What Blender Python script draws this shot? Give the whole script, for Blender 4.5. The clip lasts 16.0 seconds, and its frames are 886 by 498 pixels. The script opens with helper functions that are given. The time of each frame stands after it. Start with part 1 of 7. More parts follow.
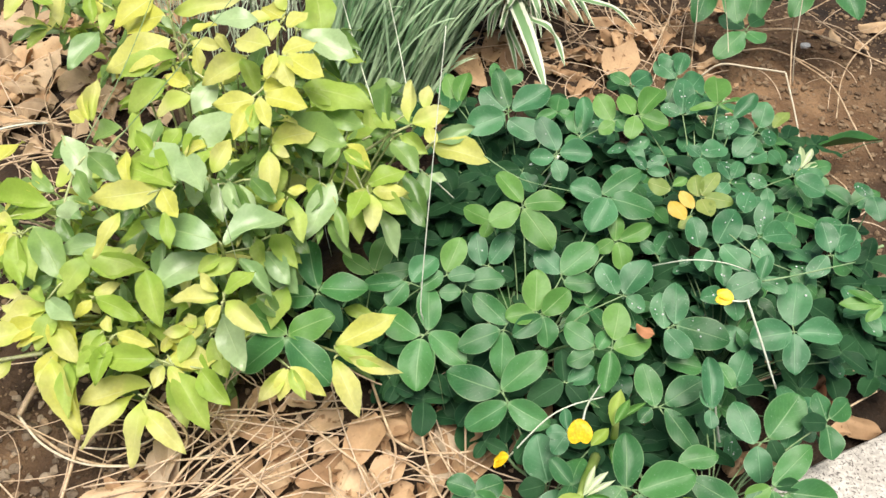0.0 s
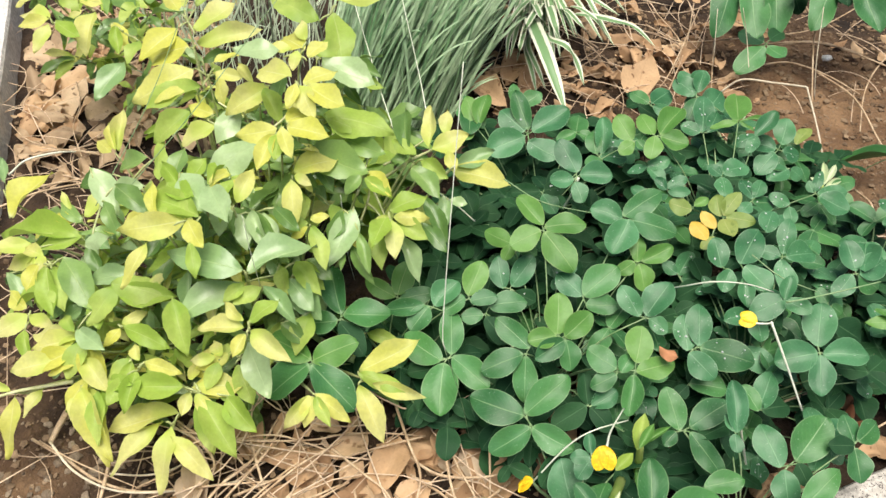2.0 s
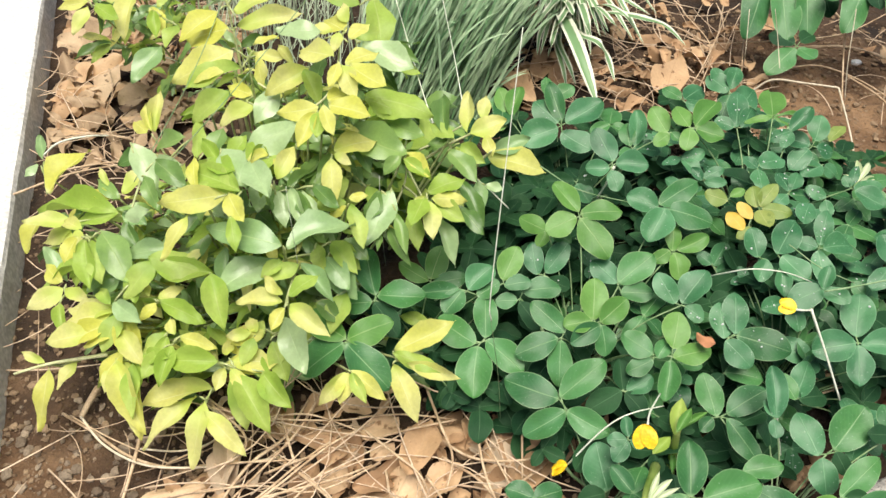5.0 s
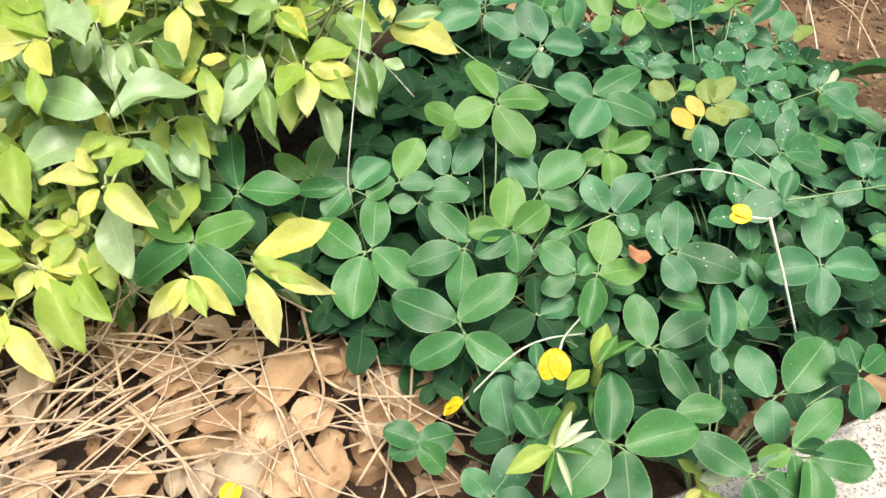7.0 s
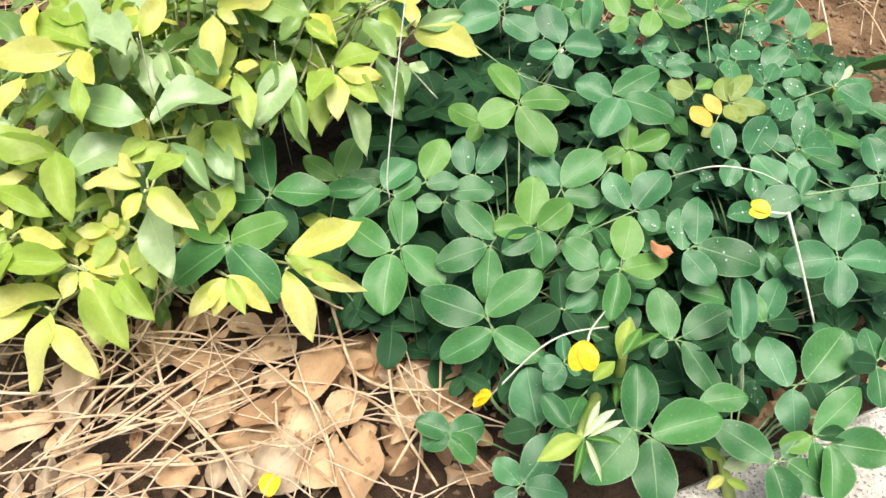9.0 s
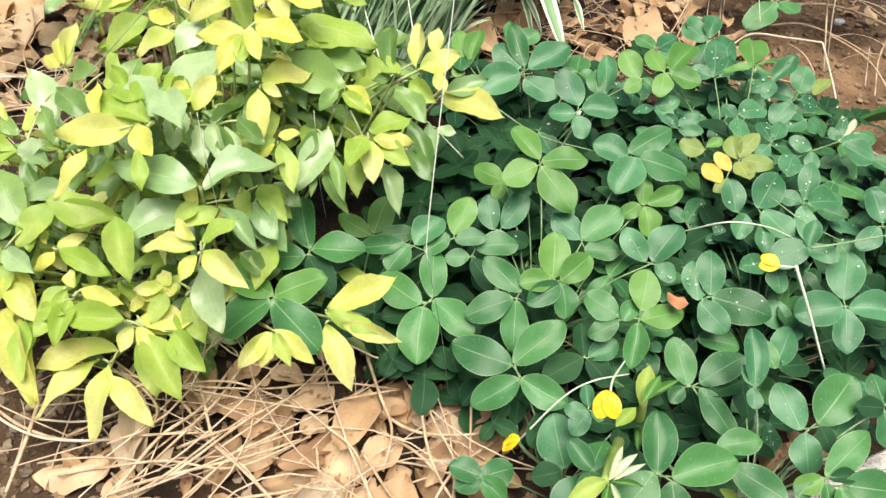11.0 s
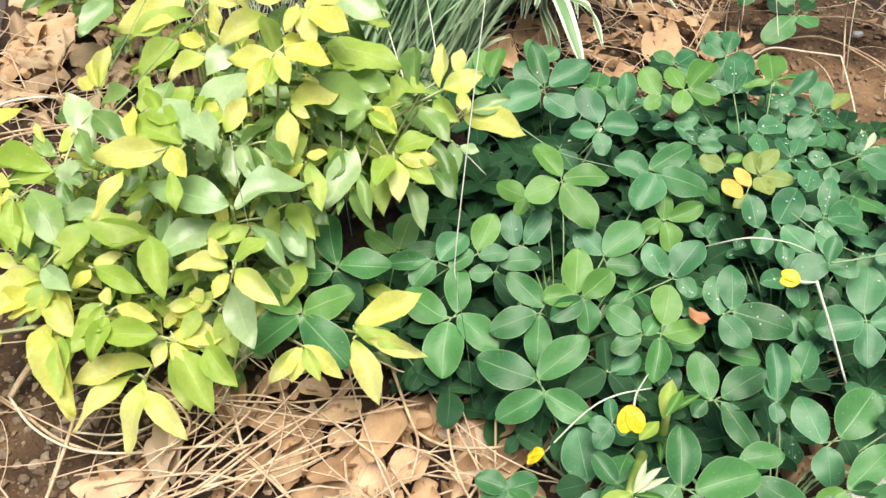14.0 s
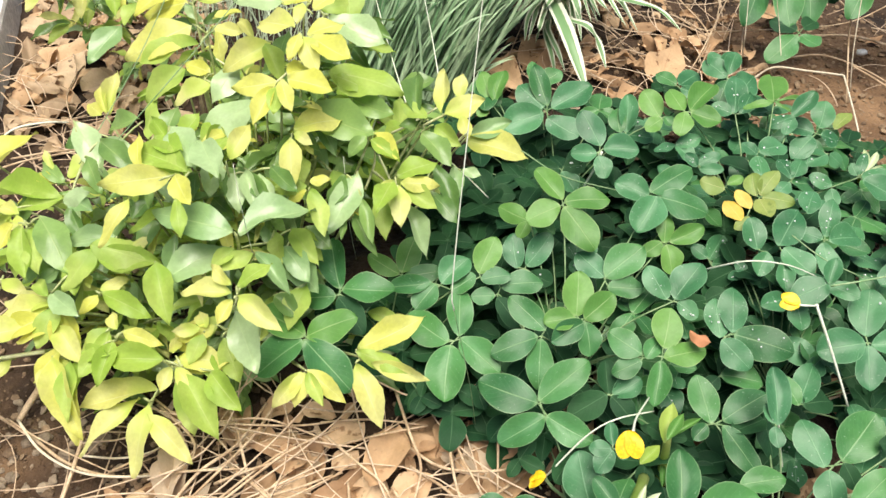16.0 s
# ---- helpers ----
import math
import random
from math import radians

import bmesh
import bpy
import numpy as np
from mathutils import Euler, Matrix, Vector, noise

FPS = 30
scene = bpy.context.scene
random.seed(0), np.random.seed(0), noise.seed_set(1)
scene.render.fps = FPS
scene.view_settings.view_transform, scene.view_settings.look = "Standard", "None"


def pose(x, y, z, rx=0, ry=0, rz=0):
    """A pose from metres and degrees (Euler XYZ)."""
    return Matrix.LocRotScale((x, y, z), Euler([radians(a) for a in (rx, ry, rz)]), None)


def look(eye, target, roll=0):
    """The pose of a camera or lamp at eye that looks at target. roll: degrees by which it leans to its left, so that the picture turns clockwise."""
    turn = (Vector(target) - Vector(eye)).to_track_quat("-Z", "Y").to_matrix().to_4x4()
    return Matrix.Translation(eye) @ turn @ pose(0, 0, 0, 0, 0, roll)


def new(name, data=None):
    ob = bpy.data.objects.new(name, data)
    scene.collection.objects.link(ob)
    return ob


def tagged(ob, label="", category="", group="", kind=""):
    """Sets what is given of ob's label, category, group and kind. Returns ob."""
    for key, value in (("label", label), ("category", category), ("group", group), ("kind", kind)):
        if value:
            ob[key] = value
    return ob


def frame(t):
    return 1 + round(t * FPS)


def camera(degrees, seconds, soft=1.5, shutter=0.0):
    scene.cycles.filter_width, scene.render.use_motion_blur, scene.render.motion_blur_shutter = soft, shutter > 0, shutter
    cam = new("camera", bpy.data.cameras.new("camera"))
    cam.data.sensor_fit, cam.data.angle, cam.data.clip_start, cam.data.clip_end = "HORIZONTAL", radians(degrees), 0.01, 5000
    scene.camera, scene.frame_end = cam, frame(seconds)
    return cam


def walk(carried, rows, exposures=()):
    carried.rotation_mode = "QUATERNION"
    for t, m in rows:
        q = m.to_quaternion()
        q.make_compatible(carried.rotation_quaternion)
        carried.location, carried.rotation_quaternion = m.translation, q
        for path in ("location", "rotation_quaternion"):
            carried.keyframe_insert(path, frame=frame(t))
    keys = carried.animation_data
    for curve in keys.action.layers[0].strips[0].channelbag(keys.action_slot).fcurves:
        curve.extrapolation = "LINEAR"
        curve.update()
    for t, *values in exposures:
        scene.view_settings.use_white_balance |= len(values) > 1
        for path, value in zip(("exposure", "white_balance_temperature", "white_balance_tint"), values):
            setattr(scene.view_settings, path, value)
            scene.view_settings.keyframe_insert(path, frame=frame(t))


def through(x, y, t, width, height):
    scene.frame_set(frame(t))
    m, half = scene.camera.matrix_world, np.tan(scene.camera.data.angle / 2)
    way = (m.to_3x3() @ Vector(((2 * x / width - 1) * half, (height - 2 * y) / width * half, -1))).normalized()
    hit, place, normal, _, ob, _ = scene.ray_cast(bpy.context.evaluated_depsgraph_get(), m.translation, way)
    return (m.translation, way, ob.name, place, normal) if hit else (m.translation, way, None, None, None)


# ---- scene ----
cam = camera(58.34, 16.0, soft=1.5)
PATH = [
    (0, (0.14725, 0.09999, 0.52630), (0.03168, 1.40311, -0.98649), 0.228),
    (0.5, (0.14608, 0.10201, 0.52980), (0.00467, 1.40742, -0.97881), -0.876),
    (1, (0.14950, 0.10203, 0.53397), (-0.00191, 1.40667, -0.97434), -1.558),
    (1.5, (0.14580, 0.10036, 0.52681), (-0.02328, 1.41125, -0.97418), -2.202),
    (2, (0.14802, 0.10552, 0.53582), (-0.02714, 1.42187, -0.95969), -2.500),
    (2.5, (0.14880, 0.10605, 0.54171), (-0.03225, 1.42971, -0.94662), -2.551),
    (3, (0.14274, 0.09945, 0.53663), (-0.05190, 1.43326, -0.94089), -2.946),
    (3.2, (0.14177, 0.09483, 0.53084), (-0.06094, 1.44127, -0.93408), -3.271),
    (5.3, (0.12752, 0.08571, 0.51699), (-0.05695, 1.42664, -0.95538), -0.570),
    (5.5, (0.13287, 0.09427, 0.49236), (-0.02927, 1.41323, -1.00232), 0.565),
    (6, (0.14883, 0.12380, 0.45164), (0.06821, 1.41187, -1.07622), 3.792),
    (6.5, (0.15405, 0.13007, 0.42812), (0.08906, 1.41301, -1.10480), 4.638),
    (7, (0.15961, 0.13469, 0.41597), (0.11212, 1.41010, -1.12386), 5.165),
    (7.5, (0.16192, 0.14098, 0.41315), (0.10752, 1.41543, -1.12724), 4.784),
    (8, (0.15829, 0.13847, 0.40836), (0.10371, 1.41031, -1.13419), 4.538),
    (8.5, (0.15802, 0.13448, 0.41494), (0.09714, 1.40304, -1.13008), 4.193),
    (9, (0.15015, 0.12467, 0.42658), (0.07959, 1.39232, -1.11876), 3.700),
    (9.5, (0.14748, 0.11901, 0.44127), (0.06476, 1.39641, -1.09542), 3.162),
    (10, (0.14183, 0.11648, 0.45955), (0.05460, 1.43559, -1.04123), 3.007),
    (10.2, (0.14129, 0.11340, 0.45778), (0.04623, 1.43942, -1.03642), 2.740),
    (12.3, (0.14442, 0.11153, 0.45994), (0.01613, 1.44187, -1.02792), 1.008),
    (12.5, (0.14185, 0.11330, 0.46203), (0.01318, 1.44303, -1.02634), 1.129),
    (13, (0.13622, 0.11047, 0.46216), (-0.00633, 1.44284, -1.02259), 0.695),
    (13.5, (0.13793, 0.10960, 0.46586), (-0.01398, 1.44606, -1.01428), 0.364),
    (14, (0.13791, 0.10795, 0.46902), (-0.02517, 1.44840, -1.00632), 0.006),
    (14.5, (0.14746, 0.11131, 0.47561), (-0.02502, 1.45415, -0.99648), -0.306),
    (15, (0.14596, 0.11204, 0.47743), (-0.03631, 1.46339, -0.98565), -0.707),
    (15.5, (0.14576, 0.11279, 0.47854), (-0.04192, 1.47021, -0.97824), -0.845),
    (16, (0.14405, 0.11067, 0.47696), (-0.05141, 1.47147, -0.97563), -1.196),
]
walk(cam, [(t, look(eye, target, roll)) for t, eye, target, roll in PATH],
     exposures=((0, 0.0), (1.5, -0.04), (3, -0.02), (5.5, 0.01), (7, 0.14), (9, 0.22), (12.5, 0.21), (16, 0.15)))

SUN_FROM = Vector((0.04, -0.14, 1.0))

world = bpy.data.worlds.new("sky")
scene.world = world
world.use_nodes = True
wn = world.node_tree
sky = wn.nodes.new("ShaderNodeTexSky")
sky.sky_type = "NISHITA"
sky.sun_disc = False
sky.sun_elevation = math.atan2(SUN_FROM.z, math.hypot(SUN_FROM.x, SUN_FROM.y))
sky.sun_rotation = math.atan2(SUN_FROM.x, SUN_FROM.y)
sky.dust_density = 4.0
wn.nodes["Background"].inputs["Strength"].default_value = 0.078
wn.links.new(sky.outputs[0], wn.nodes["Background"].inputs["Color"])
sun = new("sun", bpy.data.lights.new("sun", "SUN"))
sun.data.energy = 5.0
sun.data.angle = radians(42)
sun.data.color = (1.0, 0.955, 0.83)
sun.matrix_world = look(SUN_FROM * 5, (0, 0, 0))

# ---- materials ----


def nodes_of(name):
    m = bpy.data.materials.new(name)
    m.use_nodes = True
    return m, m.node_tree.nodes, m.node_tree.links, m.node_tree.nodes["Principled BSDF"]


def mixer(n, ln, fac, a, b, blend="MIX"):
    x = n.new("ShaderNodeMix")
    x.data_type = "RGBA"
    x.blend_type = blend
    for sock, v in ((x.inputs[0], fac), (x.inputs[6], a), (x.inputs[7], b)):
        if isinstance(v, bpy.types.NodeSocket):
            ln.new(v, sock)
        elif isinstance(v, tuple):
            sock.default_value = (*v, 1.0)
        else:
            sock.default_value = v
    return x.outputs[2]


def calc(n, ln, op, a, b=0.0, c=0.0, clamp=False):
    x = n.new("ShaderNodeMath")
    x.operation = op
    x.use_clamp = clamp
    for sock, v in zip(x.inputs, (a, b, c)):
        if isinstance(v, bpy.types.NodeSocket):
            ln.new(v, sock)
        else:
            sock.default_value = v
    return x.outputs[0]


def steps(n, ln, value, lo, hi, a=0.0, b=1.0):
    x = n.new("ShaderNodeMapRange")
    x.interpolation_type = "SMOOTHSTEP"
    ln.new(value, x.inputs[0])
    for k, v in zip((1, 2, 3, 4), (lo, hi, a, b)):
        x.inputs[k].default_value = v
    return x.outputs[0]


def noisy(n, ln, scale, detail=3.0, coords=None):
    x = n.new("ShaderNodeTexNoise")
    x.inputs["Scale"].default_value = scale
    x.inputs["Detail"].default_value = detail
    if coords:
        ln.new(coords, x.inputs["Vector"])
    return x.outputs[0]


def bumped(n, ln, height, strength, distance, bsdf):
    b = n.new("ShaderNodeBump")
    b.inputs["Strength"].default_value = strength
    b.inputs["Distance"].default_value = distance
    ln.new(height, b.inputs["Height"])
    ln.new(b.outputs[0], bsdf.inputs["Normal"])


def leaf_material(name, dark, light, rib, rim=None, rough=0.45, through=0.25, veins=9.0, spots=None, dust=0.0, young=None, specks=0.0, gloss=0.36):
    """A leaf blade: midrib, side veins, rim and mottling follow the blade's own (u, v)."""
    m, n, ln, bsdf = nodes_of(name)
    uv = n.new("ShaderNodeUVMap").outputs[0]
    sep = n.new("ShaderNodeSeparateXYZ")
    ln.new(uv, sep.inputs[0])
    u, v = sep.outputs[0], sep.outputs[1]
    side = calc(n, ln, "ABSOLUTE", calc(n, ln, "SUBTRACT", u, 0.5))
    info = n.new("ShaderNodeObjectInfo")
    where = n.new("ShaderNodeTexCoord").outputs["Object"]
    geo = n.new("ShaderNodeNewGeometry").outputs["Position"]
    mott = noisy(n, ln, 60.0, 3.0, geo)
    fac = calc(n, ln, "ADD", calc(n, ln, "MULTIPLY", info.outputs["Random"], 0.6), calc(n, ln, "MULTIPLY", mott, 0.6))
    fac = steps(n, ln, fac, 0.2, 1.0)
    col = mixer(n, ln, fac, dark, light)
    fine = steps(n, ln, noisy(n, ln, 420.0, 2.0, geo), 0.3, 0.75, 0.94, 1.05)
    grey = n.new("ShaderNodeCombineColor")
    for k in range(3):
        ln.new(fine, grey.inputs[k])
    col = mixer(n, ln, 1.0, col, grey.outputs[0], "MULTIPLY")
    wave = calc(n, ln, "SINE", calc(n, ln, "MULTIPLY", calc(n, ln, "SUBTRACT", v, calc(n, ln, "MULTIPLY", side, 0.75)), veins * 6.283))
    vein = steps(n, ln, wave, 0.86, 1.0)
    col = mixer(n, ln, calc(n, ln, "MULTIPLY", vein, 0.06), col, rib)
    width = calc(n, ln, "MULTIPLY_ADD", v, -0.018, 0.03)
    ribf = steps(n, ln, calc(n, ln, "DIVIDE", side, width), 1.3, 0.3)
    col = mixer(n, ln, calc(n, ln, "MULTIPLY", ribf, 0.45), col, rib)
    col = mixer(n, ln, steps(n, ln, v, 0.09, 0.0, 0.0, 0.6), col, rib)
    if young:
        part = calc(n, ln, "ADD", calc(n, ln, "SUBTRACT", 0.55, v), calc(n, ln, "MULTIPLY", calc(n, ln, "SUBTRACT", noisy(n, ln, 45.0, 2.0, geo), 0.5), 1.6))
        part = calc(n, ln, "ADD", part, calc(n, ln, "MULTIPLY", calc(n, ln, "SUBTRACT", info.outputs["Random"], 0.6), 0.9))
        col = mixer(n, ln, steps(n, ln, part, 0.0, 0.75, 0.0, 0.75), col, young)
    if rim:
        edge = steps(n, ln, side, 0.455, 0.5)
        col = mixer(n, ln, calc(n, ln, "MULTIPLY", edge, 0.5), col, rim)
    if spots:
        spot = steps(n, ln, noisy(n, ln, 150.0, 4.0, geo), 0.6, 0.7)
        col = mixer(n, ln, spot, col, spots)
    if dust:
        veil = steps(n, ln, noisy(n, ln, 35.0, 4.0, geo), 0.35, 0.75, 0.0, dust)
        col = mixer(n, ln, veil, col, (0.19, 0.45, 0.24))
    if specks:
        speck = steps(n, ln, noisy(n, ln, 650.0, 2.0, geo), 0.66, 0.76, 0.0, specks)
        col = mixer(n, ln, speck, col, (0.5, 0.62, 0.5))
    ln.new(col, bsdf.inputs["Base Color"])
    bsdf.inputs["Roughness"].default_value = rough
    bsdf.inputs["Specular IOR Level"].default_value = gloss
    h = calc(n, ln, "ADD", calc(n, ln, "MULTIPLY", ribf, -1.0), calc(n, ln, "MULTIPLY", vein, -0.2))
    h = calc(n, ln, "ADD", h, calc(n, ln, "MULTIPLY", noisy(n, ln, 260.0, 2.0, geo), 0.8))
    bumped(n, ln, h, 0.3, 0.0005, bsdf)
    tr = n.new("ShaderNodeBsdfTranslucent")
    ln.new(mixer(n, ln, 0.35, col, light), tr.inputs[0])
    both = n.new("ShaderNodeMixShader")
    both.inputs[0].default_value = through
    ln.new(bsdf.outputs[0], both.inputs[1])
    ln.new(tr.outputs[0], both.inputs[2])
    ln.new(both.outputs[0], n["Material Output"].inputs[0])
    return m


def plain_material(name, a, b, scale, rough=0.7, bump=0.3, depth=0.001, spots=None, spot_scale=300.0, spot_at=0.62, island=0.0):
    """A matt surface of two colours that mingle, with grain and specks."""
    m, n, ln, bsdf = nodes_of(name)
    geo = n.new("ShaderNodeNewGeometry")
    pos = geo.outputs["Position"]
    big = steps(n, ln, noisy(n, ln, scale, 4.0, pos), 0.3, 0.7)
    if island:
        big = calc(n, ln, "ADD", calc(n, ln, "MULTIPLY", big, 1 - island), calc(n, ln, "MULTIPLY", geo.outputs["Random Per Island"], island))
    col = mixer(n, ln, big, a, b)
    small = noisy(n, ln, scale * 9, 3.0, pos)
    shade = steps(n, ln, small, 0.3, 0.75, 0.75, 1.15)
    grey = n.new("ShaderNodeCombineColor")
    for k in range(3):
        ln.new(shade, grey.inputs[k])
    col = mixer(n, ln, 1.0, col, grey.outputs[0], "MULTIPLY")
    if spots:
        col = mixer(n, ln, steps(n, ln, noisy(n, ln, spot_scale, 3.0, pos), spot_at, spot_at + 0.05), col, spots)
    ln.new(col, bsdf.inputs["Base Color"])
    bsdf.inputs["Roughness"].default_value = rough
    bumped(n, ln, calc(n, ln, "ADD", small, big), bump, depth, bsdf)
    return m


PEA = {
    "n": leaf_material("peanut leaf green", (0.026, 0.115, 0.034), (0.074, 0.224, 0.060), (0.34, 0.50, 0.26), (0.30, 0.42, 0.22), 0.40, 0.07, dust=0.18, specks=0.3),
    "l": leaf_material("peanut leaf fresh", (0.08, 0.225, 0.045), (0.165, 0.345, 0.08), (0.40, 0.55, 0.24), (0.36, 0.48, 0.2), 0.42, 0.18),
    # darkened copy of the green leaf: shade of the lower canopy put into colour
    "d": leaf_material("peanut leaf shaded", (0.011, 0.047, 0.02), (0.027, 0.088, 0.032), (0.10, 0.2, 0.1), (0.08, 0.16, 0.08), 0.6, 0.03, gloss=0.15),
    "b": leaf_material("peanut leaf bluish", (0.027, 0.120, 0.047), (0.070, 0.216, 0.086), (0.27, 0.46, 0.27), (0.24, 0.40, 0.24), 0.38, 0.06, dust=0.26, specks=0.4),
    "y": leaf_material("peanut leaf yellowing", (0.21, 0.31, 0.07), (0.36, 0.41, 0.12), (0.55, 0.55, 0.25), None, 0.45, 0.2, spots=(0.2, 0.27, 0.07)),
    "o": leaf_material("peanut leaf yellow", (0.70, 0.44, 0.06), (0.75, 0.58, 0.14), (0.75, 0.6, 0.2), None, 0.45, 0.2),
}
GOLD = {
    "y": leaf_material("golden leaf", (0.69, 0.69, 0.12), (0.80, 0.785, 0.33), (0.90, 0.90, 0.5), None, 0.42, 0.36, 7.0, young=(0.53, 0.68, 0.10)),
    "m": leaf_material("golden green leaf", (0.33, 0.50, 0.07), (0.58, 0.70, 0.19), (0.62, 0.70, 0.28), None, 0.42, 0.36, 7.0, young=(0.25, 0.42, 0.06)),
    "g": leaf_material("shrub leaf green", (0.10, 0.205, 0.05), (0.29, 0.45, 0.13), (0.42, 0.54, 0.2), None, 0.33, 0.25, 7.0, gloss=0.6),
    "p": leaf_material("shrub leaf pale", (0.23, 0.385, 0.15), (0.46, 0.60, 0.31), (0.48, 0.62, 0.30), None, 0.31, 0.2, 7.0, gloss=0.7),
}
DEAD = {
    "t": leaf_material("dead leaf tan", (0.48, 0.305, 0.17), (0.74, 0.53, 0.335), (0.50, 0.34, 0.2), None, 0.75, 0.05, 8.0, spots=(0.33, 0.19, 0.10)),
    "o": leaf_material("dead leaf brown", (0.35, 0.21, 0.115), (0.58, 0.385, 0.225), (0.42, 0.26, 0.14), None, 0.75, 0.05, 8.0, spots=(0.2, 0.1, 0.05)),
    "w": leaf_material("dead leaf bleached", (0.47, 0.36, 0.25), (0.64, 0.51, 0.37), (0.6, 0.48, 0.34), None, 0.8, 0.08, 8.0, spots=(0.45, 0.32, 0.2)),
    "g": leaf_material("dead leaf weathered", (0.34, 0.235, 0.145), (0.66, 0.49, 0.32), (0.42, 0.32, 0.22), None, 0.8, 0.05, 8.0, spots=(0.2, 0.13, 0.08)),
    "r": leaf_material("dead leaf russet", (0.42, 0.16, 0.08), (0.58, 0.26, 0.13), (0.5, 0.25, 0.14), None, 0.7, 0.08, 8.0),
}
BRACT = leaf_material("pale bract", (0.56, 0.66, 0.38), (0.76, 0.82, 0.60), (0.8, 0.85, 0.65), None, 0.5, 0.2)
STALK = {
    "w": plain_material("pale stalk", (0.84, 0.88, 0.70), (0.92, 0.93, 0.82), 120, 0.55, 0.1, 0.00006),
    "g": plain_material("green stalk", (0.18, 0.33, 0.14), (0.36, 0.50, 0.27), 120, 0.55, 0.1, 0.00006),
    "c": plain_material("cream stalk", (0.66, 0.55, 0.40), (0.84, 0.74, 0.58), 90, 0.6, 0.15, 0.0001),
    "t": plain_material("dry stalk", (0.46, 0.31, 0.185), (0.74, 0.56, 0.38), 90, 0.7, 0.2, 0.0001),
}


def soil_material():
    """Moist soil, its dark tone deepened for the shade under plants, dried paler at open spots."""
    m, n, ln, bsdf = nodes_of("soil")
    pos = n.new("ShaderNodeNewGeometry").outputs["Position"]
    big = steps(n, ln, noisy(n, ln, 24.0, 5.0, pos), 0.3, 0.7)
    damp_shade = mixer(n, ln, big, (0.018, 0.010, 0.006), (0.068, 0.039, 0.022))
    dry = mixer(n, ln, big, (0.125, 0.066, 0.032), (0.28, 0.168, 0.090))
    # pale spots end where plants shade the soil: that shade sits in the colour
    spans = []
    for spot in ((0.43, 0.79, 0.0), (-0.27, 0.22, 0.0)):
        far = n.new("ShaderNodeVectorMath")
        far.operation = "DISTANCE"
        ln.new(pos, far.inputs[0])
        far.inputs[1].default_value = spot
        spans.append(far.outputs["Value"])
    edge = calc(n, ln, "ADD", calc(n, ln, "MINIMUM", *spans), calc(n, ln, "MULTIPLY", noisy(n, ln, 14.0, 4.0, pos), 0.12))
    col = mixer(n, ln, steps(n, ln, edge, 0.12, 0.27), dry, damp_shade)
    grain = noisy(n, ln, 320.0, 3.0, pos)
    col = mixer(n, ln, calc(n, ln, "MULTIPLY", steps(n, ln, grain, 0.62, 0.7), steps(n, ln, edge, 0.3, 0.15)), col, (0.24, 0.165, 0.11))
    ln.new(col, bsdf.inputs["Base Color"])
    bsdf.inputs["Roughness"].default_value = 0.95
    bumped(n, ln, calc(n, ln, "ADD", calc(n, ln, "MULTIPLY", grain, 0.5), calc(n, ln, "ADD", big, noisy(n, ln, 110.0, 4.0, pos))), 1.0, 0.007, bsdf)
    return m


PETIOLE = plain_material("petiole", (0.17, 0.30, 0.12), (0.36, 0.50, 0.26), 150, 0.5, 0.1, 0.00006)
TWIG = plain_material("shrub twig", (0.36, 0.42, 0.15), (0.58, 0.62, 0.32), 150, 0.6, 0.2, 0.0001)
TWIG_PALE = plain_material("young twig", (0.62, 0.65, 0.32), (0.80, 0.80, 0.50), 150, 0.55, 0.1, 0.0001)
BARK = plain_material("shrub bark", (0.16, 0.115, 0.07), (0.25, 0.19, 0.12), 160, 0.8, 0.6)
STRAW = plain_material("dry straw", (0.50, 0.345, 0.225), (0.84, 0.655, 0.48), 45, 0.65, 0.2, 0.0003, island=0.7)
SOIL = soil_material()
CLOD = plain_material("soil clod", (0.12, 0.075, 0.045), (0.36, 0.25, 0.155), 90, 0.95, 0.6, 0.001, island=0.7)
STONE = plain_material("small stone", (0.10, 0.068, 0.045), (0.36, 0.28, 0.20), 130, 0.85, 0.4, 0.0006, island=0.75)
CONCRETE = plain_material("concrete", (0.52, 0.475, 0.43), (0.67, 0.62, 0.575), 40, 0.85, 0.6, 0.003, (0.17, 0.15, 0.14), 620, 0.575)
KERB = plain_material("kerb concrete", (0.55, 0.53, 0.50), (0.66, 0.64, 0.61), 25, 0.85, 0.5, 0.0015)
WHITEWASH = plain_material("white kerb paint", (0.68, 0.665, 0.65), (0.78, 0.765, 0.75), 30, 0.8, 0.4, 0.001)
PETAL = plain_material("yellow petal", (0.89, 0.54, 0.012), (0.92, 0.65, 0.025), 60, 0.5, 0.05)
BLADE = plain_material("grass blade", (0.09, 0.24, 0.09), (0.66, 0.82, 0.55), 14, 0.4, 0.2, 0.0005, island=0.75)
BLADE_THIN = plain_material("thin grass blade", (0.30, 0.42, 0.24), (0.72, 0.78, 0.62), 14, 0.45, 0.2, 0.0005, island=0.75)


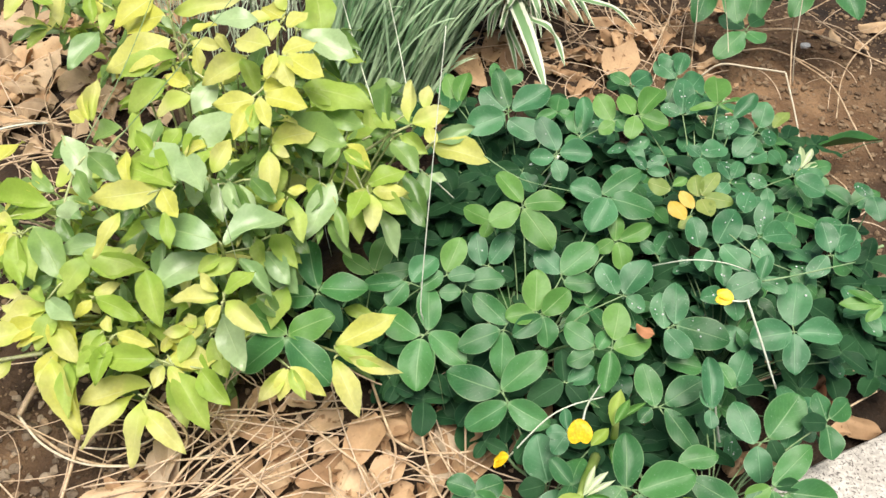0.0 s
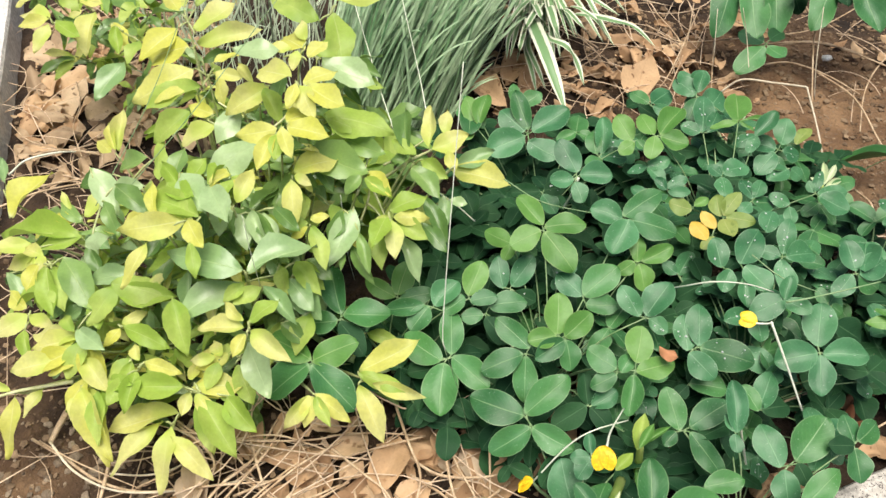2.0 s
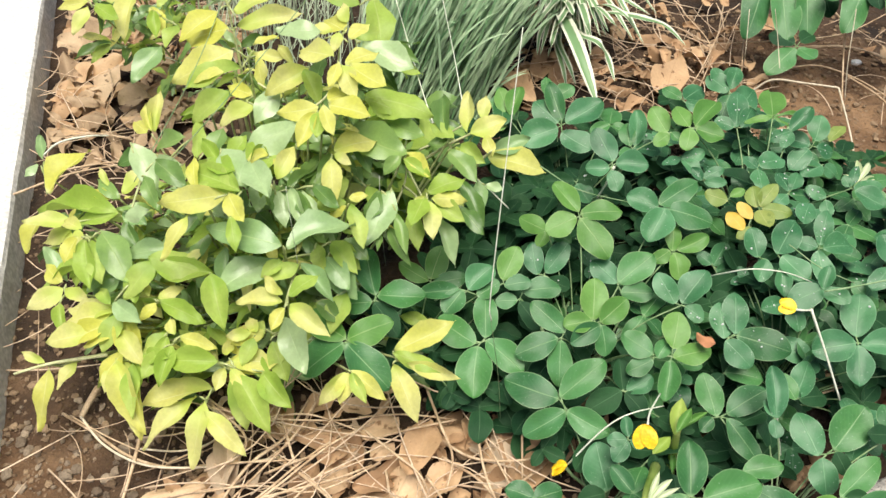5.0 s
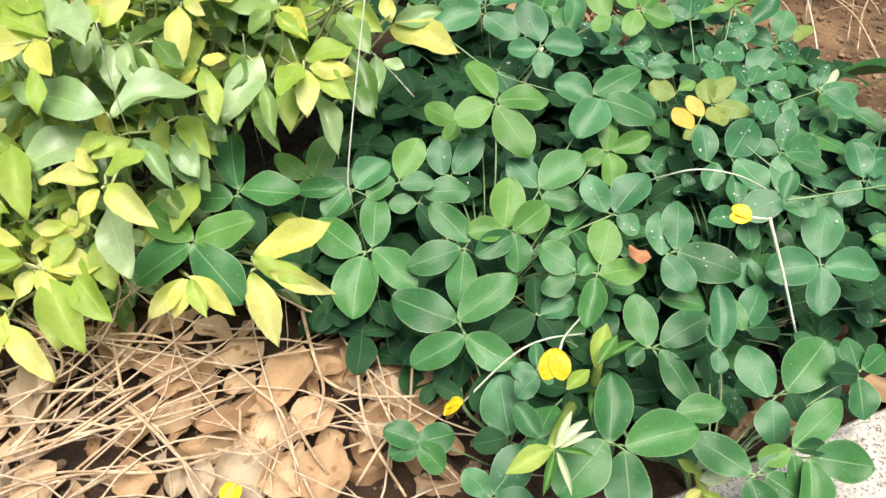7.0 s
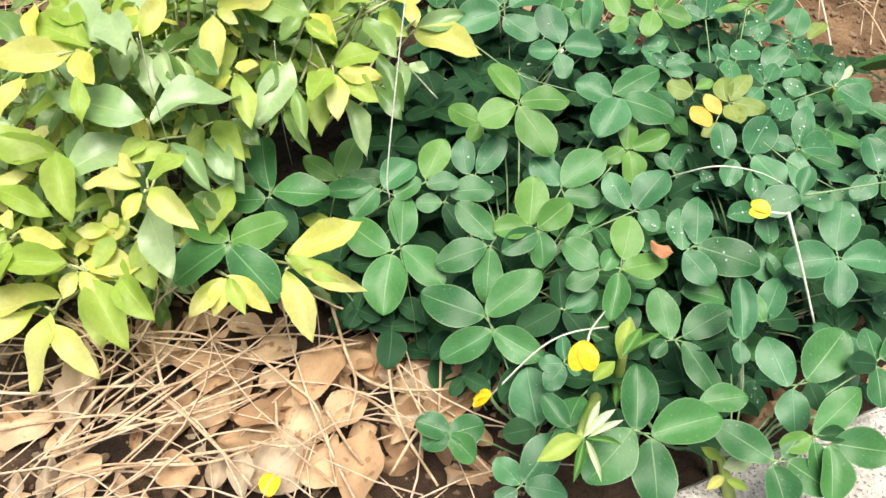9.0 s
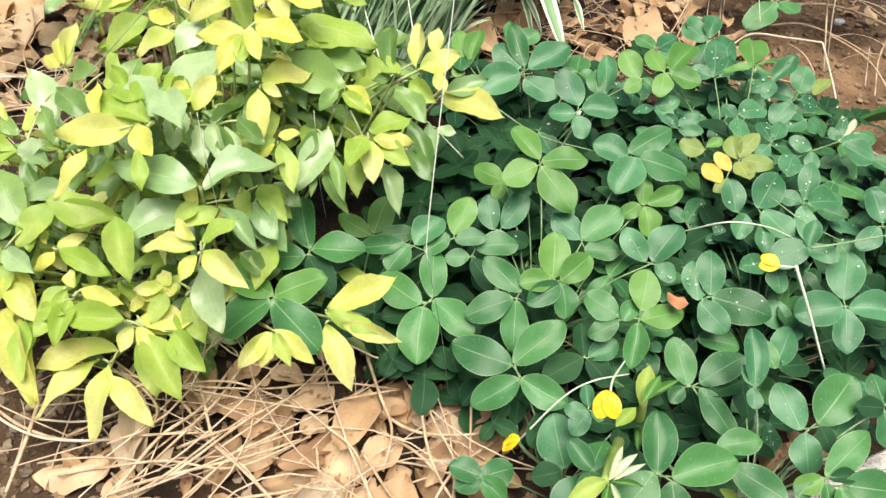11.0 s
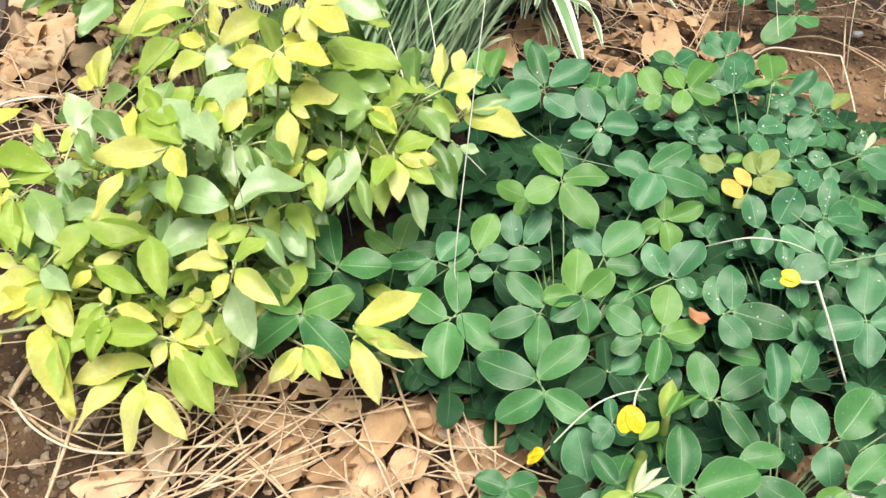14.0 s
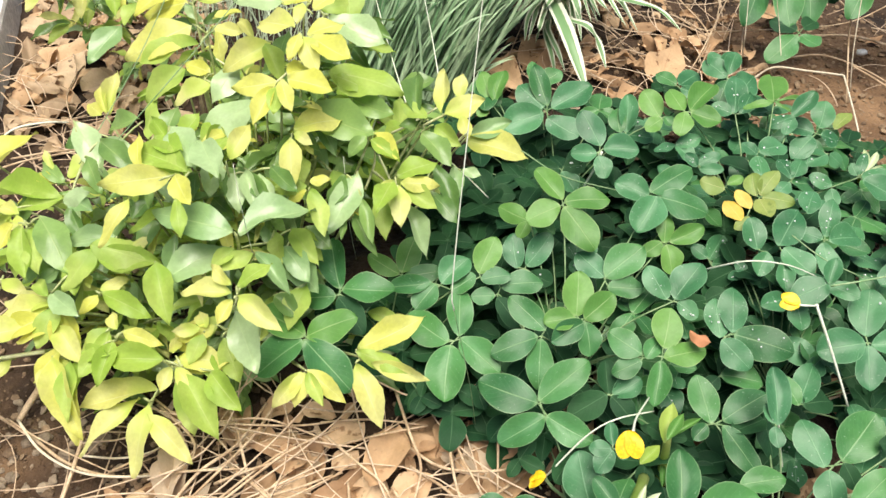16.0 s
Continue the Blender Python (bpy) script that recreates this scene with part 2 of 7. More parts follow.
def striped_material():
    m, n, ln, bsdf = nodes_of("variegated blade")
    sep = n.new("ShaderNodeSeparateXYZ")
    ln.new(n.new("ShaderNodeUVMap").outputs[0], sep.inputs[0])
    side = calc(n, ln, "ABSOLUTE", calc(n, ln, "SUBTRACT", sep.outputs[0], 0.5))
    pos = n.new("ShaderNodeNewGeometry").outputs["Position"]
    wob = calc(n, ln, "ADD", side, calc(n, ln, "MULTIPLY", noisy(n, ln, 120.0, 2.0, pos), 0.12))
    col = mixer(n, ln, steps(n, ln, wob, 0.30, 0.36), (0.17, 0.30, 0.13), (0.74, 0.75, 0.60))
    ln.new(col, bsdf.inputs["Base Color"])
    bsdf.inputs["Roughness"].default_value = 0.45
    return m


STRIPED = striped_material()


def water_material():
    m, n, ln, bsdf = nodes_of("water drop")
    # near-white base with low transmission stands in for the drops' bright glints
    bsdf.inputs["Base Color"].default_value = (0.95, 0.97, 0.97, 1)
    bsdf.inputs["Roughness"].default_value = 0.03
    bsdf.inputs["IOR"].default_value = 1.33
    bsdf.inputs["Transmission Weight"].default_value = 0.35
    return m


WATER = water_material()

# ---- building helpers ----


def mesh_of(name, verts, faces, material, uvs=None, smooth=True):
    me = bpy.data.meshes.new(name)
    me.from_pydata(verts, [], faces)
    if material:
        me.materials.append(material)
    if uvs is not None:
        layer = me.uv_layers.new(name="UVMap")
        idx = np.zeros(len(me.loops), int)
        me.loops.foreach_get("vertex_index", idx)
        layer.data.foreach_set("uv", np.asarray(uvs, float)[idx].ravel())
    if smooth:
        me.polygons.foreach_set("use_smooth", [True] * len(me.polygons))
    me.update()
    return me


def under(ob, parent):
    """Makes ob, which stands in world terms, a child of parent."""
    m = ob.matrix_basis.copy()
    ob.parent = parent
    ob.matrix_parent_inverse = Matrix.Identity(4)
    if parent.parent:
        ob.matrix_basis = (parent.parent.matrix_basis @ parent.matrix_basis).inverted() @ m
    else:
        ob.matrix_basis = parent.matrix_basis.inverted() @ m
    return ob


def tube(path, radii, sides=5):
    """Vertices and faces of a round, tapered tube along a path of points."""
    pts = [Vector(p) for p in path]
    verts, faces = [], []
    for i, p in enumerate(pts):
        d = (pts[min(i + 1, len(pts) - 1)] - pts[max(i - 1, 0)]).normalized()
        a = d.orthogonal().normalized() if i == 0 else (a - a.dot(d) * d).normalized()
        b = d.cross(a)
        r = radii[i] if not isinstance(radii, float) else radii
        for k in range(sides):
            w = 2 * math.pi * k / sides
            verts.append(p + r * (math.cos(w) * a + math.sin(w) * b))
    for i in range(len(pts) - 1):
        for k in range(sides):
            q = (k + 1) % sides
            faces.append((i * sides + k, i * sides + q, (i + 1) * sides + q, (i + 1) * sides + k))
    faces.append(tuple(range(sides - 1, -1, -1)))
    faces.append(tuple(range((len(pts) - 1) * sides, len(pts) * sides)))
    return verts, faces


def smooth_path(points, n=6):
    """A Catmull-Rom curve through the points."""
    p = [Vector(q) for q in points]
    p = [2 * p[0] - p[1]] + p + [2 * p[-1] - p[-2]]
    out = []
    for i in range(1, len(p) - 2):
        for k in range(n):
            t = k / n
            out.append(0.5 * (2 * p[i] + (p[i + 1] - p[i - 1]) * t + (2 * p[i - 1] - 5 * p[i] + 4 * p[i + 1] - p[i + 2]) * t * t
                              + (3 * p[i] - p[i - 1] - 3 * p[i + 1] + p[i + 2]) * t ** 3))
    out.append(p[-2])
    return out


def blade_mesh(name, outline, material, fold, curl, wave, seed, nv=9, nu=4, teeth=0.0, bend=0.0):
    """A leaf blade, 1 long (y) and 1 wide (x): outline(v) is the half width; it is folded along the midrib, curled along its length and a little wavy."""
    r = random.Random(seed)
    ph = r.uniform(0, 6.28)
    verts, uvs, faces = [], [], []
    for i in range(nv + 1):
        v = 0.5 - 0.5 * math.cos(math.pi * i / nv)
        half = max(outline(v), 0.012)
        if teeth and 0.4 < v < 0.97:
            half *= 1 + teeth * (1 if i % 2 else -1)
        for j in range(nu + 1):
            s = 2 * j / nu - 1
            x = half * s * (1 + 0.08 * math.sin(5 * v + ph) * (1 if s > 0 else -1))
            z = fold * abs(x) - curl * v * v + 0.3 * curl * v
            z += wave * abs(s) * math.sin(9 * v + ph + (1.6 if s > 0 else 0)) * 0.1
            verts.append((x + bend * v * v, v, z))
            uvs.append((0.5 + 0.5 * s, v))
    for i in range(nv):
        for j in range(nu):
            a = i * (nu + 1) + j
            faces.append((a, a + 1, a + nu + 2, a + nu + 1))
    return mesh_of(name, verts, faces, material, uvs)


def oval(v):
    return 0.5 * max(math.sin(math.pi * v ** 1.06), 0.0) ** 0.56


def lance(v):
    return 0.5 * max(math.sin(math.pi * v ** 0.92), 0.0) ** (0.80 + 0.22 * v * v)


def broad(v):
    return 0.5 * max(math.sin(math.pi * v ** 0.95), 0.0) ** 0.75


rng = random.Random(11)
PEA_SHAPES = ((0.16, 0.05, 0.0), (0.05, 0.12, 0.12), (0.26, 0.02, -0.1), (-0.08, 0.16, 0.06), (0.34, 0.1, 0.1), (0.1, -0.08, -0.14), (0.0, 0.24, 0.0))
PEA_MESH = {t: [blade_mesh("leaflet", oval, m, f, c, 0.4, 40 + k, 13, 4, 0.0, b) for k, (f, c, b) in enumerate(PEA_SHAPES)] for t, m in PEA.items()}
GOLD_SHAPES = ((0.2, 0.14, 0.0), (0.1, 0.22, 0.15), (0.28, 0.05, -0.12), (0.08, 0.1, 0.2), (0.36, 0.26, 0.05), (0.18, -0.1, -0.2), (-0.1, 0.26, 0.08))
GOLD_MESH = {t: [blade_mesh("leaf", lance, m, f, c, 0.55, 60 + k, 18, 4, 0.03, b) for k, (f, c, b) in enumerate(GOLD_SHAPES)] for t, m in GOLD.items()}
DEAD_MESH = {t: [blade_mesh("dead_leaf", broad, m, f, c, 0.95, 80 + k, 14, 6, 0.0, (-0.1, 0.12, 0.0, 0.18, -0.15, 0.05)[k]) for k, (f, c) in enumerate(((0.42, 0.3), (-0.58, 0.24), (-0.38, 0.44), (0.24, -0.3), (-0.54, 0.18), (0.44, 0.34)))] for t, m in DEAD.items()}


def blade_pose(base, az, el, roll):
    """The pose of a blade whose base lies at base: heading, rise and bank in degrees."""
    return Matrix.Translation(base) @ pose(0, 0, 0, 0, 0, az) @ pose(0, 0, 0, el, 0, 0) @ pose(0, 0, 0, 0, roll, 0)


def set_blade(name, meshes, m, length, width, parent=None):
    ob = new(name, rng.choice(meshes))
    ob.matrix_basis = m @ Matrix.Diagonal((width, length, length, 1))
    if parent:
        under(ob, parent)
    return ob


# ---- the bed ----

KERB_A, KERB_B = Vector((-0.466, 0.891)), Vector((-0.371, 0.655))     # foot of the kerb along the bed's far side
SLAB_A, SLAB_B = Vector((0.277, 0.309)), Vector((0.395, 0.373))       # edge of the slab along its near side


def lumps(x, y):
    a = noise.noise((x * 7, y * 7, 0.3)) * 0.006
    b = noise.noise((x * 30, y * 30, 5.1)) * 0.0035
    c = noise.noise((x * 95, y * 95, 9.7)) * 0.0022
    return a + b + c - 0.004


def ground():
    def ticks(lo, hi, step):
        inner = list(np.arange(lo, hi + 1e-6, step))
        far, d = [], step
        while d < 60:
            d *= 1.6
            far.append(d)
        return [lo - d for d in reversed(far)] + inner + [hi + d for d in far]

    xs, ys = ticks(-0.75, 0.85, 0.0075), ticks(0.1, 1.35, 0.0075)
    verts = []
    for y in ys:
        for x in xs:
            inside = -0.8 < x < 0.9 and 0.05 < y < 1.4
            verts.append((x, y, lumps(x, y) if inside else -0.004))
    w = len(xs)
    faces = [(j * w + i, j * w + i + 1, (j + 1) * w + i + 1, (j + 1) * w + i) for j in range(len(ys) - 1) for i in range(w - 1)]
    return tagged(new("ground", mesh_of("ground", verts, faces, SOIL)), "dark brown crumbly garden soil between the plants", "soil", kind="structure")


ground()


def kerb(name, a, b, side, width, top, before, after, material, label, cap=None):
    """A straight kerb with a worn, rounded edge: its face runs through a and b, its body lies on the given side."""
    d = (b - a).normalized()
    nrm = Vector((-d.y, d.x)) * side
    bm = bmesh.new()
    p, q = a - d * before, b + d * after
    n = 60
    r = 0.006
    prof = [(0, -0.12), (0, top - r), (r * 0.3, top - r * 0.3), (r, top), (width - r, top), (width, top - r), (width, -0.12)]
    rows = []
    for i in range(n + 1):
        c = p.lerp(q, i / n)
        row = []
        for k, (u, z) in enumerate(prof):
            j = 0.0008 * noise.noise((c.x * 40, c.y * 40, k * 3.1))
            w = c + nrm * (u + j)
            row.append(bm.verts.new((w.x, w.y, z + (j if 0 < k < 6 else 0))))
        rows.append(row)
    for r0, r1 in zip(rows, rows[1:]):
        for k in range(len(prof) - 1):
            f = bm.faces.new((r0[k], r0[k + 1], r1[k + 1], r1[k]))
            f.material_index = 1 if cap and k in (2, 3) else 0
    bm.faces.new(rows[0])
    bm.faces.new(list(reversed(rows[-1])))
    bmesh.ops.recalc_face_normals(bm, faces=bm.faces)
    me = bpy.data.meshes.new(name)
    bm.to_mesh(me)
    bm.free()
    me.materials.append(material)
    if cap:
        me.materials.append(cap)
    return tagged(new(name, me), label, "kerb", kind="structure")


kerb("kerb_1", KERB_A, KERB_B, -1, 0.14, 0.034, 0.9, 0.45, KERB, "grey concrete kerb with a white top edging the bed", WHITEWASH)
kerb("kerb_2", SLAB_A, SLAB_B, -1, 0.22, 0.03, 0.5, 0.9, CONCRETE, "pale rough concrete kerb with pitted top beside the peanut plants")


def clods():
    """Crumbs of soil and small stones, one joined mass."""
    r = random.Random(3)
    ico = bmesh.new()
    bmesh.ops.create_icosphere(ico, subdivisions=1, radius=1)
    base = [v.co.copy() for v in ico.verts]
    tri = [[v.index for v in f.verts] for f in ico.faces]
    ico.free()
    verts, faces = [], []
    spots = [(-0.36, -0.06, 0.26, 0.48, 1300), (0.22, 0.62, 0.5, 1.0, 4600), (-0.45, -0.15, 0.45, 0.75, 500), (-0.1, 0.2, 0.27, 0.42, 600), (0.05, 0.35, 0.65, 1.05, 500)]
    for x0, x1, y0, y1, count in spots:
        for _ in range(count):
            x, y = r.uniform(x0, x1), r.uniform(y0, y1)
            s = 0.0008 + (0.0055 if r.random() < 0.06 else 0.003) * r.random() ** 2.6
            z = lumps(x, y) + s * 0.35
            sx, sy, sz = s * r.uniform(0.7, 1.3), s * r.uniform(0.7, 1.3), s * r.uniform(0.5, 0.9)
            k = len(verts)
            for c in base:
                j = r.uniform(0.6, 1.3)
                verts.append((x + c.x * sx * j, y + c.y * sy * j, z + c.z * sz * j))
            faces += [[i + k for i in f] for f in tri]
    return tagged(new("soil_crumbs", mesh_of("soil_crumbs", verts, faces, CLOD, smooth=False)), "crumbs of brown soil and small stones on the bed", "soil", kind="stuff")


clods()


def small_stones():
    """Small worn stones and hard lumps of earth along the near end of the bed."""
    r = random.Random(12)
    ico = bmesh.new()
    bmesh.ops.create_icosphere(ico, subdivisions=2, radius=1)
    base = [v.co.copy() for v in ico.verts]
    tri = [[v.index for v in f.verts] for f in ico.faces]
    ico.free()
    verts, faces = [], []
    for _ in range(150):
        x, y = r.gauss(-0.165, 0.045), r.gauss(0.345, 0.035)
        s = 0.0012 + 0.0034 * r.random() ** 2.2
        shape = Vector((r.uniform(0.8, 1.3), r.uniform(0.8, 1.3), r.uniform(0.5, 0.85)))
        k, seed = len(verts), r.uniform(0, 50)
        for c in base:
            j = s * (1 + 0.55 * noise.noise(c * 1.1 + Vector((seed, 0, 0))) + 0.2 * noise.noise(c * 3.0 + Vector((0, seed, 0))))
            verts.append((x + c.x * shape.x * j, y + c.y * shape.y * j, lumps(x, y) + s * 0.4 + c.z * shape.z * j))
        faces += [[i + k for i in f] for f in tri]
    return tagged(new("small_stones", mesh_of("small_stones", verts, faces, STONE, smooth=False)), "small grey-brown stones scattered on the damp soil", "stones", kind="stuff")


small_stones()


def pebble(at, size):
    """A small, worn stone on the soil."""
    r = random.Random(4)
    bm = bmesh.new()
    bmesh.ops.create_icosphere(bm, subdivisions=2, radius=size)
    for v in bm.verts:
        v.co = Vector((v.co.x * 1.2, v.co.y * 0.9, v.co.z * 0.7)) * r.uniform(0.85, 1.12)
    me = bpy.data.meshes.new("pebble")
    bm.to_mesh(me)
    bm.free()
    me.materials.append(plain_material("white stone", (0.80, 0.79, 0.76), (0.9, 0.89, 0.87), 200, 0.6, 0.3, 0.0004))
    ob = new("pebble", me)
    ob.location = at
    return tagged(ob, "small white stone lying on the dry soil", "stone")


pebble((0.4824, 0.8847, 0.006), 0.005)


def straw_tube(r, x, y, head, spread, lift, lengths, radii, low=0.003):
    """One dry straw, gently bent, lying on the litter."""
    a = radians(head + r.gauss(0, spread))
    n, length = 8, r.uniform(*lengths)
    bend = r.gauss(0, 9) + r.choice((-5, 5))
    z0 = low + lift * r.random()
    tilt, arch = r.gauss(0, 0.05), r.uniform(0, 0.008)
    path, px, py = [], x + math.sin(a) * length / 2, y - math.cos(a) * length / 2
    for i in range(n + 1):
        t = i / n - 0.5
        zz = z0 + tilt * t * length + arch * (1 - 4 * t * t)
        path.append((px, py, max(zz, lumps(px, py) + 0.001)))
        px += -math.sin(a) * length / n
        py += math.cos(a) * length / n
        a += bend * length / n
    rad = r.uniform(*radii)
    return tube(path, [rad * (1 - 0.4 * i / n) for i in range(n + 1)], 5)


def straw():
    """Dry straws: those on the open litter lie singly, the finer rest is one tangle."""
    r = random.Random(8)
    for x0, x1, y0, y1, count, head, spread, lift in ((-0.055, 0.04, 0.25, 0.365, 20, -55, 20, 0.016), (-0.07, 0.12, 0.26, 0.375, 12, 70, 30, 0.016), (0.03, 0.18, 0.28, 0.385, 8, 20, 30, 0.014)):
        for _ in range(count):
            v, f = straw_tube(r, r.uniform(x0, x1), r.uniform(y0, y1), head, spread, lift, (0.12, 0.22), (0.00045, 0.0009), 0.014)
            o = Vector(v[0])
            ob = new("fallen_straw", mesh_of("fallen_straw", [q - o for q in v], f, STRAW))
            ob.location = o
            tagged(ob, "long tan dry straw lying on the leaf litter", "straw", "fallen straws")
    verts, faces = [], []
    beds = [(-0.08, 0.16, 0.24, 0.41, 34, -50, 50, 0.01), (0.12, 0.36, 0.74, 1.08, 105, 60, 70, 0.016), (0.34, 0.62, 0.55, 1.1, 42, 70, 60, 0.006),
            (-0.42, -0.2, 0.6, 0.98, 90, 60, 70, 0.014), (-0.3, -0.08, 0.45, 0.62, 50, -70, 40, 0.014), (-0.36, -0.1, 0.26, 0.44, 20, -60, 60, 0.004)]
    for x0, x1, y0, y1, count, head, spread, lift in beds:
        for _ in range(count):
            v, f = straw_tube(r, r.uniform(x0, x1), r.uniform(y0, y1), head, spread, lift, (0.04, 0.13), (0.0004, 0.0008))
            k = len(verts)
            verts += v
            faces += [[i + k for i in q] for q in f]
    return tagged(new("dry_straw", mesh_of("dry_straw", verts, faces, STRAW)), "tangled tan dry needles and grass stems on the litter", "straw", kind="stuff")


straw()


def stalk(name, mm, tone, *points):
    """A single thin stem through the given points."""
    labels = {"grass_stalk": "thin pale upright grass flower stalk", "creeping_stem": "pale thin arching plant stem over the leaves", "bare_stem": "bare whitish plant stem without leaves",
              "flower_stalk": "thin pale flower stalk of a peanut plant", "dry_twig": "thin dry brown twig lying on the soil", "white_stalk": "long bleached dry grass stem on the litter"}
    path = smooth_path(points, 6)
    r = mm * 0.001
    v, f = tube(path, [r * (1.1 - 0.35 * i / len(path)) for i in range(len(path))], 6)
    o = Vector(path[0])
    names = {"grass_stalk": "wild_grass", "creeping_stem": "runner", "bare_stem": "leafless_shoot", "flower_stalk": "stalk", "dry_twig": "dry_twig", "white_stalk": "fallen_straw"}
    ob = new(names[name], mesh_of(name, [q - o for q in v], f, STALK[tone]))
    ob.location = o
    if name == "flower_stalk":
        flower = min((q for q in scene.objects if q.name.startswith("peanut_flower")), key=lambda q: (q.location - o).length)
        under(ob, flower)
        return tagged(ob, labels[name])
    return tagged(ob, labels[name], {"dry_twig": "twig", "white_stalk": "straw", "grass_stalk": "grass"}.get(name, "stem"), name.replace("_", " ") + "s")


def dead_leaf(base, az, el, roll, cm, ratio, tone, form=None):
    words = {"t": "dry curled tan fallen leaf lying on the litter", "o": "dry brown fallen leaf lying on the soil", "g": "weathered grey-brown fallen leaf on the litter beside the kerb", "w": "bleached papery fallen leaf lying on the litter", "r": "russet dry fallen leaf caught among green leaves"}
    forms = DEAD_MESH[tone] if form is None else DEAD_MESH[tone][form:form + 1]
    ob = set_blade("fallen_leaf", forms, blade_pose(base, az, el, roll), cm / 100, cm / 100 * ratio)
    return tagged(ob, words[tone], "leaf", "fallen leaves")


def strewn_leaves():
    """Fallen leaves over the bed: those that lie open are single, the deep litter beneath is one mass."""
    r = random.Random(21)
    beds = [(-0.10, 0.16, 0.24, 0.41, 26, 26, "ttowo", 0.004), (0.08, 0.24, 0.28, 0.42, 14, 14, "ooot", 0.008), (0.10, 0.36, 0.74, 1.06, 105, 30, "ooot", 0.014),
            (-0.44, -0.2, 0.66, 0.93, 150, 24, "gggo", 0.012), (0.36, 0.62, 0.74, 1.1, 7, 7, "otto", 0.006), (0.2, 0.46, 0.36, 0.5, 16, 16, "oor", 0.008),
            (-0.09, 0.16, 0.25, 0.41, 95, 0, "tttoow", 0.016), (0.12, 0.4, 0.74, 0.96, 70, 0, "ooot", 0.016), (-0.44, -0.2, 0.64, 0.95, 190, 0, "ggtt", 0.022)]
    mats = {t: k for k, t in enumerate(DEAD)}
    verts, faces, uvs, slots = [], [], [], []
    for x0, x1, y0, y1, count, single, tones, pile in beds:
        for n in range(count):
            x, y = r.uniform(x0, x1), r.uniform(y0, y1)
            d = KERB_B - KERB_A
            if d.x * (y - KERB_A.y) - d.y * (x - KERB_A.x) < 0.006:
                continue
            lift = pile * (r.uniform(0.5, 1) if n < single < count else r.uniform(0, 0.7) if single < count else r.random())
            at = (x, y, lumps(x, y) + 0.006 + lift)
            az, el, roll, tone, ratio = r.uniform(0, 360), r.gauss(0, 5), r.gauss(0, 8), r.choice(tones), r.uniform(0.36, 0.56)
            cm = r.uniform(1.9, 3.4) if y > 0.6 else r.uniform(2.6, 4.6)
            if not single:
                cm, el, roll = r.uniform(0.8, 2.2) + (1.2 if x < -0.2 else 0), r.gauss(0, 18), r.gauss(0, 22)
            if n < single:
                dead_leaf(at, az, el, roll, cm, ratio, tone)
                continue
            me = r.choice(DEAD_MESH[tone])
            m = blade_pose(at, az, el, roll) @ Matrix.Diagonal((cm / 100 * ratio, cm / 100, cm / 100, 1))
            k = len(verts)
            verts += [m @ v.co for v in me.vertices]
            spot = {}
            for lp, uv in zip(me.loops, me.uv_layers[0].data):
                spot[lp.vertex_index] = tuple(uv.uv)
            uvs += [spot[i] for i in range(len(me.vertices))]
            faces += [[i + k for i in p.vertices] for p in me.polygons]
            slots += [mats[tone]] * len(me.polygons)
    me = mesh_of("leaf_litter", verts, faces, None, uvs)
    for m in DEAD.values():
        me.materials.append(m)
    me.polygons.foreach_set("material_index", slots)
    return tagged(new("leaf_litter", me), "deep litter of dry brown and tan fallen leaves", "leaf litter", kind="stuff")


strewn_leaves()

# ---- plants ----


def drops_on(leaf, spots, seed):
    """Water drops that sit on the blades of a leaf, joined."""
    r = random.Random(seed)
    verts, faces = [], []
    for m in spots:
        for _ in range(r.randint(2, 6)):
            u, v = r.uniform(-0.3, 0.3), r.uniform(0.2, 0.85)
            c = m @ Vector((u, v, 0.1 * abs(u)))
            nz = (m.to_3x3() @ Vector((0, 0, 1))).normalized()
            s = 0.0002 + 0.0007 * r.random() ** 2.4
            a = nz.orthogonal().normalized()
            b = nz.cross(a)
            k = len(verts)
            for ring in range(4):
                w = ring * math.pi / 6
                for q in range(8):
                    g = q * math.pi / 4
                    verts.append(c + s * (math.cos(w) * (math.cos(g) * a + math.sin(g) * b) + 0.75 * math.sin(w) * nz))
            for ring in range(3):
                for q in range(8):
                    p = (q + 1) % 8
                    faces.append((k + ring * 8 + q, k + ring * 8 + p, k + ring * 8 + 8 + p, k + ring * 8 + 8 + q))
    o = leaf.matrix_basis.translation + leaf.parent.matrix_basis.translation
    ob = new("dew", mesh_of("dew", [v - o for v in verts], faces, WATER))
    ob.location = o
    under(ob, leaf)
    tagged(ob, "round dew drops, whitened to show as glints", kind="stuff")


def peanut_plant(x, y):
    """The root of one perennial peanut plant, with its creeping stems."""
    plant = new("peanut_plant")
    plant.location = (x, y, 0)
    tagged(plant, "low green perennial peanut plant with four-part oval leaves", "plant", "peanut plants")
    r = random.Random(int(x * 1000) + 7 * int(y * 1000))
    for k in range(3 if y < 0.9 else 0):
        a = r.uniform(0.2, 2.6)
        pts = [(x, y, -0.01), (x + 0.015 * math.cos(a), y + 0.015 * math.sin(a), 0.015), (x + 0.035 * math.cos(a + 0.4), y + 0.035 * math.sin(a + 0.4), 0.025), (x + 0.055 * math.cos(a + 0.2), y + 0.055 * math.sin(a + 0.2), 0.035)]
        v, f = tube(smooth_path(pts, 4), 0.0012, 6)
        ob = new("stem", mesh_of("stem", [q - plant.location for q in v], f, PETIOLE))
        ob.parent = plant
    return plant


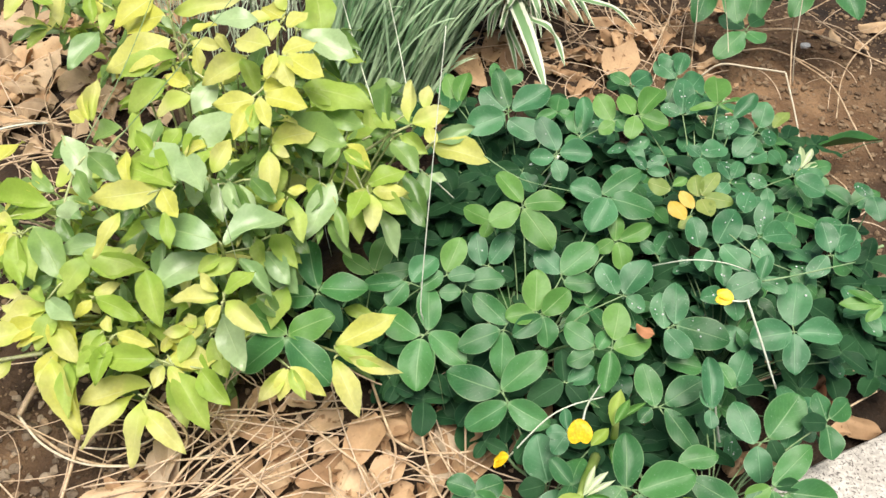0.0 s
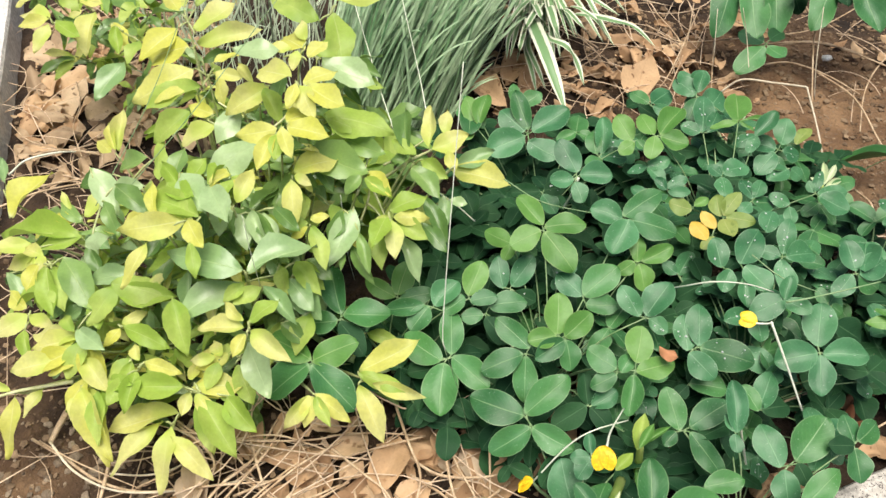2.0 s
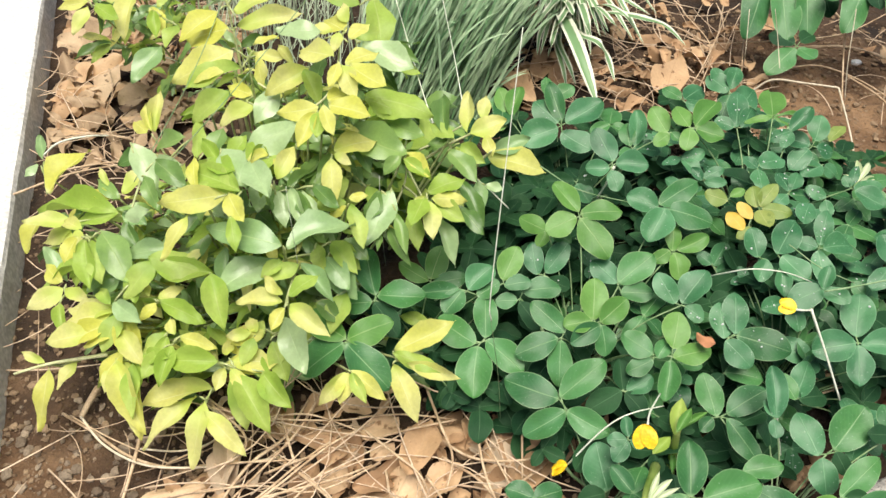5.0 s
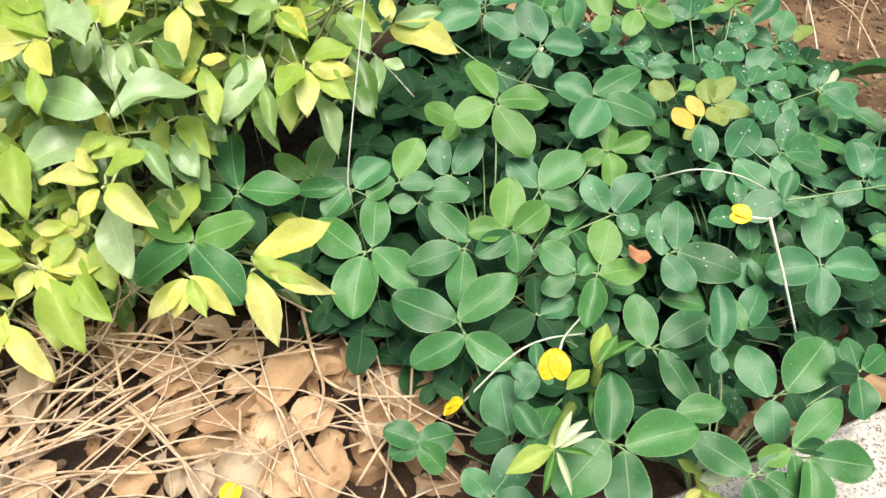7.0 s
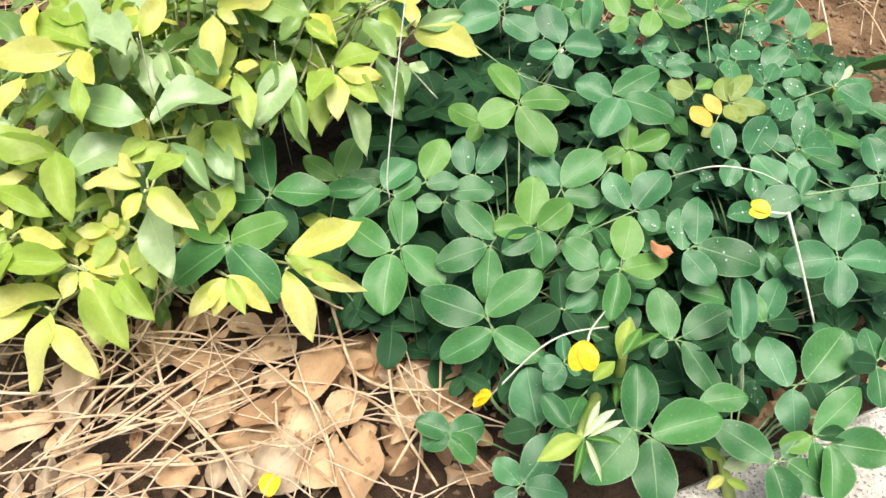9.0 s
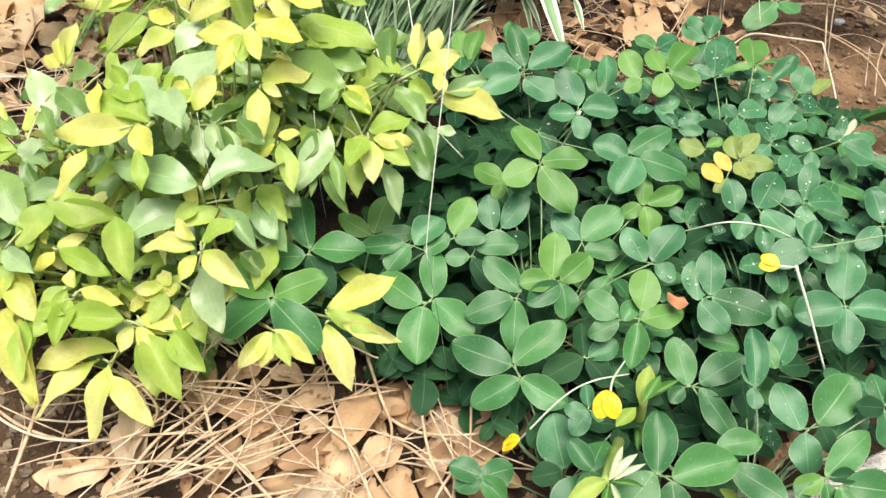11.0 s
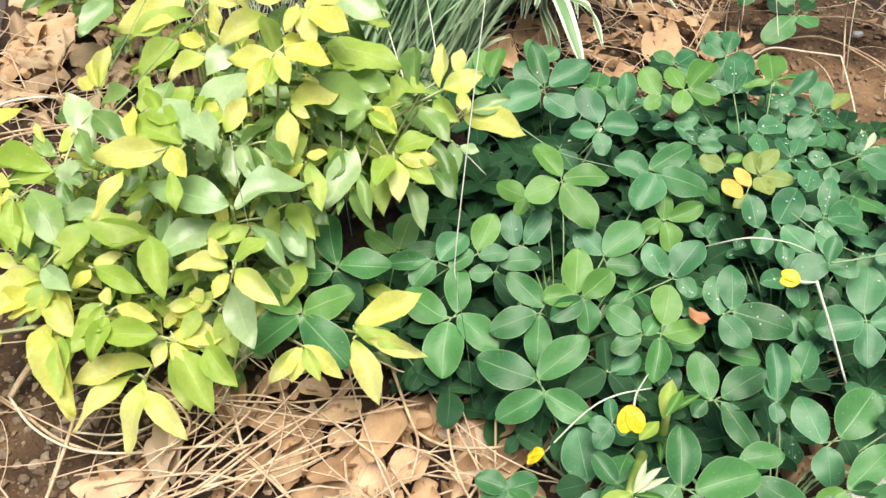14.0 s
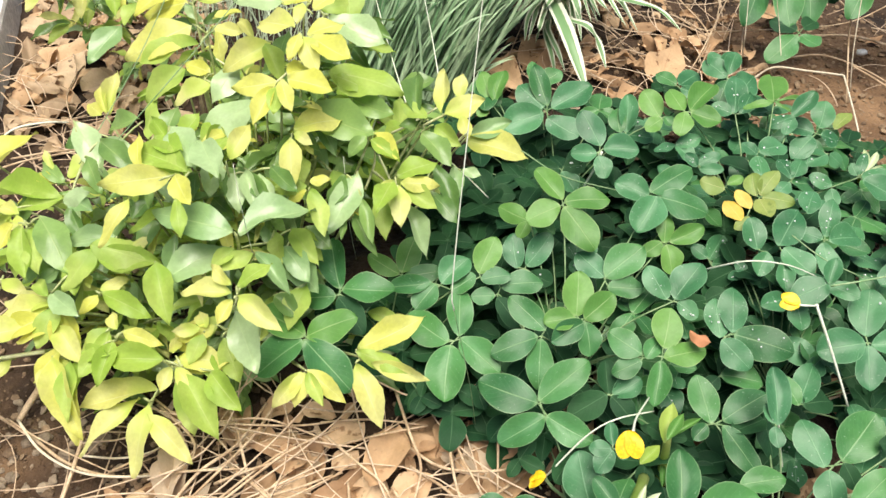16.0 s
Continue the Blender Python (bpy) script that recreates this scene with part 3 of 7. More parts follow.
def peanut_leaf(plant, at, tone, *leaflets):
    """One compound leaf: a stalk that rises to at, and its oval leaflets (heading, rise, bank, length in cm, width to length,
    where it sits along the leaf's axis in mm from at, tone)."""
    p = Vector(at)
    root = plant.location
    d = Vector((root.x, root.y, 0)) - Vector((p.x, p.y, 0))
    reach = min(d.length, 0.6 * p.z + 0.015)
    foot = Vector((p.x, p.y, 0)) + (d.normalized() * reach if d.length > 1e-4 else Vector((0, 0, 0)))
    foot.z = max(0.0, min(0.02, p.z * 0.3))
    mid = foot.lerp(p, 0.55) + Vector((0, 0, 0.12 * p.z))
    v, f = tube(smooth_path((foot, mid, p), 5), 0.00052, 6)
    for leaflet in leaflets:
        off = Vector(leaflet[5:8]) / 1000 if len(leaflet) > 7 else None
        if off and off.length > 0.0012:
            k = len(v)
            v2, f2 = tube((p, p + off * 0.5 + Vector((0, 0, 0.0004)), p + off + Vector((0, 0, 0.0006))), 0.00048, 5)
            v += v2
            f += [tuple(i + k for i in q) for q in f2]
    leaf = new("compound_leaf", mesh_of("compound_leaf", [q - p for q in v], f, PETIOLE))
    leaf.location = p
    under(leaf, plant)
    spots = []
    for k, (az, el, roll, cm, ratio, *own) in enumerate(leaflets):
        base = p
        if len(own) > 2:
            base, own = p + Vector(own[:3]) / 1000, own[3:]
        m = blade_pose(base, az, el, roll) @ Matrix.Translation((0, -0.0004, 0.0008 + 0.0006 * (k % 2)))
        t = own[0] if own else tone
        ob = set_blade("leaflet", PEA_MESH[t], m, cm / 100 * 1.02, cm / 100 * ratio * 1.07, leaf)
        if tone == "b" and k % 2 == 0:
            spots.append(m @ Matrix.Diagonal((cm / 100 * ratio, cm / 100, cm / 100, 1)))
    if spots and p.y > 0.36:
        drops_on(leaf, spots, len(bpy.data.objects))
    return leaf


def shrub_root(name, x, y, label, stems):
    s = new(name)
    s.location = (x, y, 0)
    tagged(s, label, "shrub", "golden shrubs")
    for a, length, rise in stems:
        a = radians(a)
        dx, dy = -math.sin(a), math.cos(a)
        pts = [(x, y, -0.02), (x + 0.2 * length * dx, y + 0.2 * length * dy, 0.5 * rise), (x + 0.6 * length * dx, y + 0.6 * length * dy, 0.85 * rise), (x + length * dx, y + length * dy, rise)]
        path = smooth_path(pts, 5)
        v, f = tube(path, [0.0032 - 0.0018 * i / len(path) for i in range(len(path))], 7)
        ob = new("branch", mesh_of("branch", [q - s.location for q in v], f, BARK))
        ob.parent = s
    return s


def shoot(s, at, tone, *leaves):
    """A leafy shoot of a shrub: a twig that grows from the crown to at, with leaves round its end (heading, rise, bank, length
    in cm, width to length, where its stalk starts in mm from at, tone)."""
    p = Vector(at)
    root = s.location
    inner = Vector((root.x, root.y, 0)) + (Vector((p.x, p.y, 0)) - Vector((root.x, root.y, 0))) * 0.8
    inner.z = p.z * 0.55
    mid = inner.lerp(p, 0.6)
    v, f = tube(smooth_path((inner, mid, p), 5), [0.0013 - 0.0007 * i / 10 for i in range(11)], 6)
    twig = new("twig", mesh_of("twig", [q - p for q in v], f, TWIG))
    twig.location = p
    under(twig, s)
    for k, (az, el, roll, cm, ratio, *own) in enumerate(leaves):
        base, sunk = p, -0.004 if own else 0.0006 * k
        if len(own) > 2:
            base, own, sunk = p + Vector(own[:3]) / 1000, own[3:], 0.0014 * k
            if (base - p).length > 0.003:
                v, f = tube((p - Vector((0, 0, 0.003)), p.lerp(base, 0.6), base), [0.0009, 0.0008, 0.0006], 5)
                under_twig = new("petiole", mesh_of("petiole", [q - p for q in v], f, TWIG))
                under_twig.location = p
                under(under_twig, twig)
        m = blade_pose(base, az, el, roll) @ Matrix.Translation((0, 0.001, sunk))
        set_blade("leaf", GOLD_MESH[own[0] if own else tone], m, cm / 100 * 1.1, cm / 100 * ratio * 1.06, twig)
    return twig


def bare_twig(s, mm, *points):
    """A leafless, pale young twig of a shrub."""
    path = smooth_path(points, 5)
    v, f = tube(path, [mm * 0.001 * (1 - 0.4 * i / len(path)) for i in range(len(path))], 6)
    ob = new("twig", mesh_of("twig", [q - path[0] for q in v], f, TWIG_PALE))
    ob.location = path[0]
    under(ob, s)
    return tagged(ob, "pale yellow-green young twig")


shrub = shrub_root("golden_dewdrop_shrub", -0.09, 0.53, "bushy golden dewdrop shrub with yellow-green pointed leaves",
                   ((20, 0.08, 0.12), (100, 0.09, 0.05), (160, 0.09, 0.07), (210, 0.09, 0.07), (255, 0.09, 0.08), (300, 0.07, 0.12), (135, 0.1, 0.04), (185, 0.06, 0.09)))
back_shrub = shrub_root("golden_dewdrop_shrub", -0.36, 0.98, "small golden dewdrop shrub beside the kerb", ((190, 0.1, 0.13), (140, 0.12, 0.12), (230, 0.14, 0.12), (60, 0.1, 0.15)))

plant = peanut_plant(0.396, 0.945)
peanut_leaf(plant, (0.3985, 0.8415, 0.0500), "n", (139, -17, -13, 4.2, 0.58, -3, -3, -1), (-153, -1, 15, 2.3, 0.75, 2, -3, -2), (68, 13, -23, 2.7, 0.75, -3, 2, 1, "d"), (-41, 2, 21, 2.4, 0.69, 3, 4, 2, "d"))
peanut_leaf(plant, (0.3702, 0.9127, 0.0900), "n", (167, -31, -15, 7.2, 0.42, -4, 0, 0), (-179, -32, 6, 6.9, 0.42, 14, -5, -4, "n"), (113, -12, -29, 3.3, 0.75, -10, 5, 4))
peanut_leaf(plant, (0.4126, 0.9062, 0.0900), "n", (-175, -38, 4, 6.1, 0.47, -5, -1, -1), (-148, -33, 19, 4.3, 0.60, 5, 1, 1, "d"))
plant = peanut_plant(0.474, 0.945)
peanut_leaf(plant, (0.4568, 0.8920, 0.1000), "n", (160, -26, -13, 6.0, 0.45, 4, -2, -1), (149, -18, -20, 3.3, 0.69, -16, 1, -0), (-173, -26, 5, 3.6, 0.61, 12, 1, 1, "d"))
peanut_leaf(plant, (0.4880, 0.8973, 0.1000), "n", (-170, -22, 17, 6.7, 0.43, -1, -4, -2), (-148, -18, 18, 4.7, 0.64, 10, 2, 1, "n"), (161, -22, 1, 3.6, 0.61, -9, 2, 1))
plant = peanut_plant(0.055, 0.442)
peanut_leaf(plant, (0.0273, 0.4372, 0.0770), "n", (23, 16, -10, 3.9, 0.46, 0, 3, 1), (-94, 4, 9, 3.5, 0.60, 2, 3, 1), (94, -7, -20, 2.3, 0.75, -2, -2, -1), (-134, -10, 7, 3.1, 0.50, 0, -3, -1, "d"))
peanut_leaf(plant, (0.0631, 0.4709, 0.0625), "l", (69, 12, -20, 2.7, 0.49, -2, 0, -0), (-12, 28, 4, 2.8, 0.62, 0, 1, 1), (-75, 7, 30, 2.6, 0.54, 2, -1, -1, "n"))
peanut_leaf(plant, (0.0922, 0.4555, 0.0731), "n", (-38, 21, 12, 2.5, 0.74, 1, 1, 1, "b"), (-62, 14, 12, 1.9, 0.75, 8, -3, -1), (99, -8, -24, 2.9, 0.46, -6, 1, 0), (144, -21, -7, 2.2, 0.75, -3, 0, -0))
peanut_leaf(plant, (0.1184, 0.4619, 0.0780), "l", (-20, 24, 17, 2.8, 0.62, -1, 2, 1), (-73, 9, 23, 2.0, 0.60, 1, -2, -1, "n"))
peanut_leaf(plant, (0.1061, 0.4174, 0.0638), "n", (61, 2, -25, 3.5, 0.58, -4, -1, -1), (7, 17, 0, 3.6, 0.47, 3, 3, 1), (176, -18, 1, 3.7, 0.66, -2, -3, -1), (-128, -5, 17, 3.4, 0.55, 4, 1, 1))
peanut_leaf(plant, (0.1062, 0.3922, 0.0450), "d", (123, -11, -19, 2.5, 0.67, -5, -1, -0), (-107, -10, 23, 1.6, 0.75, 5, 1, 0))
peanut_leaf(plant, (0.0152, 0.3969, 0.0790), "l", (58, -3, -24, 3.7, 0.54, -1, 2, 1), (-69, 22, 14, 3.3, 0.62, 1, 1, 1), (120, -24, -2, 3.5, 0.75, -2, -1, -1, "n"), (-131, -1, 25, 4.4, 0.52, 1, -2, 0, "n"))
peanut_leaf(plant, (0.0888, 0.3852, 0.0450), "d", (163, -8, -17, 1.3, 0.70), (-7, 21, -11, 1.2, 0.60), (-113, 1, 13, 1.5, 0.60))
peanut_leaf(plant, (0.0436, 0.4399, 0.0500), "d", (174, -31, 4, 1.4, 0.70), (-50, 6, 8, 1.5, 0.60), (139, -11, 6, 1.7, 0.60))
plant = peanut_plant(0.195, 0.322)
peanut_leaf(plant, (0.1645, 0.3718, 0.0660), "n", (75, -2, -17, 3.9, 0.57, -3, 3, 1), (-52, 25, 18, 3.8, 0.51, -2, 4, 2), (121, -23, -13, 3.2, 0.55, 2, -4, -2), (-119, -5, 31, 3.0, 0.57, 3, -4, -1))
peanut_leaf(plant, (0.2388, 0.3032, 0.0900), "n", (-2, 22, -1, 3.1, 0.55, -3, 1, 0), (-68, 11, 19, 3.4, 0.58, 4, 0, 0), (-169, -21, 11, 3.1, 0.64, 4, -2, -1), (145, -20, -5, 3.2, 0.66, -5, 1, 0))
peanut_leaf(plant, (0.2032, 0.3414, 0.0807), "b", (12, 17, -4, 1.3, 0.57, 0, 2, 1), (94, -5, -17, 1.2, 0.75, -1, 0, -0), (144, -17, -3, 1.5, 0.75, 0, -1, -0), (-119, -6, 23, 0.8, 0.75, 2, 0, -0))
peanut_leaf(plant, (0.1934, 0.3212, 0.0500), "b", (23, 26, -2, 3.0, 0.75, 1, 1, 0), (111, 1, -29, 1.7, 0.75, -1, -1, 0, "d"))
peanut_leaf(plant, (0.1871, 0.2879, 0.0500), "b", (-33, 16, 17, 2.9, 0.64, 1, 2, 1), (-88, -5, 19, 2.2, 0.60, 2, 0, -0), (49, 20, -11, 1.7, 0.75, -1, 1, 0), (126, -9, -16, 1.2, 0.75, -2, -2, -1))
peanut_leaf(plant, (0.1492, 0.3144, 0.0435), "n", (71, 4, -6, 1.9, 0.75), (124, -10, -2, 1.6, 0.75), (-65, 1, 14, 2.0, 0.80), (-120, -20, 22, 1.9, 0.70))
plant = peanut_plant(0.180, 0.431)
peanut_leaf(plant, (0.1310, 0.4561, 0.0690), "n", (-74, 5, 19, 2.8, 0.60, 2, 5, 2), (91, 0, -24, 1.6, 0.75, -2, -2, -1), (-134, -16, 13, 2.4, 0.58, 0, -3, -1, "d"))
peanut_leaf(plant, (0.1475, 0.4797, 0.0700), "b", (20, 31, -10, 2.5, 0.59, -5, 0, 0), (-42, 25, 25, 2.8, 0.56, 1, 2, 1), (-114, -15, 39, 1.7, 0.75, 4, -2, -1, "d"))
peanut_leaf(plant, (0.1696, 0.5065, 0.1078), "l", (44, 15, -6, 3.0, 0.53, -1, 3, 1), (-79, 7, 15, 3.0, 0.56, 1, 1, 1), (111, -12, -22, 2.5, 0.75, -2, -1, -1), (-138, -16, 21, 3.5, 0.60, 1, -2, -1))
peanut_leaf(plant, (0.1480, 0.5090, 0.0880), "l", (71, 7, -46, 2.3, 0.61, -1, 0, -0), (157, -33, -4, 1.3, 0.75, -1, -1, -1), (-119, -13, 29, 1.9, 0.64, 2, 1, 1, "n"))
peanut_leaf(plant, (0.2008, 0.4666, 0.0796), "n", (51, 13, -18, 2.5, 0.68, -1, 2, 1, "b"), (-50, 20, 18, 3.3, 0.64, 0, 2, 1), (-90, 4, 25, 2.3, 0.65, 2, -4, -2))
peanut_leaf(plant, (0.1846, 0.4276, 0.0842), "l", (0, 29, 13, 2.9, 0.68, -3, 2, 1), (-45, 13, 36, 2.6, 0.64, 2, 1, -0), (113, 0, -20, 2.0, 0.75, -4, 1, 1), (124, -7, -35, 2.5, 0.58, 2, -1, -1, "n"), (-159, -31, -3, 2.1, 0.73, 3, -1, -1, "n"))
peanut_leaf(plant, (0.1611, 0.4172, 0.0780), "n", (47, 13, -27, 3.1, 0.51, 2, 3, 2), (105, -17, -17, 3.1, 0.60, -2, -1, -1), (-178, -28, 14, 3.1, 0.54, 0, -2, -1))
peanut_leaf(plant, (0.2294, 0.5192, 0.1101), "n", (68, 10, -27, 2.4, 0.75, -3, 0, 0, "b"), (-50, 13, 13, 3.7, 0.48, -2, 1, 1), (-98, -5, 16, 3.5, 0.60, 3, -1, -0), (158, -20, -8, 2.9, 0.74, 2, -1, 0, "b"))
peanut_leaf(plant, (0.2393, 0.4939, 0.0919), "l", (-2, 33, 10, 2.1, 0.57, -1, 0, 0), (-65, 11, 33, 2.5, 0.52, 3, 1, 0), (-159, -32, 8, 2.0, 0.73, 1, -1, -1), (130, -20, -29, 1.5, 0.72, -3, 0, -0))
peanut_leaf(plant, (0.2422, 0.4474, 0.0867), "b", (25, 17, -27, 2.5, 0.59, -4, 1, -0), (-37, 26, -1, 2.9, 0.67, 1, 1, 1), (-123, -3, 31, 1.5, 0.75, 3, -1, -0))
peanut_leaf(plant, (0.2220, 0.4033, 0.0836), "n", (64, 9, -17, 2.3, 0.75, -1, 2, 1), (118, -13, -15, 1.9, 0.66, -1, -2, -1), (-29, 22, 15, 1.5, 0.71, 2, 0, 0))
peanut_leaf(plant, (0.2328, 0.4024, 0.0880), "l", (-16, 20, 9, 2.5, 0.73, 0, 5, 2), (-70, 6, 11, 2.7, 0.56, 1, -1, -1), (175, -21, 3, 2.7, 0.49, -1, -3, -1, "n"))
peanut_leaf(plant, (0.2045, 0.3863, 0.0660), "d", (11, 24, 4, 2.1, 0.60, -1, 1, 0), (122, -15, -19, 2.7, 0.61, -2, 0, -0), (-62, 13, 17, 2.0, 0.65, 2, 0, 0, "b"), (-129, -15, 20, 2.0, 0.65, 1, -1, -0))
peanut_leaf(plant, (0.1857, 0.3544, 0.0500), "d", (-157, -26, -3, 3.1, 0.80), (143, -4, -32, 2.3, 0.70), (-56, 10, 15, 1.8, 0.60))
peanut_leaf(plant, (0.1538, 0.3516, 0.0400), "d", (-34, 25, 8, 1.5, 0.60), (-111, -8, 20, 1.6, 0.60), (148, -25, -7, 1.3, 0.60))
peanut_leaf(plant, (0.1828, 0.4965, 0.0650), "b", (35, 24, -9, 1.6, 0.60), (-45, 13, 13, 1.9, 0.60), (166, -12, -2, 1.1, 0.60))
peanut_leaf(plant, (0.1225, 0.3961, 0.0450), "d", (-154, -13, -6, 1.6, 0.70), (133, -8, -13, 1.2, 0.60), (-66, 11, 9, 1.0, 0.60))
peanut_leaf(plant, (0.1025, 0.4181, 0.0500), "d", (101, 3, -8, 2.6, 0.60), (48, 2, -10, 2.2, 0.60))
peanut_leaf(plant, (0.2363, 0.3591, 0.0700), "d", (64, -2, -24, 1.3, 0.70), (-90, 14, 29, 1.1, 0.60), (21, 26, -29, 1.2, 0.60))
plant = peanut_plant(0.170, 0.601)
peanut_leaf(plant, (0.1134, 0.5760, 0.0450), "d", (23, 22, -6, 2.5, 0.67, 0, 1, 0), (-73, 4, 24, 2.1, 0.73, 2, 1, 0), (88, 2, -25, 2.2, 0.62, -2, 0, 0), (-174, -23, 6, 2.5, 0.63, 0, -2, -1))
peanut_leaf(plant, (0.0938, 0.5450, 0.0250), "d", (69, 12, -30, 3.1, 0.75, 0, 0, -0), (-52, 19, 27, 2.7, 0.69, 0, 0, 0))
peanut_leaf(plant, (0.1930, 0.5537, 0.1174), "b", (25, 22, -18, 3.0, 0.60, 0, 3, 2), (-88, 6, 31, 2.4, 0.72, 3, 2, 1), (92, -7, -27, 1.8, 0.75, -2, -2, -1), (-150, -21, 15, 1.7, 0.75, -1, -4, -2))
peanut_leaf(plant, (0.1694, 0.5685, 0.0850), "b", (96, -3, -25, 2.4, 0.56, -2, 1, 0, "d"), (-141, -20, 6, 1.9, 0.75, 0, -2, -1), (-79, 5, 34, 1.7, 0.75, 1, 2, 1, "d"))
peanut_leaf(plant, (0.1553, 0.6374, 0.0873), "b", (54, 20, -19, 2.9, 0.75, -3, 2, 1), (112, -7, -31, 3.5, 0.73, -3, -3, -1), (-121, -18, 17, 2.9, 0.75, 1, -6, -3), (-57, 12, 20, 3.8, 0.60, 4, 2, 1), (23, 26, -12, 3.8, 0.42, 0, 4, 2, "n"))
peanut_leaf(plant, (0.1091, 0.6595, 0.0750), "l", (23, 22, -11, 3.1, 0.49, 0, 1, 0), (-9, 25, -2, 3.1, 0.50, 2, 1, 1), (132, -19, -20, 1.4, 0.75, -2, -2, -1))
peanut_leaf(plant, (0.1460, 0.6928, 0.0750), "n", (-54, 16, 24, 2.2, 0.71, 3, -1, -0), (10, 23, -10, 2.2, 0.48, -3, 1, 0))
peanut_leaf(plant, (0.2405, 0.6071, 0.1100), "l", (32, 22, -20, 2.5, 0.69, -2, 1, 0), (123, -15, -17, 1.6, 0.75, 0, -1, -1), (-138, -19, 17, 1.0, 0.75, 2, 1, 0, "n"))
peanut_leaf(plant, (0.2160, 0.6155, 0.0850), "b", (-4, 20, 2, 3.5, 0.42, 2, 2, 1), (12, 20, -8, 2.3, 0.59, -3, 1, 1, "n"), (-90, -3, 9, 2.2, 0.75, 1, 0, -0), (148, 8, -15, 2.1, 0.67, 0, -2, -1, "n"))
peanut_leaf(plant, (0.1964, 0.6380, 0.0900), "n", (-5, -2, -2, 2.9, 0.60), (114, -15, -18, 1.8, 0.60), (-110, -17, 3, 1.9, 0.60))
peanut_leaf(plant, (0.1033, 0.6813, 0.0800), "n", (28, 13, -13, 1.4, 0.50), (-147, -26, 10, 2.4, 0.60), (176, -11, -7, 3.3, 0.60), (129, -5, -18, 1.8, 0.60))
plant = peanut_plant(0.304, 0.327)
peanut_leaf(plant, (0.2629, 0.3681, 0.0750), "n", (13, 22, -8, 2.8, 0.58, -3, 0, -0), (-54, 17, 19, 3.1, 0.54, 4, 2, 1), (-140, -16, 18, 3.3, 0.42, 4, -1, -0), (133, -19, -16, 1.2, 0.75, -5, -1, -1))
peanut_leaf(plant, (0.2874, 0.3553, 0.1000), "b", (2, 27, 0, 3.1, 0.42, 1, 0, 0), (28, 24, -16, 1.1, 0.51, -1, 1, 0), (179, -27, 0, 1.1, 0.75, 0, -1, -1))
peanut_leaf(plant, (0.3266, 0.3519, 0.0700), "n", (24, 17, -11, 2.8, 0.67, -5, -1, -1, "b"), (-39, 19, 20, 3.5, 0.67, 4, 3, 1), (-176, -20, 10, 2.2, 0.75, -3, -3, -1, "b"), (-153, -17, 13, 1.5, 0.75, 5, 1, 1, "d"))
peanut_leaf(plant, (0.3650, 0.3642, 0.0800), "n", (17, 24, 4, 1.8, 0.75, 0, 1, 0), (-50, 7, 28, 2.0, 0.69, 2, 2, 1), (-172, -24, -3, 2.1, 0.75, 0, -2, -1), (102, 17, -25, 1.7, 0.68, -1, -1, 0, "d"))
peanut_leaf(plant, (0.3240, 0.3170, 0.0800), "n", (-46, 17, 11, 3.5, 0.42, 0, 1, 1), (117, -12, -21, 1.6, 0.65, -2, 0, 0, "l"), (-170, -23, -5, 1.6, 0.69, 0, -2, -1), (-75, 7, 16, 1.5, 0.51, 2, 0, 0, "d"))
peanut_leaf(plant, (0.3072, 0.3047, 0.0750), "n", (60, 9, -22, 3.1, 0.54, -3, 0, -0), (-116, -8, 19, 2.4, 0.66, 4, 0, 0), (-38, 24, 10, 1.5, 0.65, 2, 2, 1), (-155, -22, 17, 2.2, 0.75, -3, -2, -1))
peanut_leaf(plant, (0.3318, 0.3139, 0.0800), "n", (-94, 2, 33, 2.8, 0.66, 1, 1, 0), (-176, -20, 1, 2.7, 0.56, -1, -1, -0))
peanut_leaf(plant, (0.2699, 0.3273, 0.0820), "n", (-77, 7, 15, 2.4, 0.57, 0, 0, 0))
plant = peanut_plant(0.320, 0.433)
peanut_leaf(plant, (0.2729, 0.5002, 0.0720), "b", (-30, 21, 26, 2.1, 0.68, 0, 1, 0), (60, 19, -22, 1.3, 0.75, -2, 1, 1), (-82, -2, 33, 1.9, 0.61, 2, -2, -1))
peanut_leaf(plant, (0.2987, 0.4853, 0.1000), "b", (15, 31, -2, 2.2, 0.71, -3, 1, 0), (152, -29, -15, 1.7, 0.75, 3, -1, -0))
peanut_leaf(plant, (0.3093, 0.4809, 0.1050), "b", (-27, 16, 4, 3.3, 0.58, -2, 4, 1), (-142, -15, 11, 2.3, 0.75, 1, 2, 1), (178, -18, -3, 2.2, 0.51, 0, -6, -2))
peanut_leaf(plant, (0.3382, 0.4952, 0.1046), "b", (-15, 28, 7, 2.8, 0.46, 0, 2, 1), (63, 2, -21, 1.5, 0.75, -2, 0, -0), (-173, -25, 11, 2.5, 0.56, -1, -2, -1), (-68, -4, 20, 2.3, 0.73, 2, 0, 0))
peanut_leaf(plant, (0.2737, 0.4255, 0.0842), "b", (8, 22, -10, 2.6, 0.58, -4, -1, -1), (-1, 23, 0, 3.0, 0.57, 3, 2, 1), (-103, 0, 32, 3.6, 0.60, 4, 1, 1, "n"), (-135, -12, 26, 2.3, 0.72, -3, -3, -1))
peanut_leaf(plant, (0.2734, 0.4122, 0.0600), "n", (-92, 2, 15, 2.5, 0.68, 1, 1, 0), (133, -18, -14, 1.3, 0.75, -1, -1, 0, "d"))
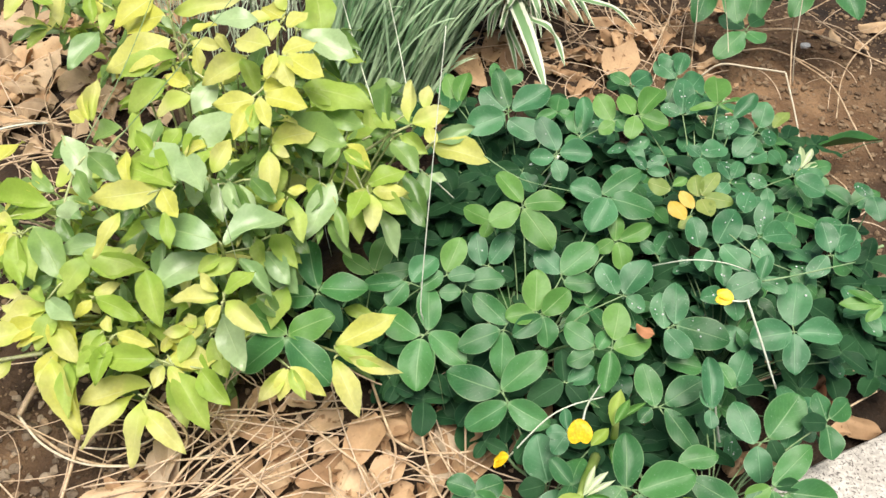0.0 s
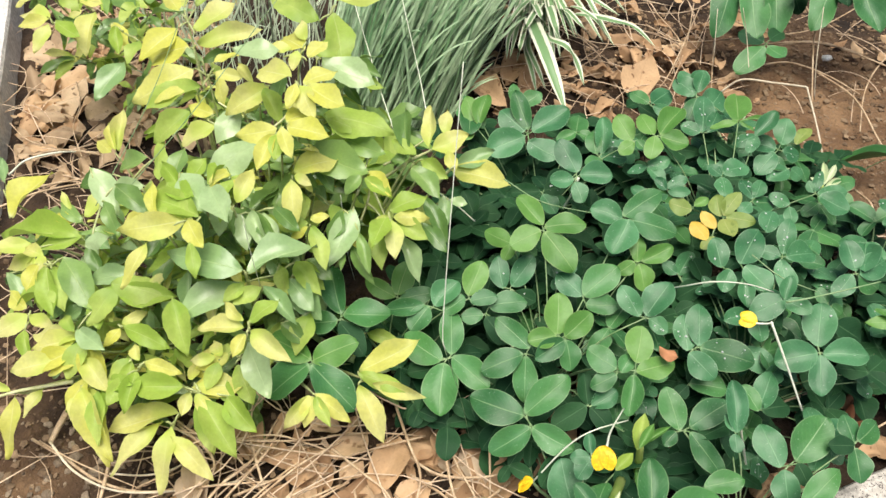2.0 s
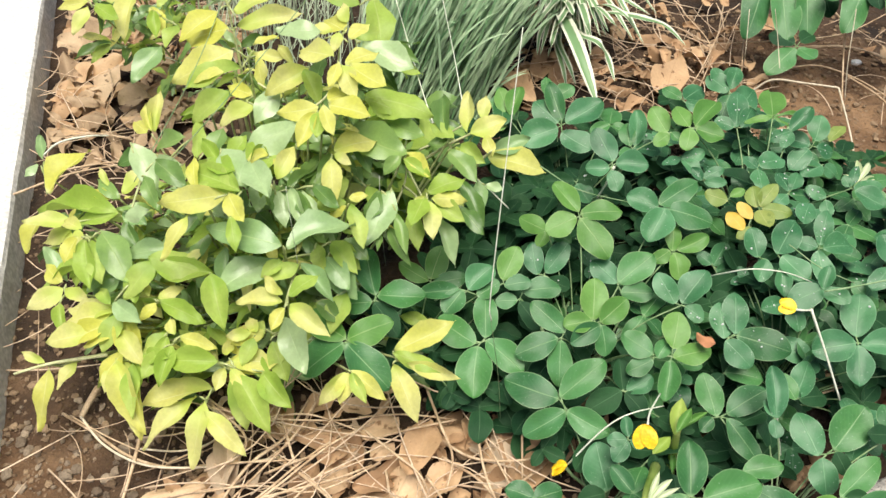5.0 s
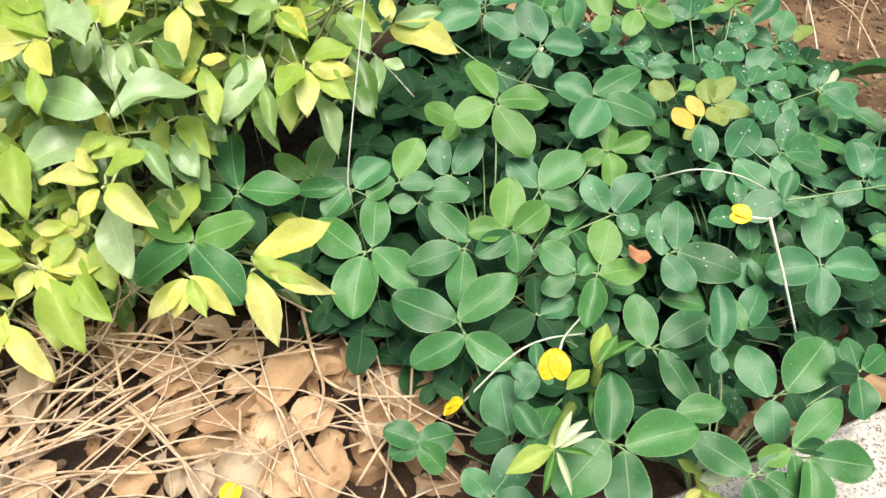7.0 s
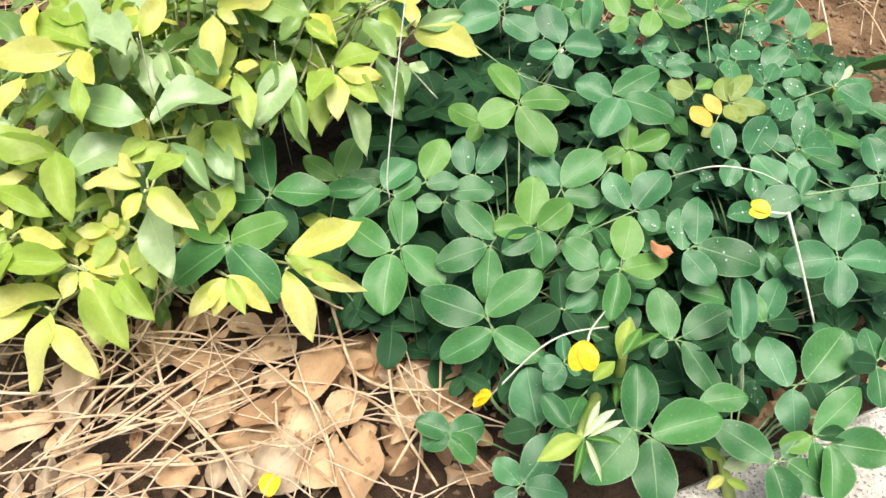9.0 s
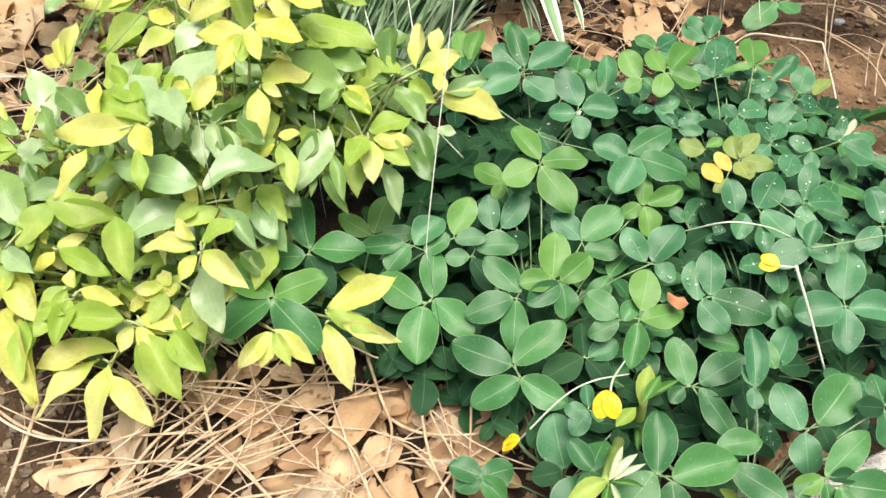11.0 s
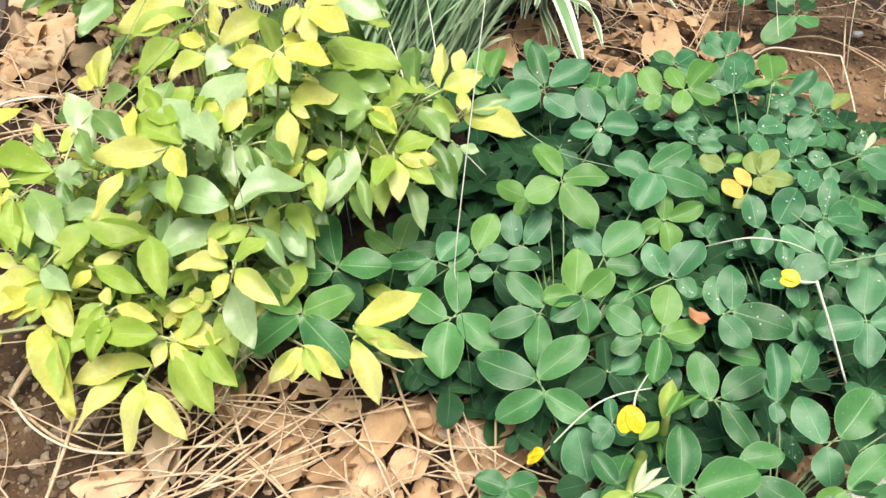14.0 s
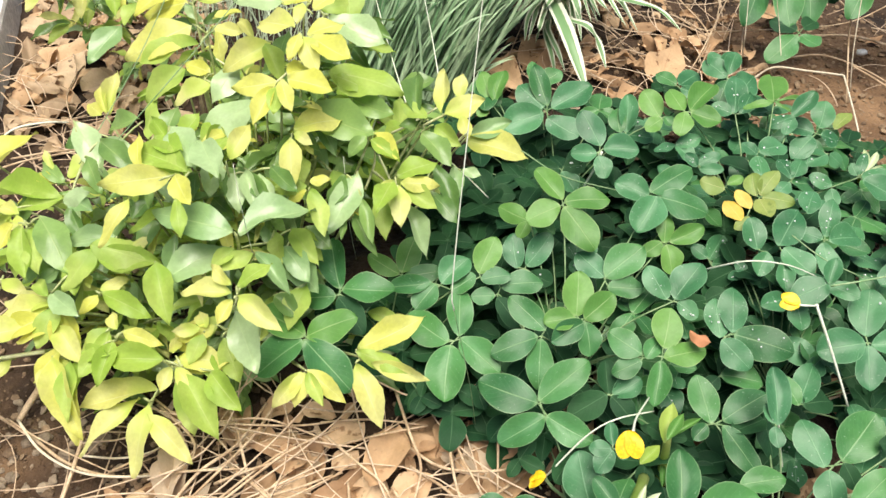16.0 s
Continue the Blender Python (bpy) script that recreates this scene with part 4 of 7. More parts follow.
peanut_leaf(plant, (0.3129, 0.4503, 0.0950), "b", (122, 7, -28, 1.9, 0.67, -4, 0, 0), (-164, -22, 1, 1.8, 0.75, 2, -1, -1), (-59, 10, 15, 2.6, 0.62, 2, 1, 1))
peanut_leaf(plant, (0.3527, 0.4232, 0.0927), "b", (-11, 20, -7, 3.1, 0.67, -1, 4, 1), (97, -9, -25, 2.8, 0.74, -2, -1, -0), (-88, 7, 22, 2.8, 0.62, 2, -1, 0), (176, -20, 5, 2.7, 0.59, 0, -2, -1))
peanut_leaf(plant, (0.3138, 0.3890, 0.0720), "n", (-23, 17, 11, 2.8, 0.54, 0, 1, 0, "b"), (31, 18, 0, 1.9, 0.64, -1, -1, -0), (-63, -12, 19, 2.3, 0.68, 2, 0, 0, "d"))
peanut_leaf(plant, (0.3929, 0.4307, 0.0500), "b", (-5, 5, -11, 2.3, 0.60), (-56, 9, 11, 2.3, 0.60), (-128, -21, 12, 1.4, 0.70))
peanut_leaf(plant, (0.3304, 0.4522, 0.1100), "b", (116, -9, -19, 2.5, 0.70), (-14, 31, -0, 1.7, 0.60), (-127, -1, 26, 1.9, 0.60))
peanut_leaf(plant, (0.3570, 0.3887, 0.0500), "d", (28, -11, -11, 1.8, 0.70), (-98, 24, 3, 1.4, 0.70), (-2, 1, -16, 2.3, 0.60))
peanut_leaf(plant, (0.3716, 0.3694, 0.0500), "d", (-146, -2, 10, 1.6, 0.60), (66, -12, -16, 0.9, 0.60))
peanut_leaf(plant, (0.2945, 0.4828, 0.0800), "b", (48, 14, -25, 1.2, 0.60), (-152, -1, 19, 1.2, 0.60), (100, -21, -12, 1.3, 0.60))
plant = peanut_plant(0.319, 0.570)
peanut_leaf(plant, (0.3273, 0.5117, 0.1120), "b", (-18, 10, 12, 2.1, 0.69, 0, 0, -0))
peanut_leaf(plant, (0.3007, 0.5278, 0.1084), "y", (14, 23, -21, 1.7, 0.71, -2, 1, 0), (-33, 27, 12, 2.2, 0.51, 0, 1, 1), (-101, 5, 29, 2.1, 0.55, 2, 0, 0), (-170, 0, 10, 1.8, 0.75, 0, -2, -1))
peanut_leaf(plant, (0.2911, 0.5109, 0.1060), "o", (28, 15, -21, 1.6, 0.56, 2, 5, 2), (34, 13, -12, 1.8, 0.66, -4, -3, -2), (126, -19, -13, 1.3, 0.63, 2, -2, 0, "y"))
peanut_leaf(plant, (0.2797, 0.5365, 0.1080), "y", (80, 6, -36, 1.7, 0.75, -1, -1, -1), (-64, 12, 23, 1.2, 0.60, 1, 1, 1, "l"))
peanut_leaf(plant, (0.2607, 0.5475, 0.1150), "b", (-64, 20, 23, 1.7, 0.55, 0, 1, 1), (-95, 0, 40, 1.6, 0.50, 1, -1, -1), (41, 24, -24, 1.2, 0.66, -1, 0, -0))
peanut_leaf(plant, (0.3041, 0.5693, 0.1120), "b", (-60, 1, 16, 2.3, 0.69, 1, 2, 1), (54, 21, -13, 1.3, 0.75, -1, -1, -0), (-174, -2, -4, 1.8, 0.75, 0, -2, -1))
peanut_leaf(plant, (0.3229, 0.5431, 0.1120), "b", (22, 16, -5, 1.8, 0.59, 0, 1, 1), (-23, 19, 3, 1.7, 0.62, 2, 2, 1), (-68, -12, 14, 2.1, 0.68, 0, -2, -1, "n"), (144, -6, -13, 1.4, 0.70, -2, -2, -1))
peanut_leaf(plant, (0.3506, 0.5439, 0.1080), "b", (78, 12, -34, 1.6, 0.64, 0, 1, 1), (-165, -31, 14, 1.3, 0.75, 0, -1, -1))
peanut_leaf(plant, (0.2571, 0.6054, 0.1180), "l", (31, 15, -1, 2.2, 0.74, -3, 1, 0), (-32, 12, 7, 3.4, 0.51, 2, 1, 0), (-108, -8, 23, 2.2, 0.75, 3, -1, -0), (174, -16, -3, 2.1, 0.67, -2, -1, -0))
peanut_leaf(plant, (0.3771, 0.5668, 0.1000), "b", (-18, 29, 10, 1.8, 0.42, -1, 1, 1), (32, 28, -20, 1.0, 0.72, -2, 1, 0), (-81, 2, 32, 2.4, 0.51, 1, 0, -0), (-115, -17, 22, 2.4, 0.75, 2, -2, -1))
peanut_leaf(plant, (0.3035, 0.6456, 0.0900), "b", (-6, 22, 2, 3.9, 0.45, -1, 0, -0), (-26, 20, 14, 2.4, 0.56, 4, 0, 0), (68, 8, -21, 1.7, 0.75, -3, 0, -0))
peanut_leaf(plant, (0.2514, 0.5874, 0.1000), "b", (93, -20, 6, 1.6, 0.70), (-134, -12, 11, 1.9, 0.60), (-71, 10, 31, 1.9, 0.60))
peanut_leaf(plant, (0.3286, 0.6432, 0.1050), "l", (-5, 3, -11, 4.2, 0.50), (101, -11, -13, 2.3, 0.30), (-86, 8, 4, 2.8, 0.15), (-120, -7, 7, 1.5, 0.25))
peanut_leaf(plant, (0.3423, 0.6323, 0.1000), "b", (104, -21, -13, 1.9, 0.60), (-46, 25, 13, 2.7, 0.50), (161, -18, 10, 1.7, 0.60))
plant = peanut_plant(0.374, 0.695)
peanut_leaf(plant, (0.2659, 0.7000, 0.0750), "n", (57, 15, -14, 2.0, 0.69, -2, 1, 1), (-40, 4, 14, 2.8, 0.69, 1, 1, 0, "b"), (-96, -6, 18, 1.8, 0.75, 2, -2, -1, "b"))
peanut_leaf(plant, (0.3079, 0.7051, 0.0750), "b", (31, 32, -4, 2.2, 0.75, -5, 8, 6), (-16, 29, 15, 2.3, 0.75, -2, 9, 6), (18, 33, -6, 2.3, 0.75, 1, -10, -7), (-37, 0, 25, 3.4, 0.68, 6, -7, -6))
peanut_leaf(plant, (0.3647, 0.6336, 0.0850), "b", (69, 4, -21, 2.2, 0.75, -2, 1, 0), (-23, 17, 0, 2.6, 0.68, 2, 4, 2), (-83, -18, 28, 1.8, 0.75, 3, -2, -0), (140, -12, -7, 2.5, 0.69, -3, -3, -2))
peanut_leaf(plant, (0.3727, 0.6217, 0.0750), "b", (126, -3, -20, 2.2, 0.68, 0, -1, -0), (-94, -34, 37, 1.6, 0.75, 2, 0, -0), (84, 10, -16, 2.0, 0.75, -2, 1, 1, "n"))
peanut_leaf(plant, (0.3827, 0.6479, 0.0800), "y", (-41, 12, 3, 2.2, 0.47, 0, 0, 0))
peanut_leaf(plant, (0.4105, 0.6151, 0.0600), "n", (-73, 7, 28, 2.4, 0.56, 0, 2, 1), (-152, -20, 10, 2.5, 0.67, 2, 0, -0), (172, -23, 5, 2.0, 0.62, -2, -2, -1))
peanut_leaf(plant, (0.3049, 0.7034, 0.0850), "b", (45, 15, -24, 2.5, 0.75, -1, 0, -0), (-15, 22, 10, 2.3, 0.60, 1, 3, 1), (161, -21, -1, 2.5, 0.62, 0, -3, -1, "n"))
peanut_leaf(plant, (0.3348, 0.6714, 0.0500), "n", (67, 12, -26, 2.3, 0.75, -3, 3, 1), (-50, 16, 19, 2.2, 0.73, 2, 2, 1), (-82, 2, 30, 2.3, 0.73, 4, -1, -1, "b"), (131, -17, -24, 2.1, 0.75, -3, -3, -1))
peanut_leaf(plant, (0.3434, 0.6646, 0.0450), "n", (-159, 0, 15, 2.4, 0.71, 1, -3, -1), (135, -10, -19, 2.5, 0.61, -2, 0, 0), (-80, -19, 28, 2.8, 0.68, 2, 1, -0), (-9, 12, 12, 2.1, 0.69, 0, 2, 1))
peanut_leaf(plant, (0.5071, 0.6995, 0.0300), "n", (95, -8, -3, 6.9, 0.13))
plant = peanut_plant(0.426, 0.528)
peanut_leaf(plant, (0.3932, 0.4958, 0.0900), "b", (12, 22, -4, 2.4, 0.70, 0, 2, 1), (-59, -8, 21, 2.7, 0.69, 2, 0, 0), (145, -18, -10, 2.1, 0.66, -3, -1, -0), (-93, -28, 33, 2.2, 0.75, 1, -1, -1, "n"))
peanut_leaf(plant, (0.3786, 0.4770, 0.0700), "n", (-99, -32, 25, 1.3, 0.75, 0, 3, 2), (41, 20, -20, 1.3, 0.75, -2, 5, 2), (-99, -31, 34, 2.6, 0.75, 2, -8, -4, "d"))
peanut_leaf(plant, (0.4085, 0.5265, 0.0900), "b", (71, -15, -17, 1.9, 0.60), (-152, -0, 8, 1.8, 0.70), (159, 2, 27, 3.2, 0.70))
peanut_leaf(plant, (0.4394, 0.5591, 0.0900), "b", (39, 0, -26, 1.8, 0.50), (-176, -5, 14, 2.2, 0.70), (126, -26, -3, 1.4, 0.50))
peanut_leaf(plant, (0.4306, 0.4696, 0.0700), "l", (93, 4, -13, 2.9, 0.35), (134, -19, -18, 1.8, 0.40), (71, 8, -8, 2.5, 0.30))

shoot(back_shrub, (-0.2741, 0.6907, 0.1500), "y", (71, -3, -5, 3.4, 0.57, -2, 3, 1), (168, -27, -12, 2.7, 0.50, -2, -2, -1), (101, -6, -34, 2.8, 0.45, 0, 1, 0), (-123, -15, 15, 2.9, 0.46, 5, -2, -1, "m"))
shoot(back_shrub, (-0.2525, 0.7178, 0.1500), "y", (179, -20, 5, 3.9, 0.52, 10, -7, -1), (-113, -7, 21, 2.5, 0.51, -9, 7, 3), (13, 10, -16, 2.7, 0.48, 0, -2, 0, "m"))
shoot(back_shrub, (-0.2124, 0.6946, 0.1400), "y", (-139, -8, 26, 2.8, 0.50, -14, 10, 1), (-164, -25, -2, 2.7, 0.42, -7, 3, 2, "m"), (172, -7, 1, 2.5, 0.58, 21, -13, -3, "m"))
shoot(back_shrub, (-0.2105, 0.6770, 0.1200), "p", (153, -17, -16, 4.2, 0.52, 0, 0, -0))
shoot(back_shrub, (-0.2878, 0.7210, 0.1600), "m", (129, -17, -8, 2.2, 0.62, -9, 1, 1, "y"), (85, -29, -50, 2.9, 0.56, 3, -5, -2, "g"), (-116, -18, 21, 2.3, 0.59, 10, 0, -1), (-100, 26, 37, 2.8, 0.55, -4, 5, 2, "y"))
shoot(back_shrub, (-0.2231, 0.7417, 0.1500), "g", (-141, -9, 12, 3.8, 0.50, -12, 5, -1), (168, -2, -1, 2.7, 0.56, 13, -8, -4, "m"), (-110, 20, 39, 2.7, 0.55, -3, 6, 3, "m"))
shoot(shrub, (-0.1247, 0.6470, 0.1850), "y", (143, -8, -14, 3.7, 0.57, -4, -10, -2), (45, 16, -21, 2.8, 0.47, -6, 5, 2), (-9, 19, -16, 2.0, 0.53, -4, 8, 3), (-37, 6, 18, 3.5, 0.43, 4, 11, 2, "m"), (-59, 12, 12, 3.7, 0.56, 10, -14, -5))
shoot(shrub, (-0.1113, 0.6165, 0.1800), "y", (-73, 9, 37, 4.7, 0.35, 3, 1, 1), (77, -22, -22, 5.0, 0.58, -3, -1, -1))
shoot(shrub, (-0.0952, 0.5948, 0.1700), "y", (125, -13, -24, 4.9, 0.59, -11, 3, 3), (108, -13, -14, 4.4, 0.47, -2, -11, -4, "m"), (-163, -17, 26, 2.8, 0.39, 10, 0, 1), (-70, 9, -6, 1.9, 0.62, 4, 5, 2))
shoot(shrub, (-0.0886, 0.5600, 0.1550), "m", (129, -21, -23, 3.4, 0.60, -14, 5, 3), (65, 5, -29, 2.0, 0.59, 5, 2, 1, "y"), (115, -15, -15, 2.8, 0.62, 10, -8, -2, "y"))
shoot(shrub, (-0.1877, 0.5761, 0.1000), "y", (7, 28, 13, 3.8, 0.31, 2, 1, 0), (28, 28, -1, 2.6, 0.31, 0, 1, 0), (57, 7, -25, 2.1, 0.54, -1, -1, -1))
shoot(shrub, (-0.0010, 0.6332, 0.2050), "m", (62, 8, -25, 5.2, 0.40, -7, -10, -3), (-156, -27, -11, 4.4, 0.51, 1, -1, -1), (-63, 8, 17, 5.5, 0.31, 4, 6, 2, "y"), (26, 17, -8, 2.4, 0.33, 2, 5, 2, "y"))
shoot(shrub, (-0.0055, 0.5940, 0.1900), "p", (-111, -21, 18, 4.1, 0.57, 3, -1, -1), (-58, 3, 42, 2.3, 0.59, -3, 1, 1, "m"))
shoot(shrub, (-0.0141, 0.5805, 0.2030), "y", (46, -5, -18, 3.0, 0.57, 4, 2, 1), (28, 23, -23, 1.6, 0.62, 4, 9, 3), (90, -2, -9, 2.0, 0.55, -4, 1, 0), (-36, 16, 20, 1.8, 0.60, 7, -7, -2), (178, -25, -2, 1.4, 0.62, 0, -1, -0), (96, 1, -13, 3.2, 0.56, -11, -5, -1, "p"))
shoot(shrub, (-0.0040, 0.5397, 0.2050), "y", (-52, 8, 11, 2.3, 0.62, 1, 1, 0), (-148, -12, 26, 2.5, 0.57, 0, -1, -0), (-126, -12, 15, 3.1, 0.57, 5, -1, -0), (61, -9, -23, 3.3, 0.57, -4, 3, 1), (176, -20, -8, 1.9, 0.46, -2, -1, -0))
shoot(shrub, (-0.0468, 0.5703, 0.1800), "y", (125, -15, -31, 3.5, 0.55, 9, 0, -0), (43, 15, -14, 2.3, 0.33, -3, 0, -0), (79, 3, -30, 2.2, 0.44, -10, 5, 1), (-142, -25, 2, 2.8, 0.46, 4, -3, -2, "m"))
shoot(shrub, (0.0097, 0.5351, 0.1800), "m", (-97, 1, 16, 4.6, 0.54, -1, 2, 1), (-104, -7, 18, 2.4, 0.47, 4, -1, -0), (176, -18, 0, 2.0, 0.56, -3, -1, -1, "g"))
shoot(shrub, (-0.0125, 0.5087, 0.1900), "y", (105, -9, -32, 2.7, 0.58, -2, 1, 1), (160, -21, -13, 2.6, 0.47, -4, -3, -1), (170, -20, -7, 2.0, 0.62, 1, -1, -1, "m"), (-25, -14, 23, 2.3, 0.56, 1, 3, 1), (-98, -3, 18, 2.7, 0.62, 4, 0, 0), (-158, -21, -1, 2.4, 0.41, 0, 0, 0))
shoot(shrub, (-0.0489, 0.5465, 0.1550), "p", (122, -12, -21, 4.3, 0.60, 6, -9, -3), (155, -22, -15, 3.0, 0.62, -14, 19, 9), (-105, -10, 21, 2.3, 0.62, 8, -11, -5, "g"))
shoot(shrub, (0.0043, 0.5287, 0.1620), "g", (-118, -8, 28, 5.2, 0.50, -11, -2, -0), (-117, -6, 36, 3.1, 0.48, 20, 3, 3), (-137, -27, 1, 3.5, 0.39, -9, -3, -2))
shoot(shrub, (-0.0053, 0.4912, 0.1651), "y", (-50, 0, 16, 3.0, 0.62, 0, 2, 1), (-164, -25, 5, 3.1, 0.45, -1, -2, -1), (-107, -11, 34, 1.3, 0.55, 1, 0, 0))
shoot(shrub, (-0.0384, 0.4604, 0.1650), "y", (-19, 22, 32, 2.5, 0.49, 1, 1, 0), (158, -18, 10, 1.2, 0.62, -1, -1, 0, "m"))
shoot(shrub, (0.0711, 0.5357, 0.1500), "g", (11, 16, -10, 3.9, 0.35, -4, 1, 0), (61, 14, -16, 2.2, 0.51, 4, -1, -1, "m"))
shoot(shrub, (0.0893, 0.5439, 0.1500), "y", (3, 18, -21, 3.5, 0.33, -6, -2, -1), (-66, 8, 25, 2.7, 0.62, -5, -3, -1), (-9, 22, 1, 1.8, 0.57, 4, 8, 3), (-151, -27, 13, 1.5, 0.62, 7, -3, -1))
shoot(shrub, (0.0981, 0.5565, 0.1188), "y", (-98, -5, 20, 4.2, 0.51, -1, -1, -1), (-63, 4, 29, 3.1, 0.46, 1, 1, 0, "p"))
shoot(shrub, (0.0718, 0.5384, 0.1400), "m", (-125, -12, 44, 2.1, 0.62, 6, 1, 2), (-134, -11, 7, 3.0, 0.52, -2, -5, -1, "g"), (106, -1, -29, 1.2, 0.62, -4, 2, 1, "g"))
shoot(shrub, (0.0420, 0.5026, 0.1580), "y", (-129, -6, 32, 2.4, 0.54, 1, 3, 1), (-124, -13, 12, 2.3, 0.43, 0, -2, -1, "m"), (140, -25, -19, 1.6, 0.62, -1, 0, 0, "g"))
shoot(shrub, (0.0612, 0.4821, 0.1380), "y", (-55, 9, 9, 2.6, 0.61, -1, 4, 2, "m"), (-83, 0, 34, 2.3, 0.47, 2, 0, 0), (151, -18, -22, 1.6, 0.62, -1, 1, 1), (-163, -17, 3, 2.6, 0.49, 2, -3, -1), (171, 8, -6, 2.6, 0.56, -2, -4, -1, "m"))
shoot(shrub, (0.0082, 0.4689, 0.1409), "m", (104, -3, -17, 2.1, 0.62, -1, 2, 0), (125, -11, -2, 1.4, 0.58, 0, -2, -1, "y"), (-77, 16, 22, 1.2, 0.62, 0, 2, 1, "y"), (-153, -20, -5, 3.0, 0.41, 1, -2, -1))
shoot(shrub, (0.0345, 0.4841, 0.1350), "p", (169, -21, -10, 4.1, 0.46, 0, 7, 3), (163, -19, 15, 2.3, 0.62, -7, 4, 2, "g"), (-158, -22, 6, 2.8, 0.31, 6, -11, -5, "g"))
shoot(shrub, (-0.0257, 0.4232, 0.1428), "p", (82, 5, -9, 5.2, 0.46, 0, 0, 0))
shoot(shrub, (-0.0242, 0.4218, 0.1428), "p", (-54, 7, -3, 4.4, 0.51, 0, 0, 0))
shoot(shrub, (-0.0593, 0.4397, 0.1650), "m", (68, 5, -17, 3.8, 0.46, 4, 6, 3), (-147, -22, 22, 2.2, 0.62, -5, 5, 2, "y"), (-160, -20, 6, 2.2, 0.42, 1, -11, -4))
shoot(shrub, (-0.0783, 0.4369, 0.1650), "y", (107, -3, -37, 4.2, 0.44, 14, 6, 2), (158, -27, 0, 3.1, 0.35, -9, -8, -5), (23, 23, -13, 2.6, 0.31, -5, 4, 2))
shoot(shrub, (-0.0726, 0.4800, 0.1550), "p", (65, 7, -29, 2.6, 0.58, 16, -5, -1), (-44, 23, 14, 2.1, 0.62, -9, 6, 1, "m"), (47, 19, -12, 2.9, 0.34, -7, -2, 0, "m"))
shoot(shrub, (-0.1078, 0.5219, 0.1400), "m", (20, 14, -18, 4.0, 0.31, -7, -13, -5), (167, -22, 1, 2.5, 0.62, 7, 13, 6, "g"))
shoot(shrub, (-0.0504, 0.4767, 0.1500), "p", (171, -29, -6, 2.5, 0.62, -2, 4, 2), (-143, -21, -7, 2.7, 0.59, 6, -6, -3, "g"), (-8, 18, 9, 1.4, 0.62, -4, 2, 1, "m"))
shoot(shrub, (-0.1818, 0.4714, 0.1050), "m", (83, -3, -1, 7.1, 0.31, 11, 3, 2), (101, 7, -13, 3.1, 0.43, -20, -9, 2, "y"), (104, -5, -16, 3.4, 0.39, 13, 2, 1))
shoot(shrub, (-0.2106, 0.4638, 0.1000), "y", (112, -14, -9, 2.6, 0.57, 7, -1, 1), (172, -28, 18, 1.7, 0.50, 5, -2, -1), (-148, -15, 8, 1.8, 0.47, 8, -1, -1), (161, -29, 3, 2.5, 0.61, -21, 5, -0))
shoot(shrub, (-0.2512, 0.5131, 0.1050), "y", (-26, 24, -6, 4.2, 0.55, 9, -17, -5), (25, 12, -2, 2.5, 0.32, -4, 11, 3, "p"), (143, -11, -15, 1.3, 0.62, -4, 6, 3, "p"))
shoot(shrub, (-0.1788, 0.4891, 0.1100), "y", (-38, 16, 13, 2.3, 0.58, 3, 2, 1), (73, 8, -11, 1.8, 0.52, -2, -4, -1), (35, 23, -12, 1.6, 0.34, -6, 5, 3), (60, 9, -14, 2.7, 0.40, 6, -4, -1, "g"))
shoot(shrub, (-0.1497, 0.5251, 0.1200), "g", (116, -8, -27, 2.4, 0.62, -14, 3, 2), (98, -7, -29, 2.7, 0.62, 15, -6, -1, "p"), (-144, -7, 17, 3.7, 0.31, -14, -15, -5), (89, -25, -19, 3.2, 0.56, 12, 20, 3))
shoot(shrub, (-0.1645, 0.4701, 0.1100), "p", (-115, -11, 22, 2.0, 0.62, -2, 3, 2), (-145, -25, 26, 2.4, 0.47, 2, -3, -2, "g"))
shoot(shrub, (-0.2017, 0.4580, 0.0900), "m", (-128, -11, 27, 4.6, 0.43, 12, 5, 2), (-153, -18, 21, 3.4, 0.47, 7, 6, 2), (177, -26, 6, 2.7, 0.55, 6, -4, -2), (-132, -20, 15, 2.9, 0.40, -23, -8, 0, "p"))
shoot(shrub, (-0.1160, 0.4301, 0.1100), "m", (109, 4, -20, 2.9, 0.54, 0, 9, 3, "p"), (138, -19, -11, 2.3, 0.62, -6, -3, -2), (-90, -4, 26, 3.7, 0.48, -8, -6, -2), (-49, 15, 21, 1.2, 0.62, 13, 1, -1, "y"))
shoot(shrub, (-0.0736, 0.4060, 0.1200), "p", (-49, 15, 21, 4.1, 0.51, 4, -6, -2), (-153, -20, 2, 3.6, 0.47, -3, 6, 3, "m"))
shoot(shrub, (-0.0146, 0.3852, 0.1326), "y", (92, 0, -5, 2.9, 0.46, -2, 0, 0), (154, -21, -16, 1.5, 0.57, -1, -3, -1), (-122, -5, 26, 3.0, 0.44, 2, -2, -0), (-45, 21, -5, 2.1, 0.62, 2, 1, 1, "m"), (61, 16, -40, 1.7, 0.45, -1, 4, 2))
shoot(shrub, (-0.0220, 0.4166, 0.1200), "p", (-144, -14, 27, 3.7, 0.55, -1, -26, -10), (-128, -14, 2, 3.2, 0.33, 4, 9, 4), (131, -2, -20, 2.0, 0.56, 4, 9, 2, "m"), (137, -10, -21, 1.6, 0.62, -7, 9, 4, "m"))
shoot(shrub, (-0.0024, 0.4542, 0.1120), "g", (-137, -16, 24, 3.3, 0.61, -4, -7, -5, "p"), (-120, -23, 27, 2.6, 0.56, -3, 3, 2, "m"), (-118, -8, 19, 2.2, 0.57, 6, 6, 1))
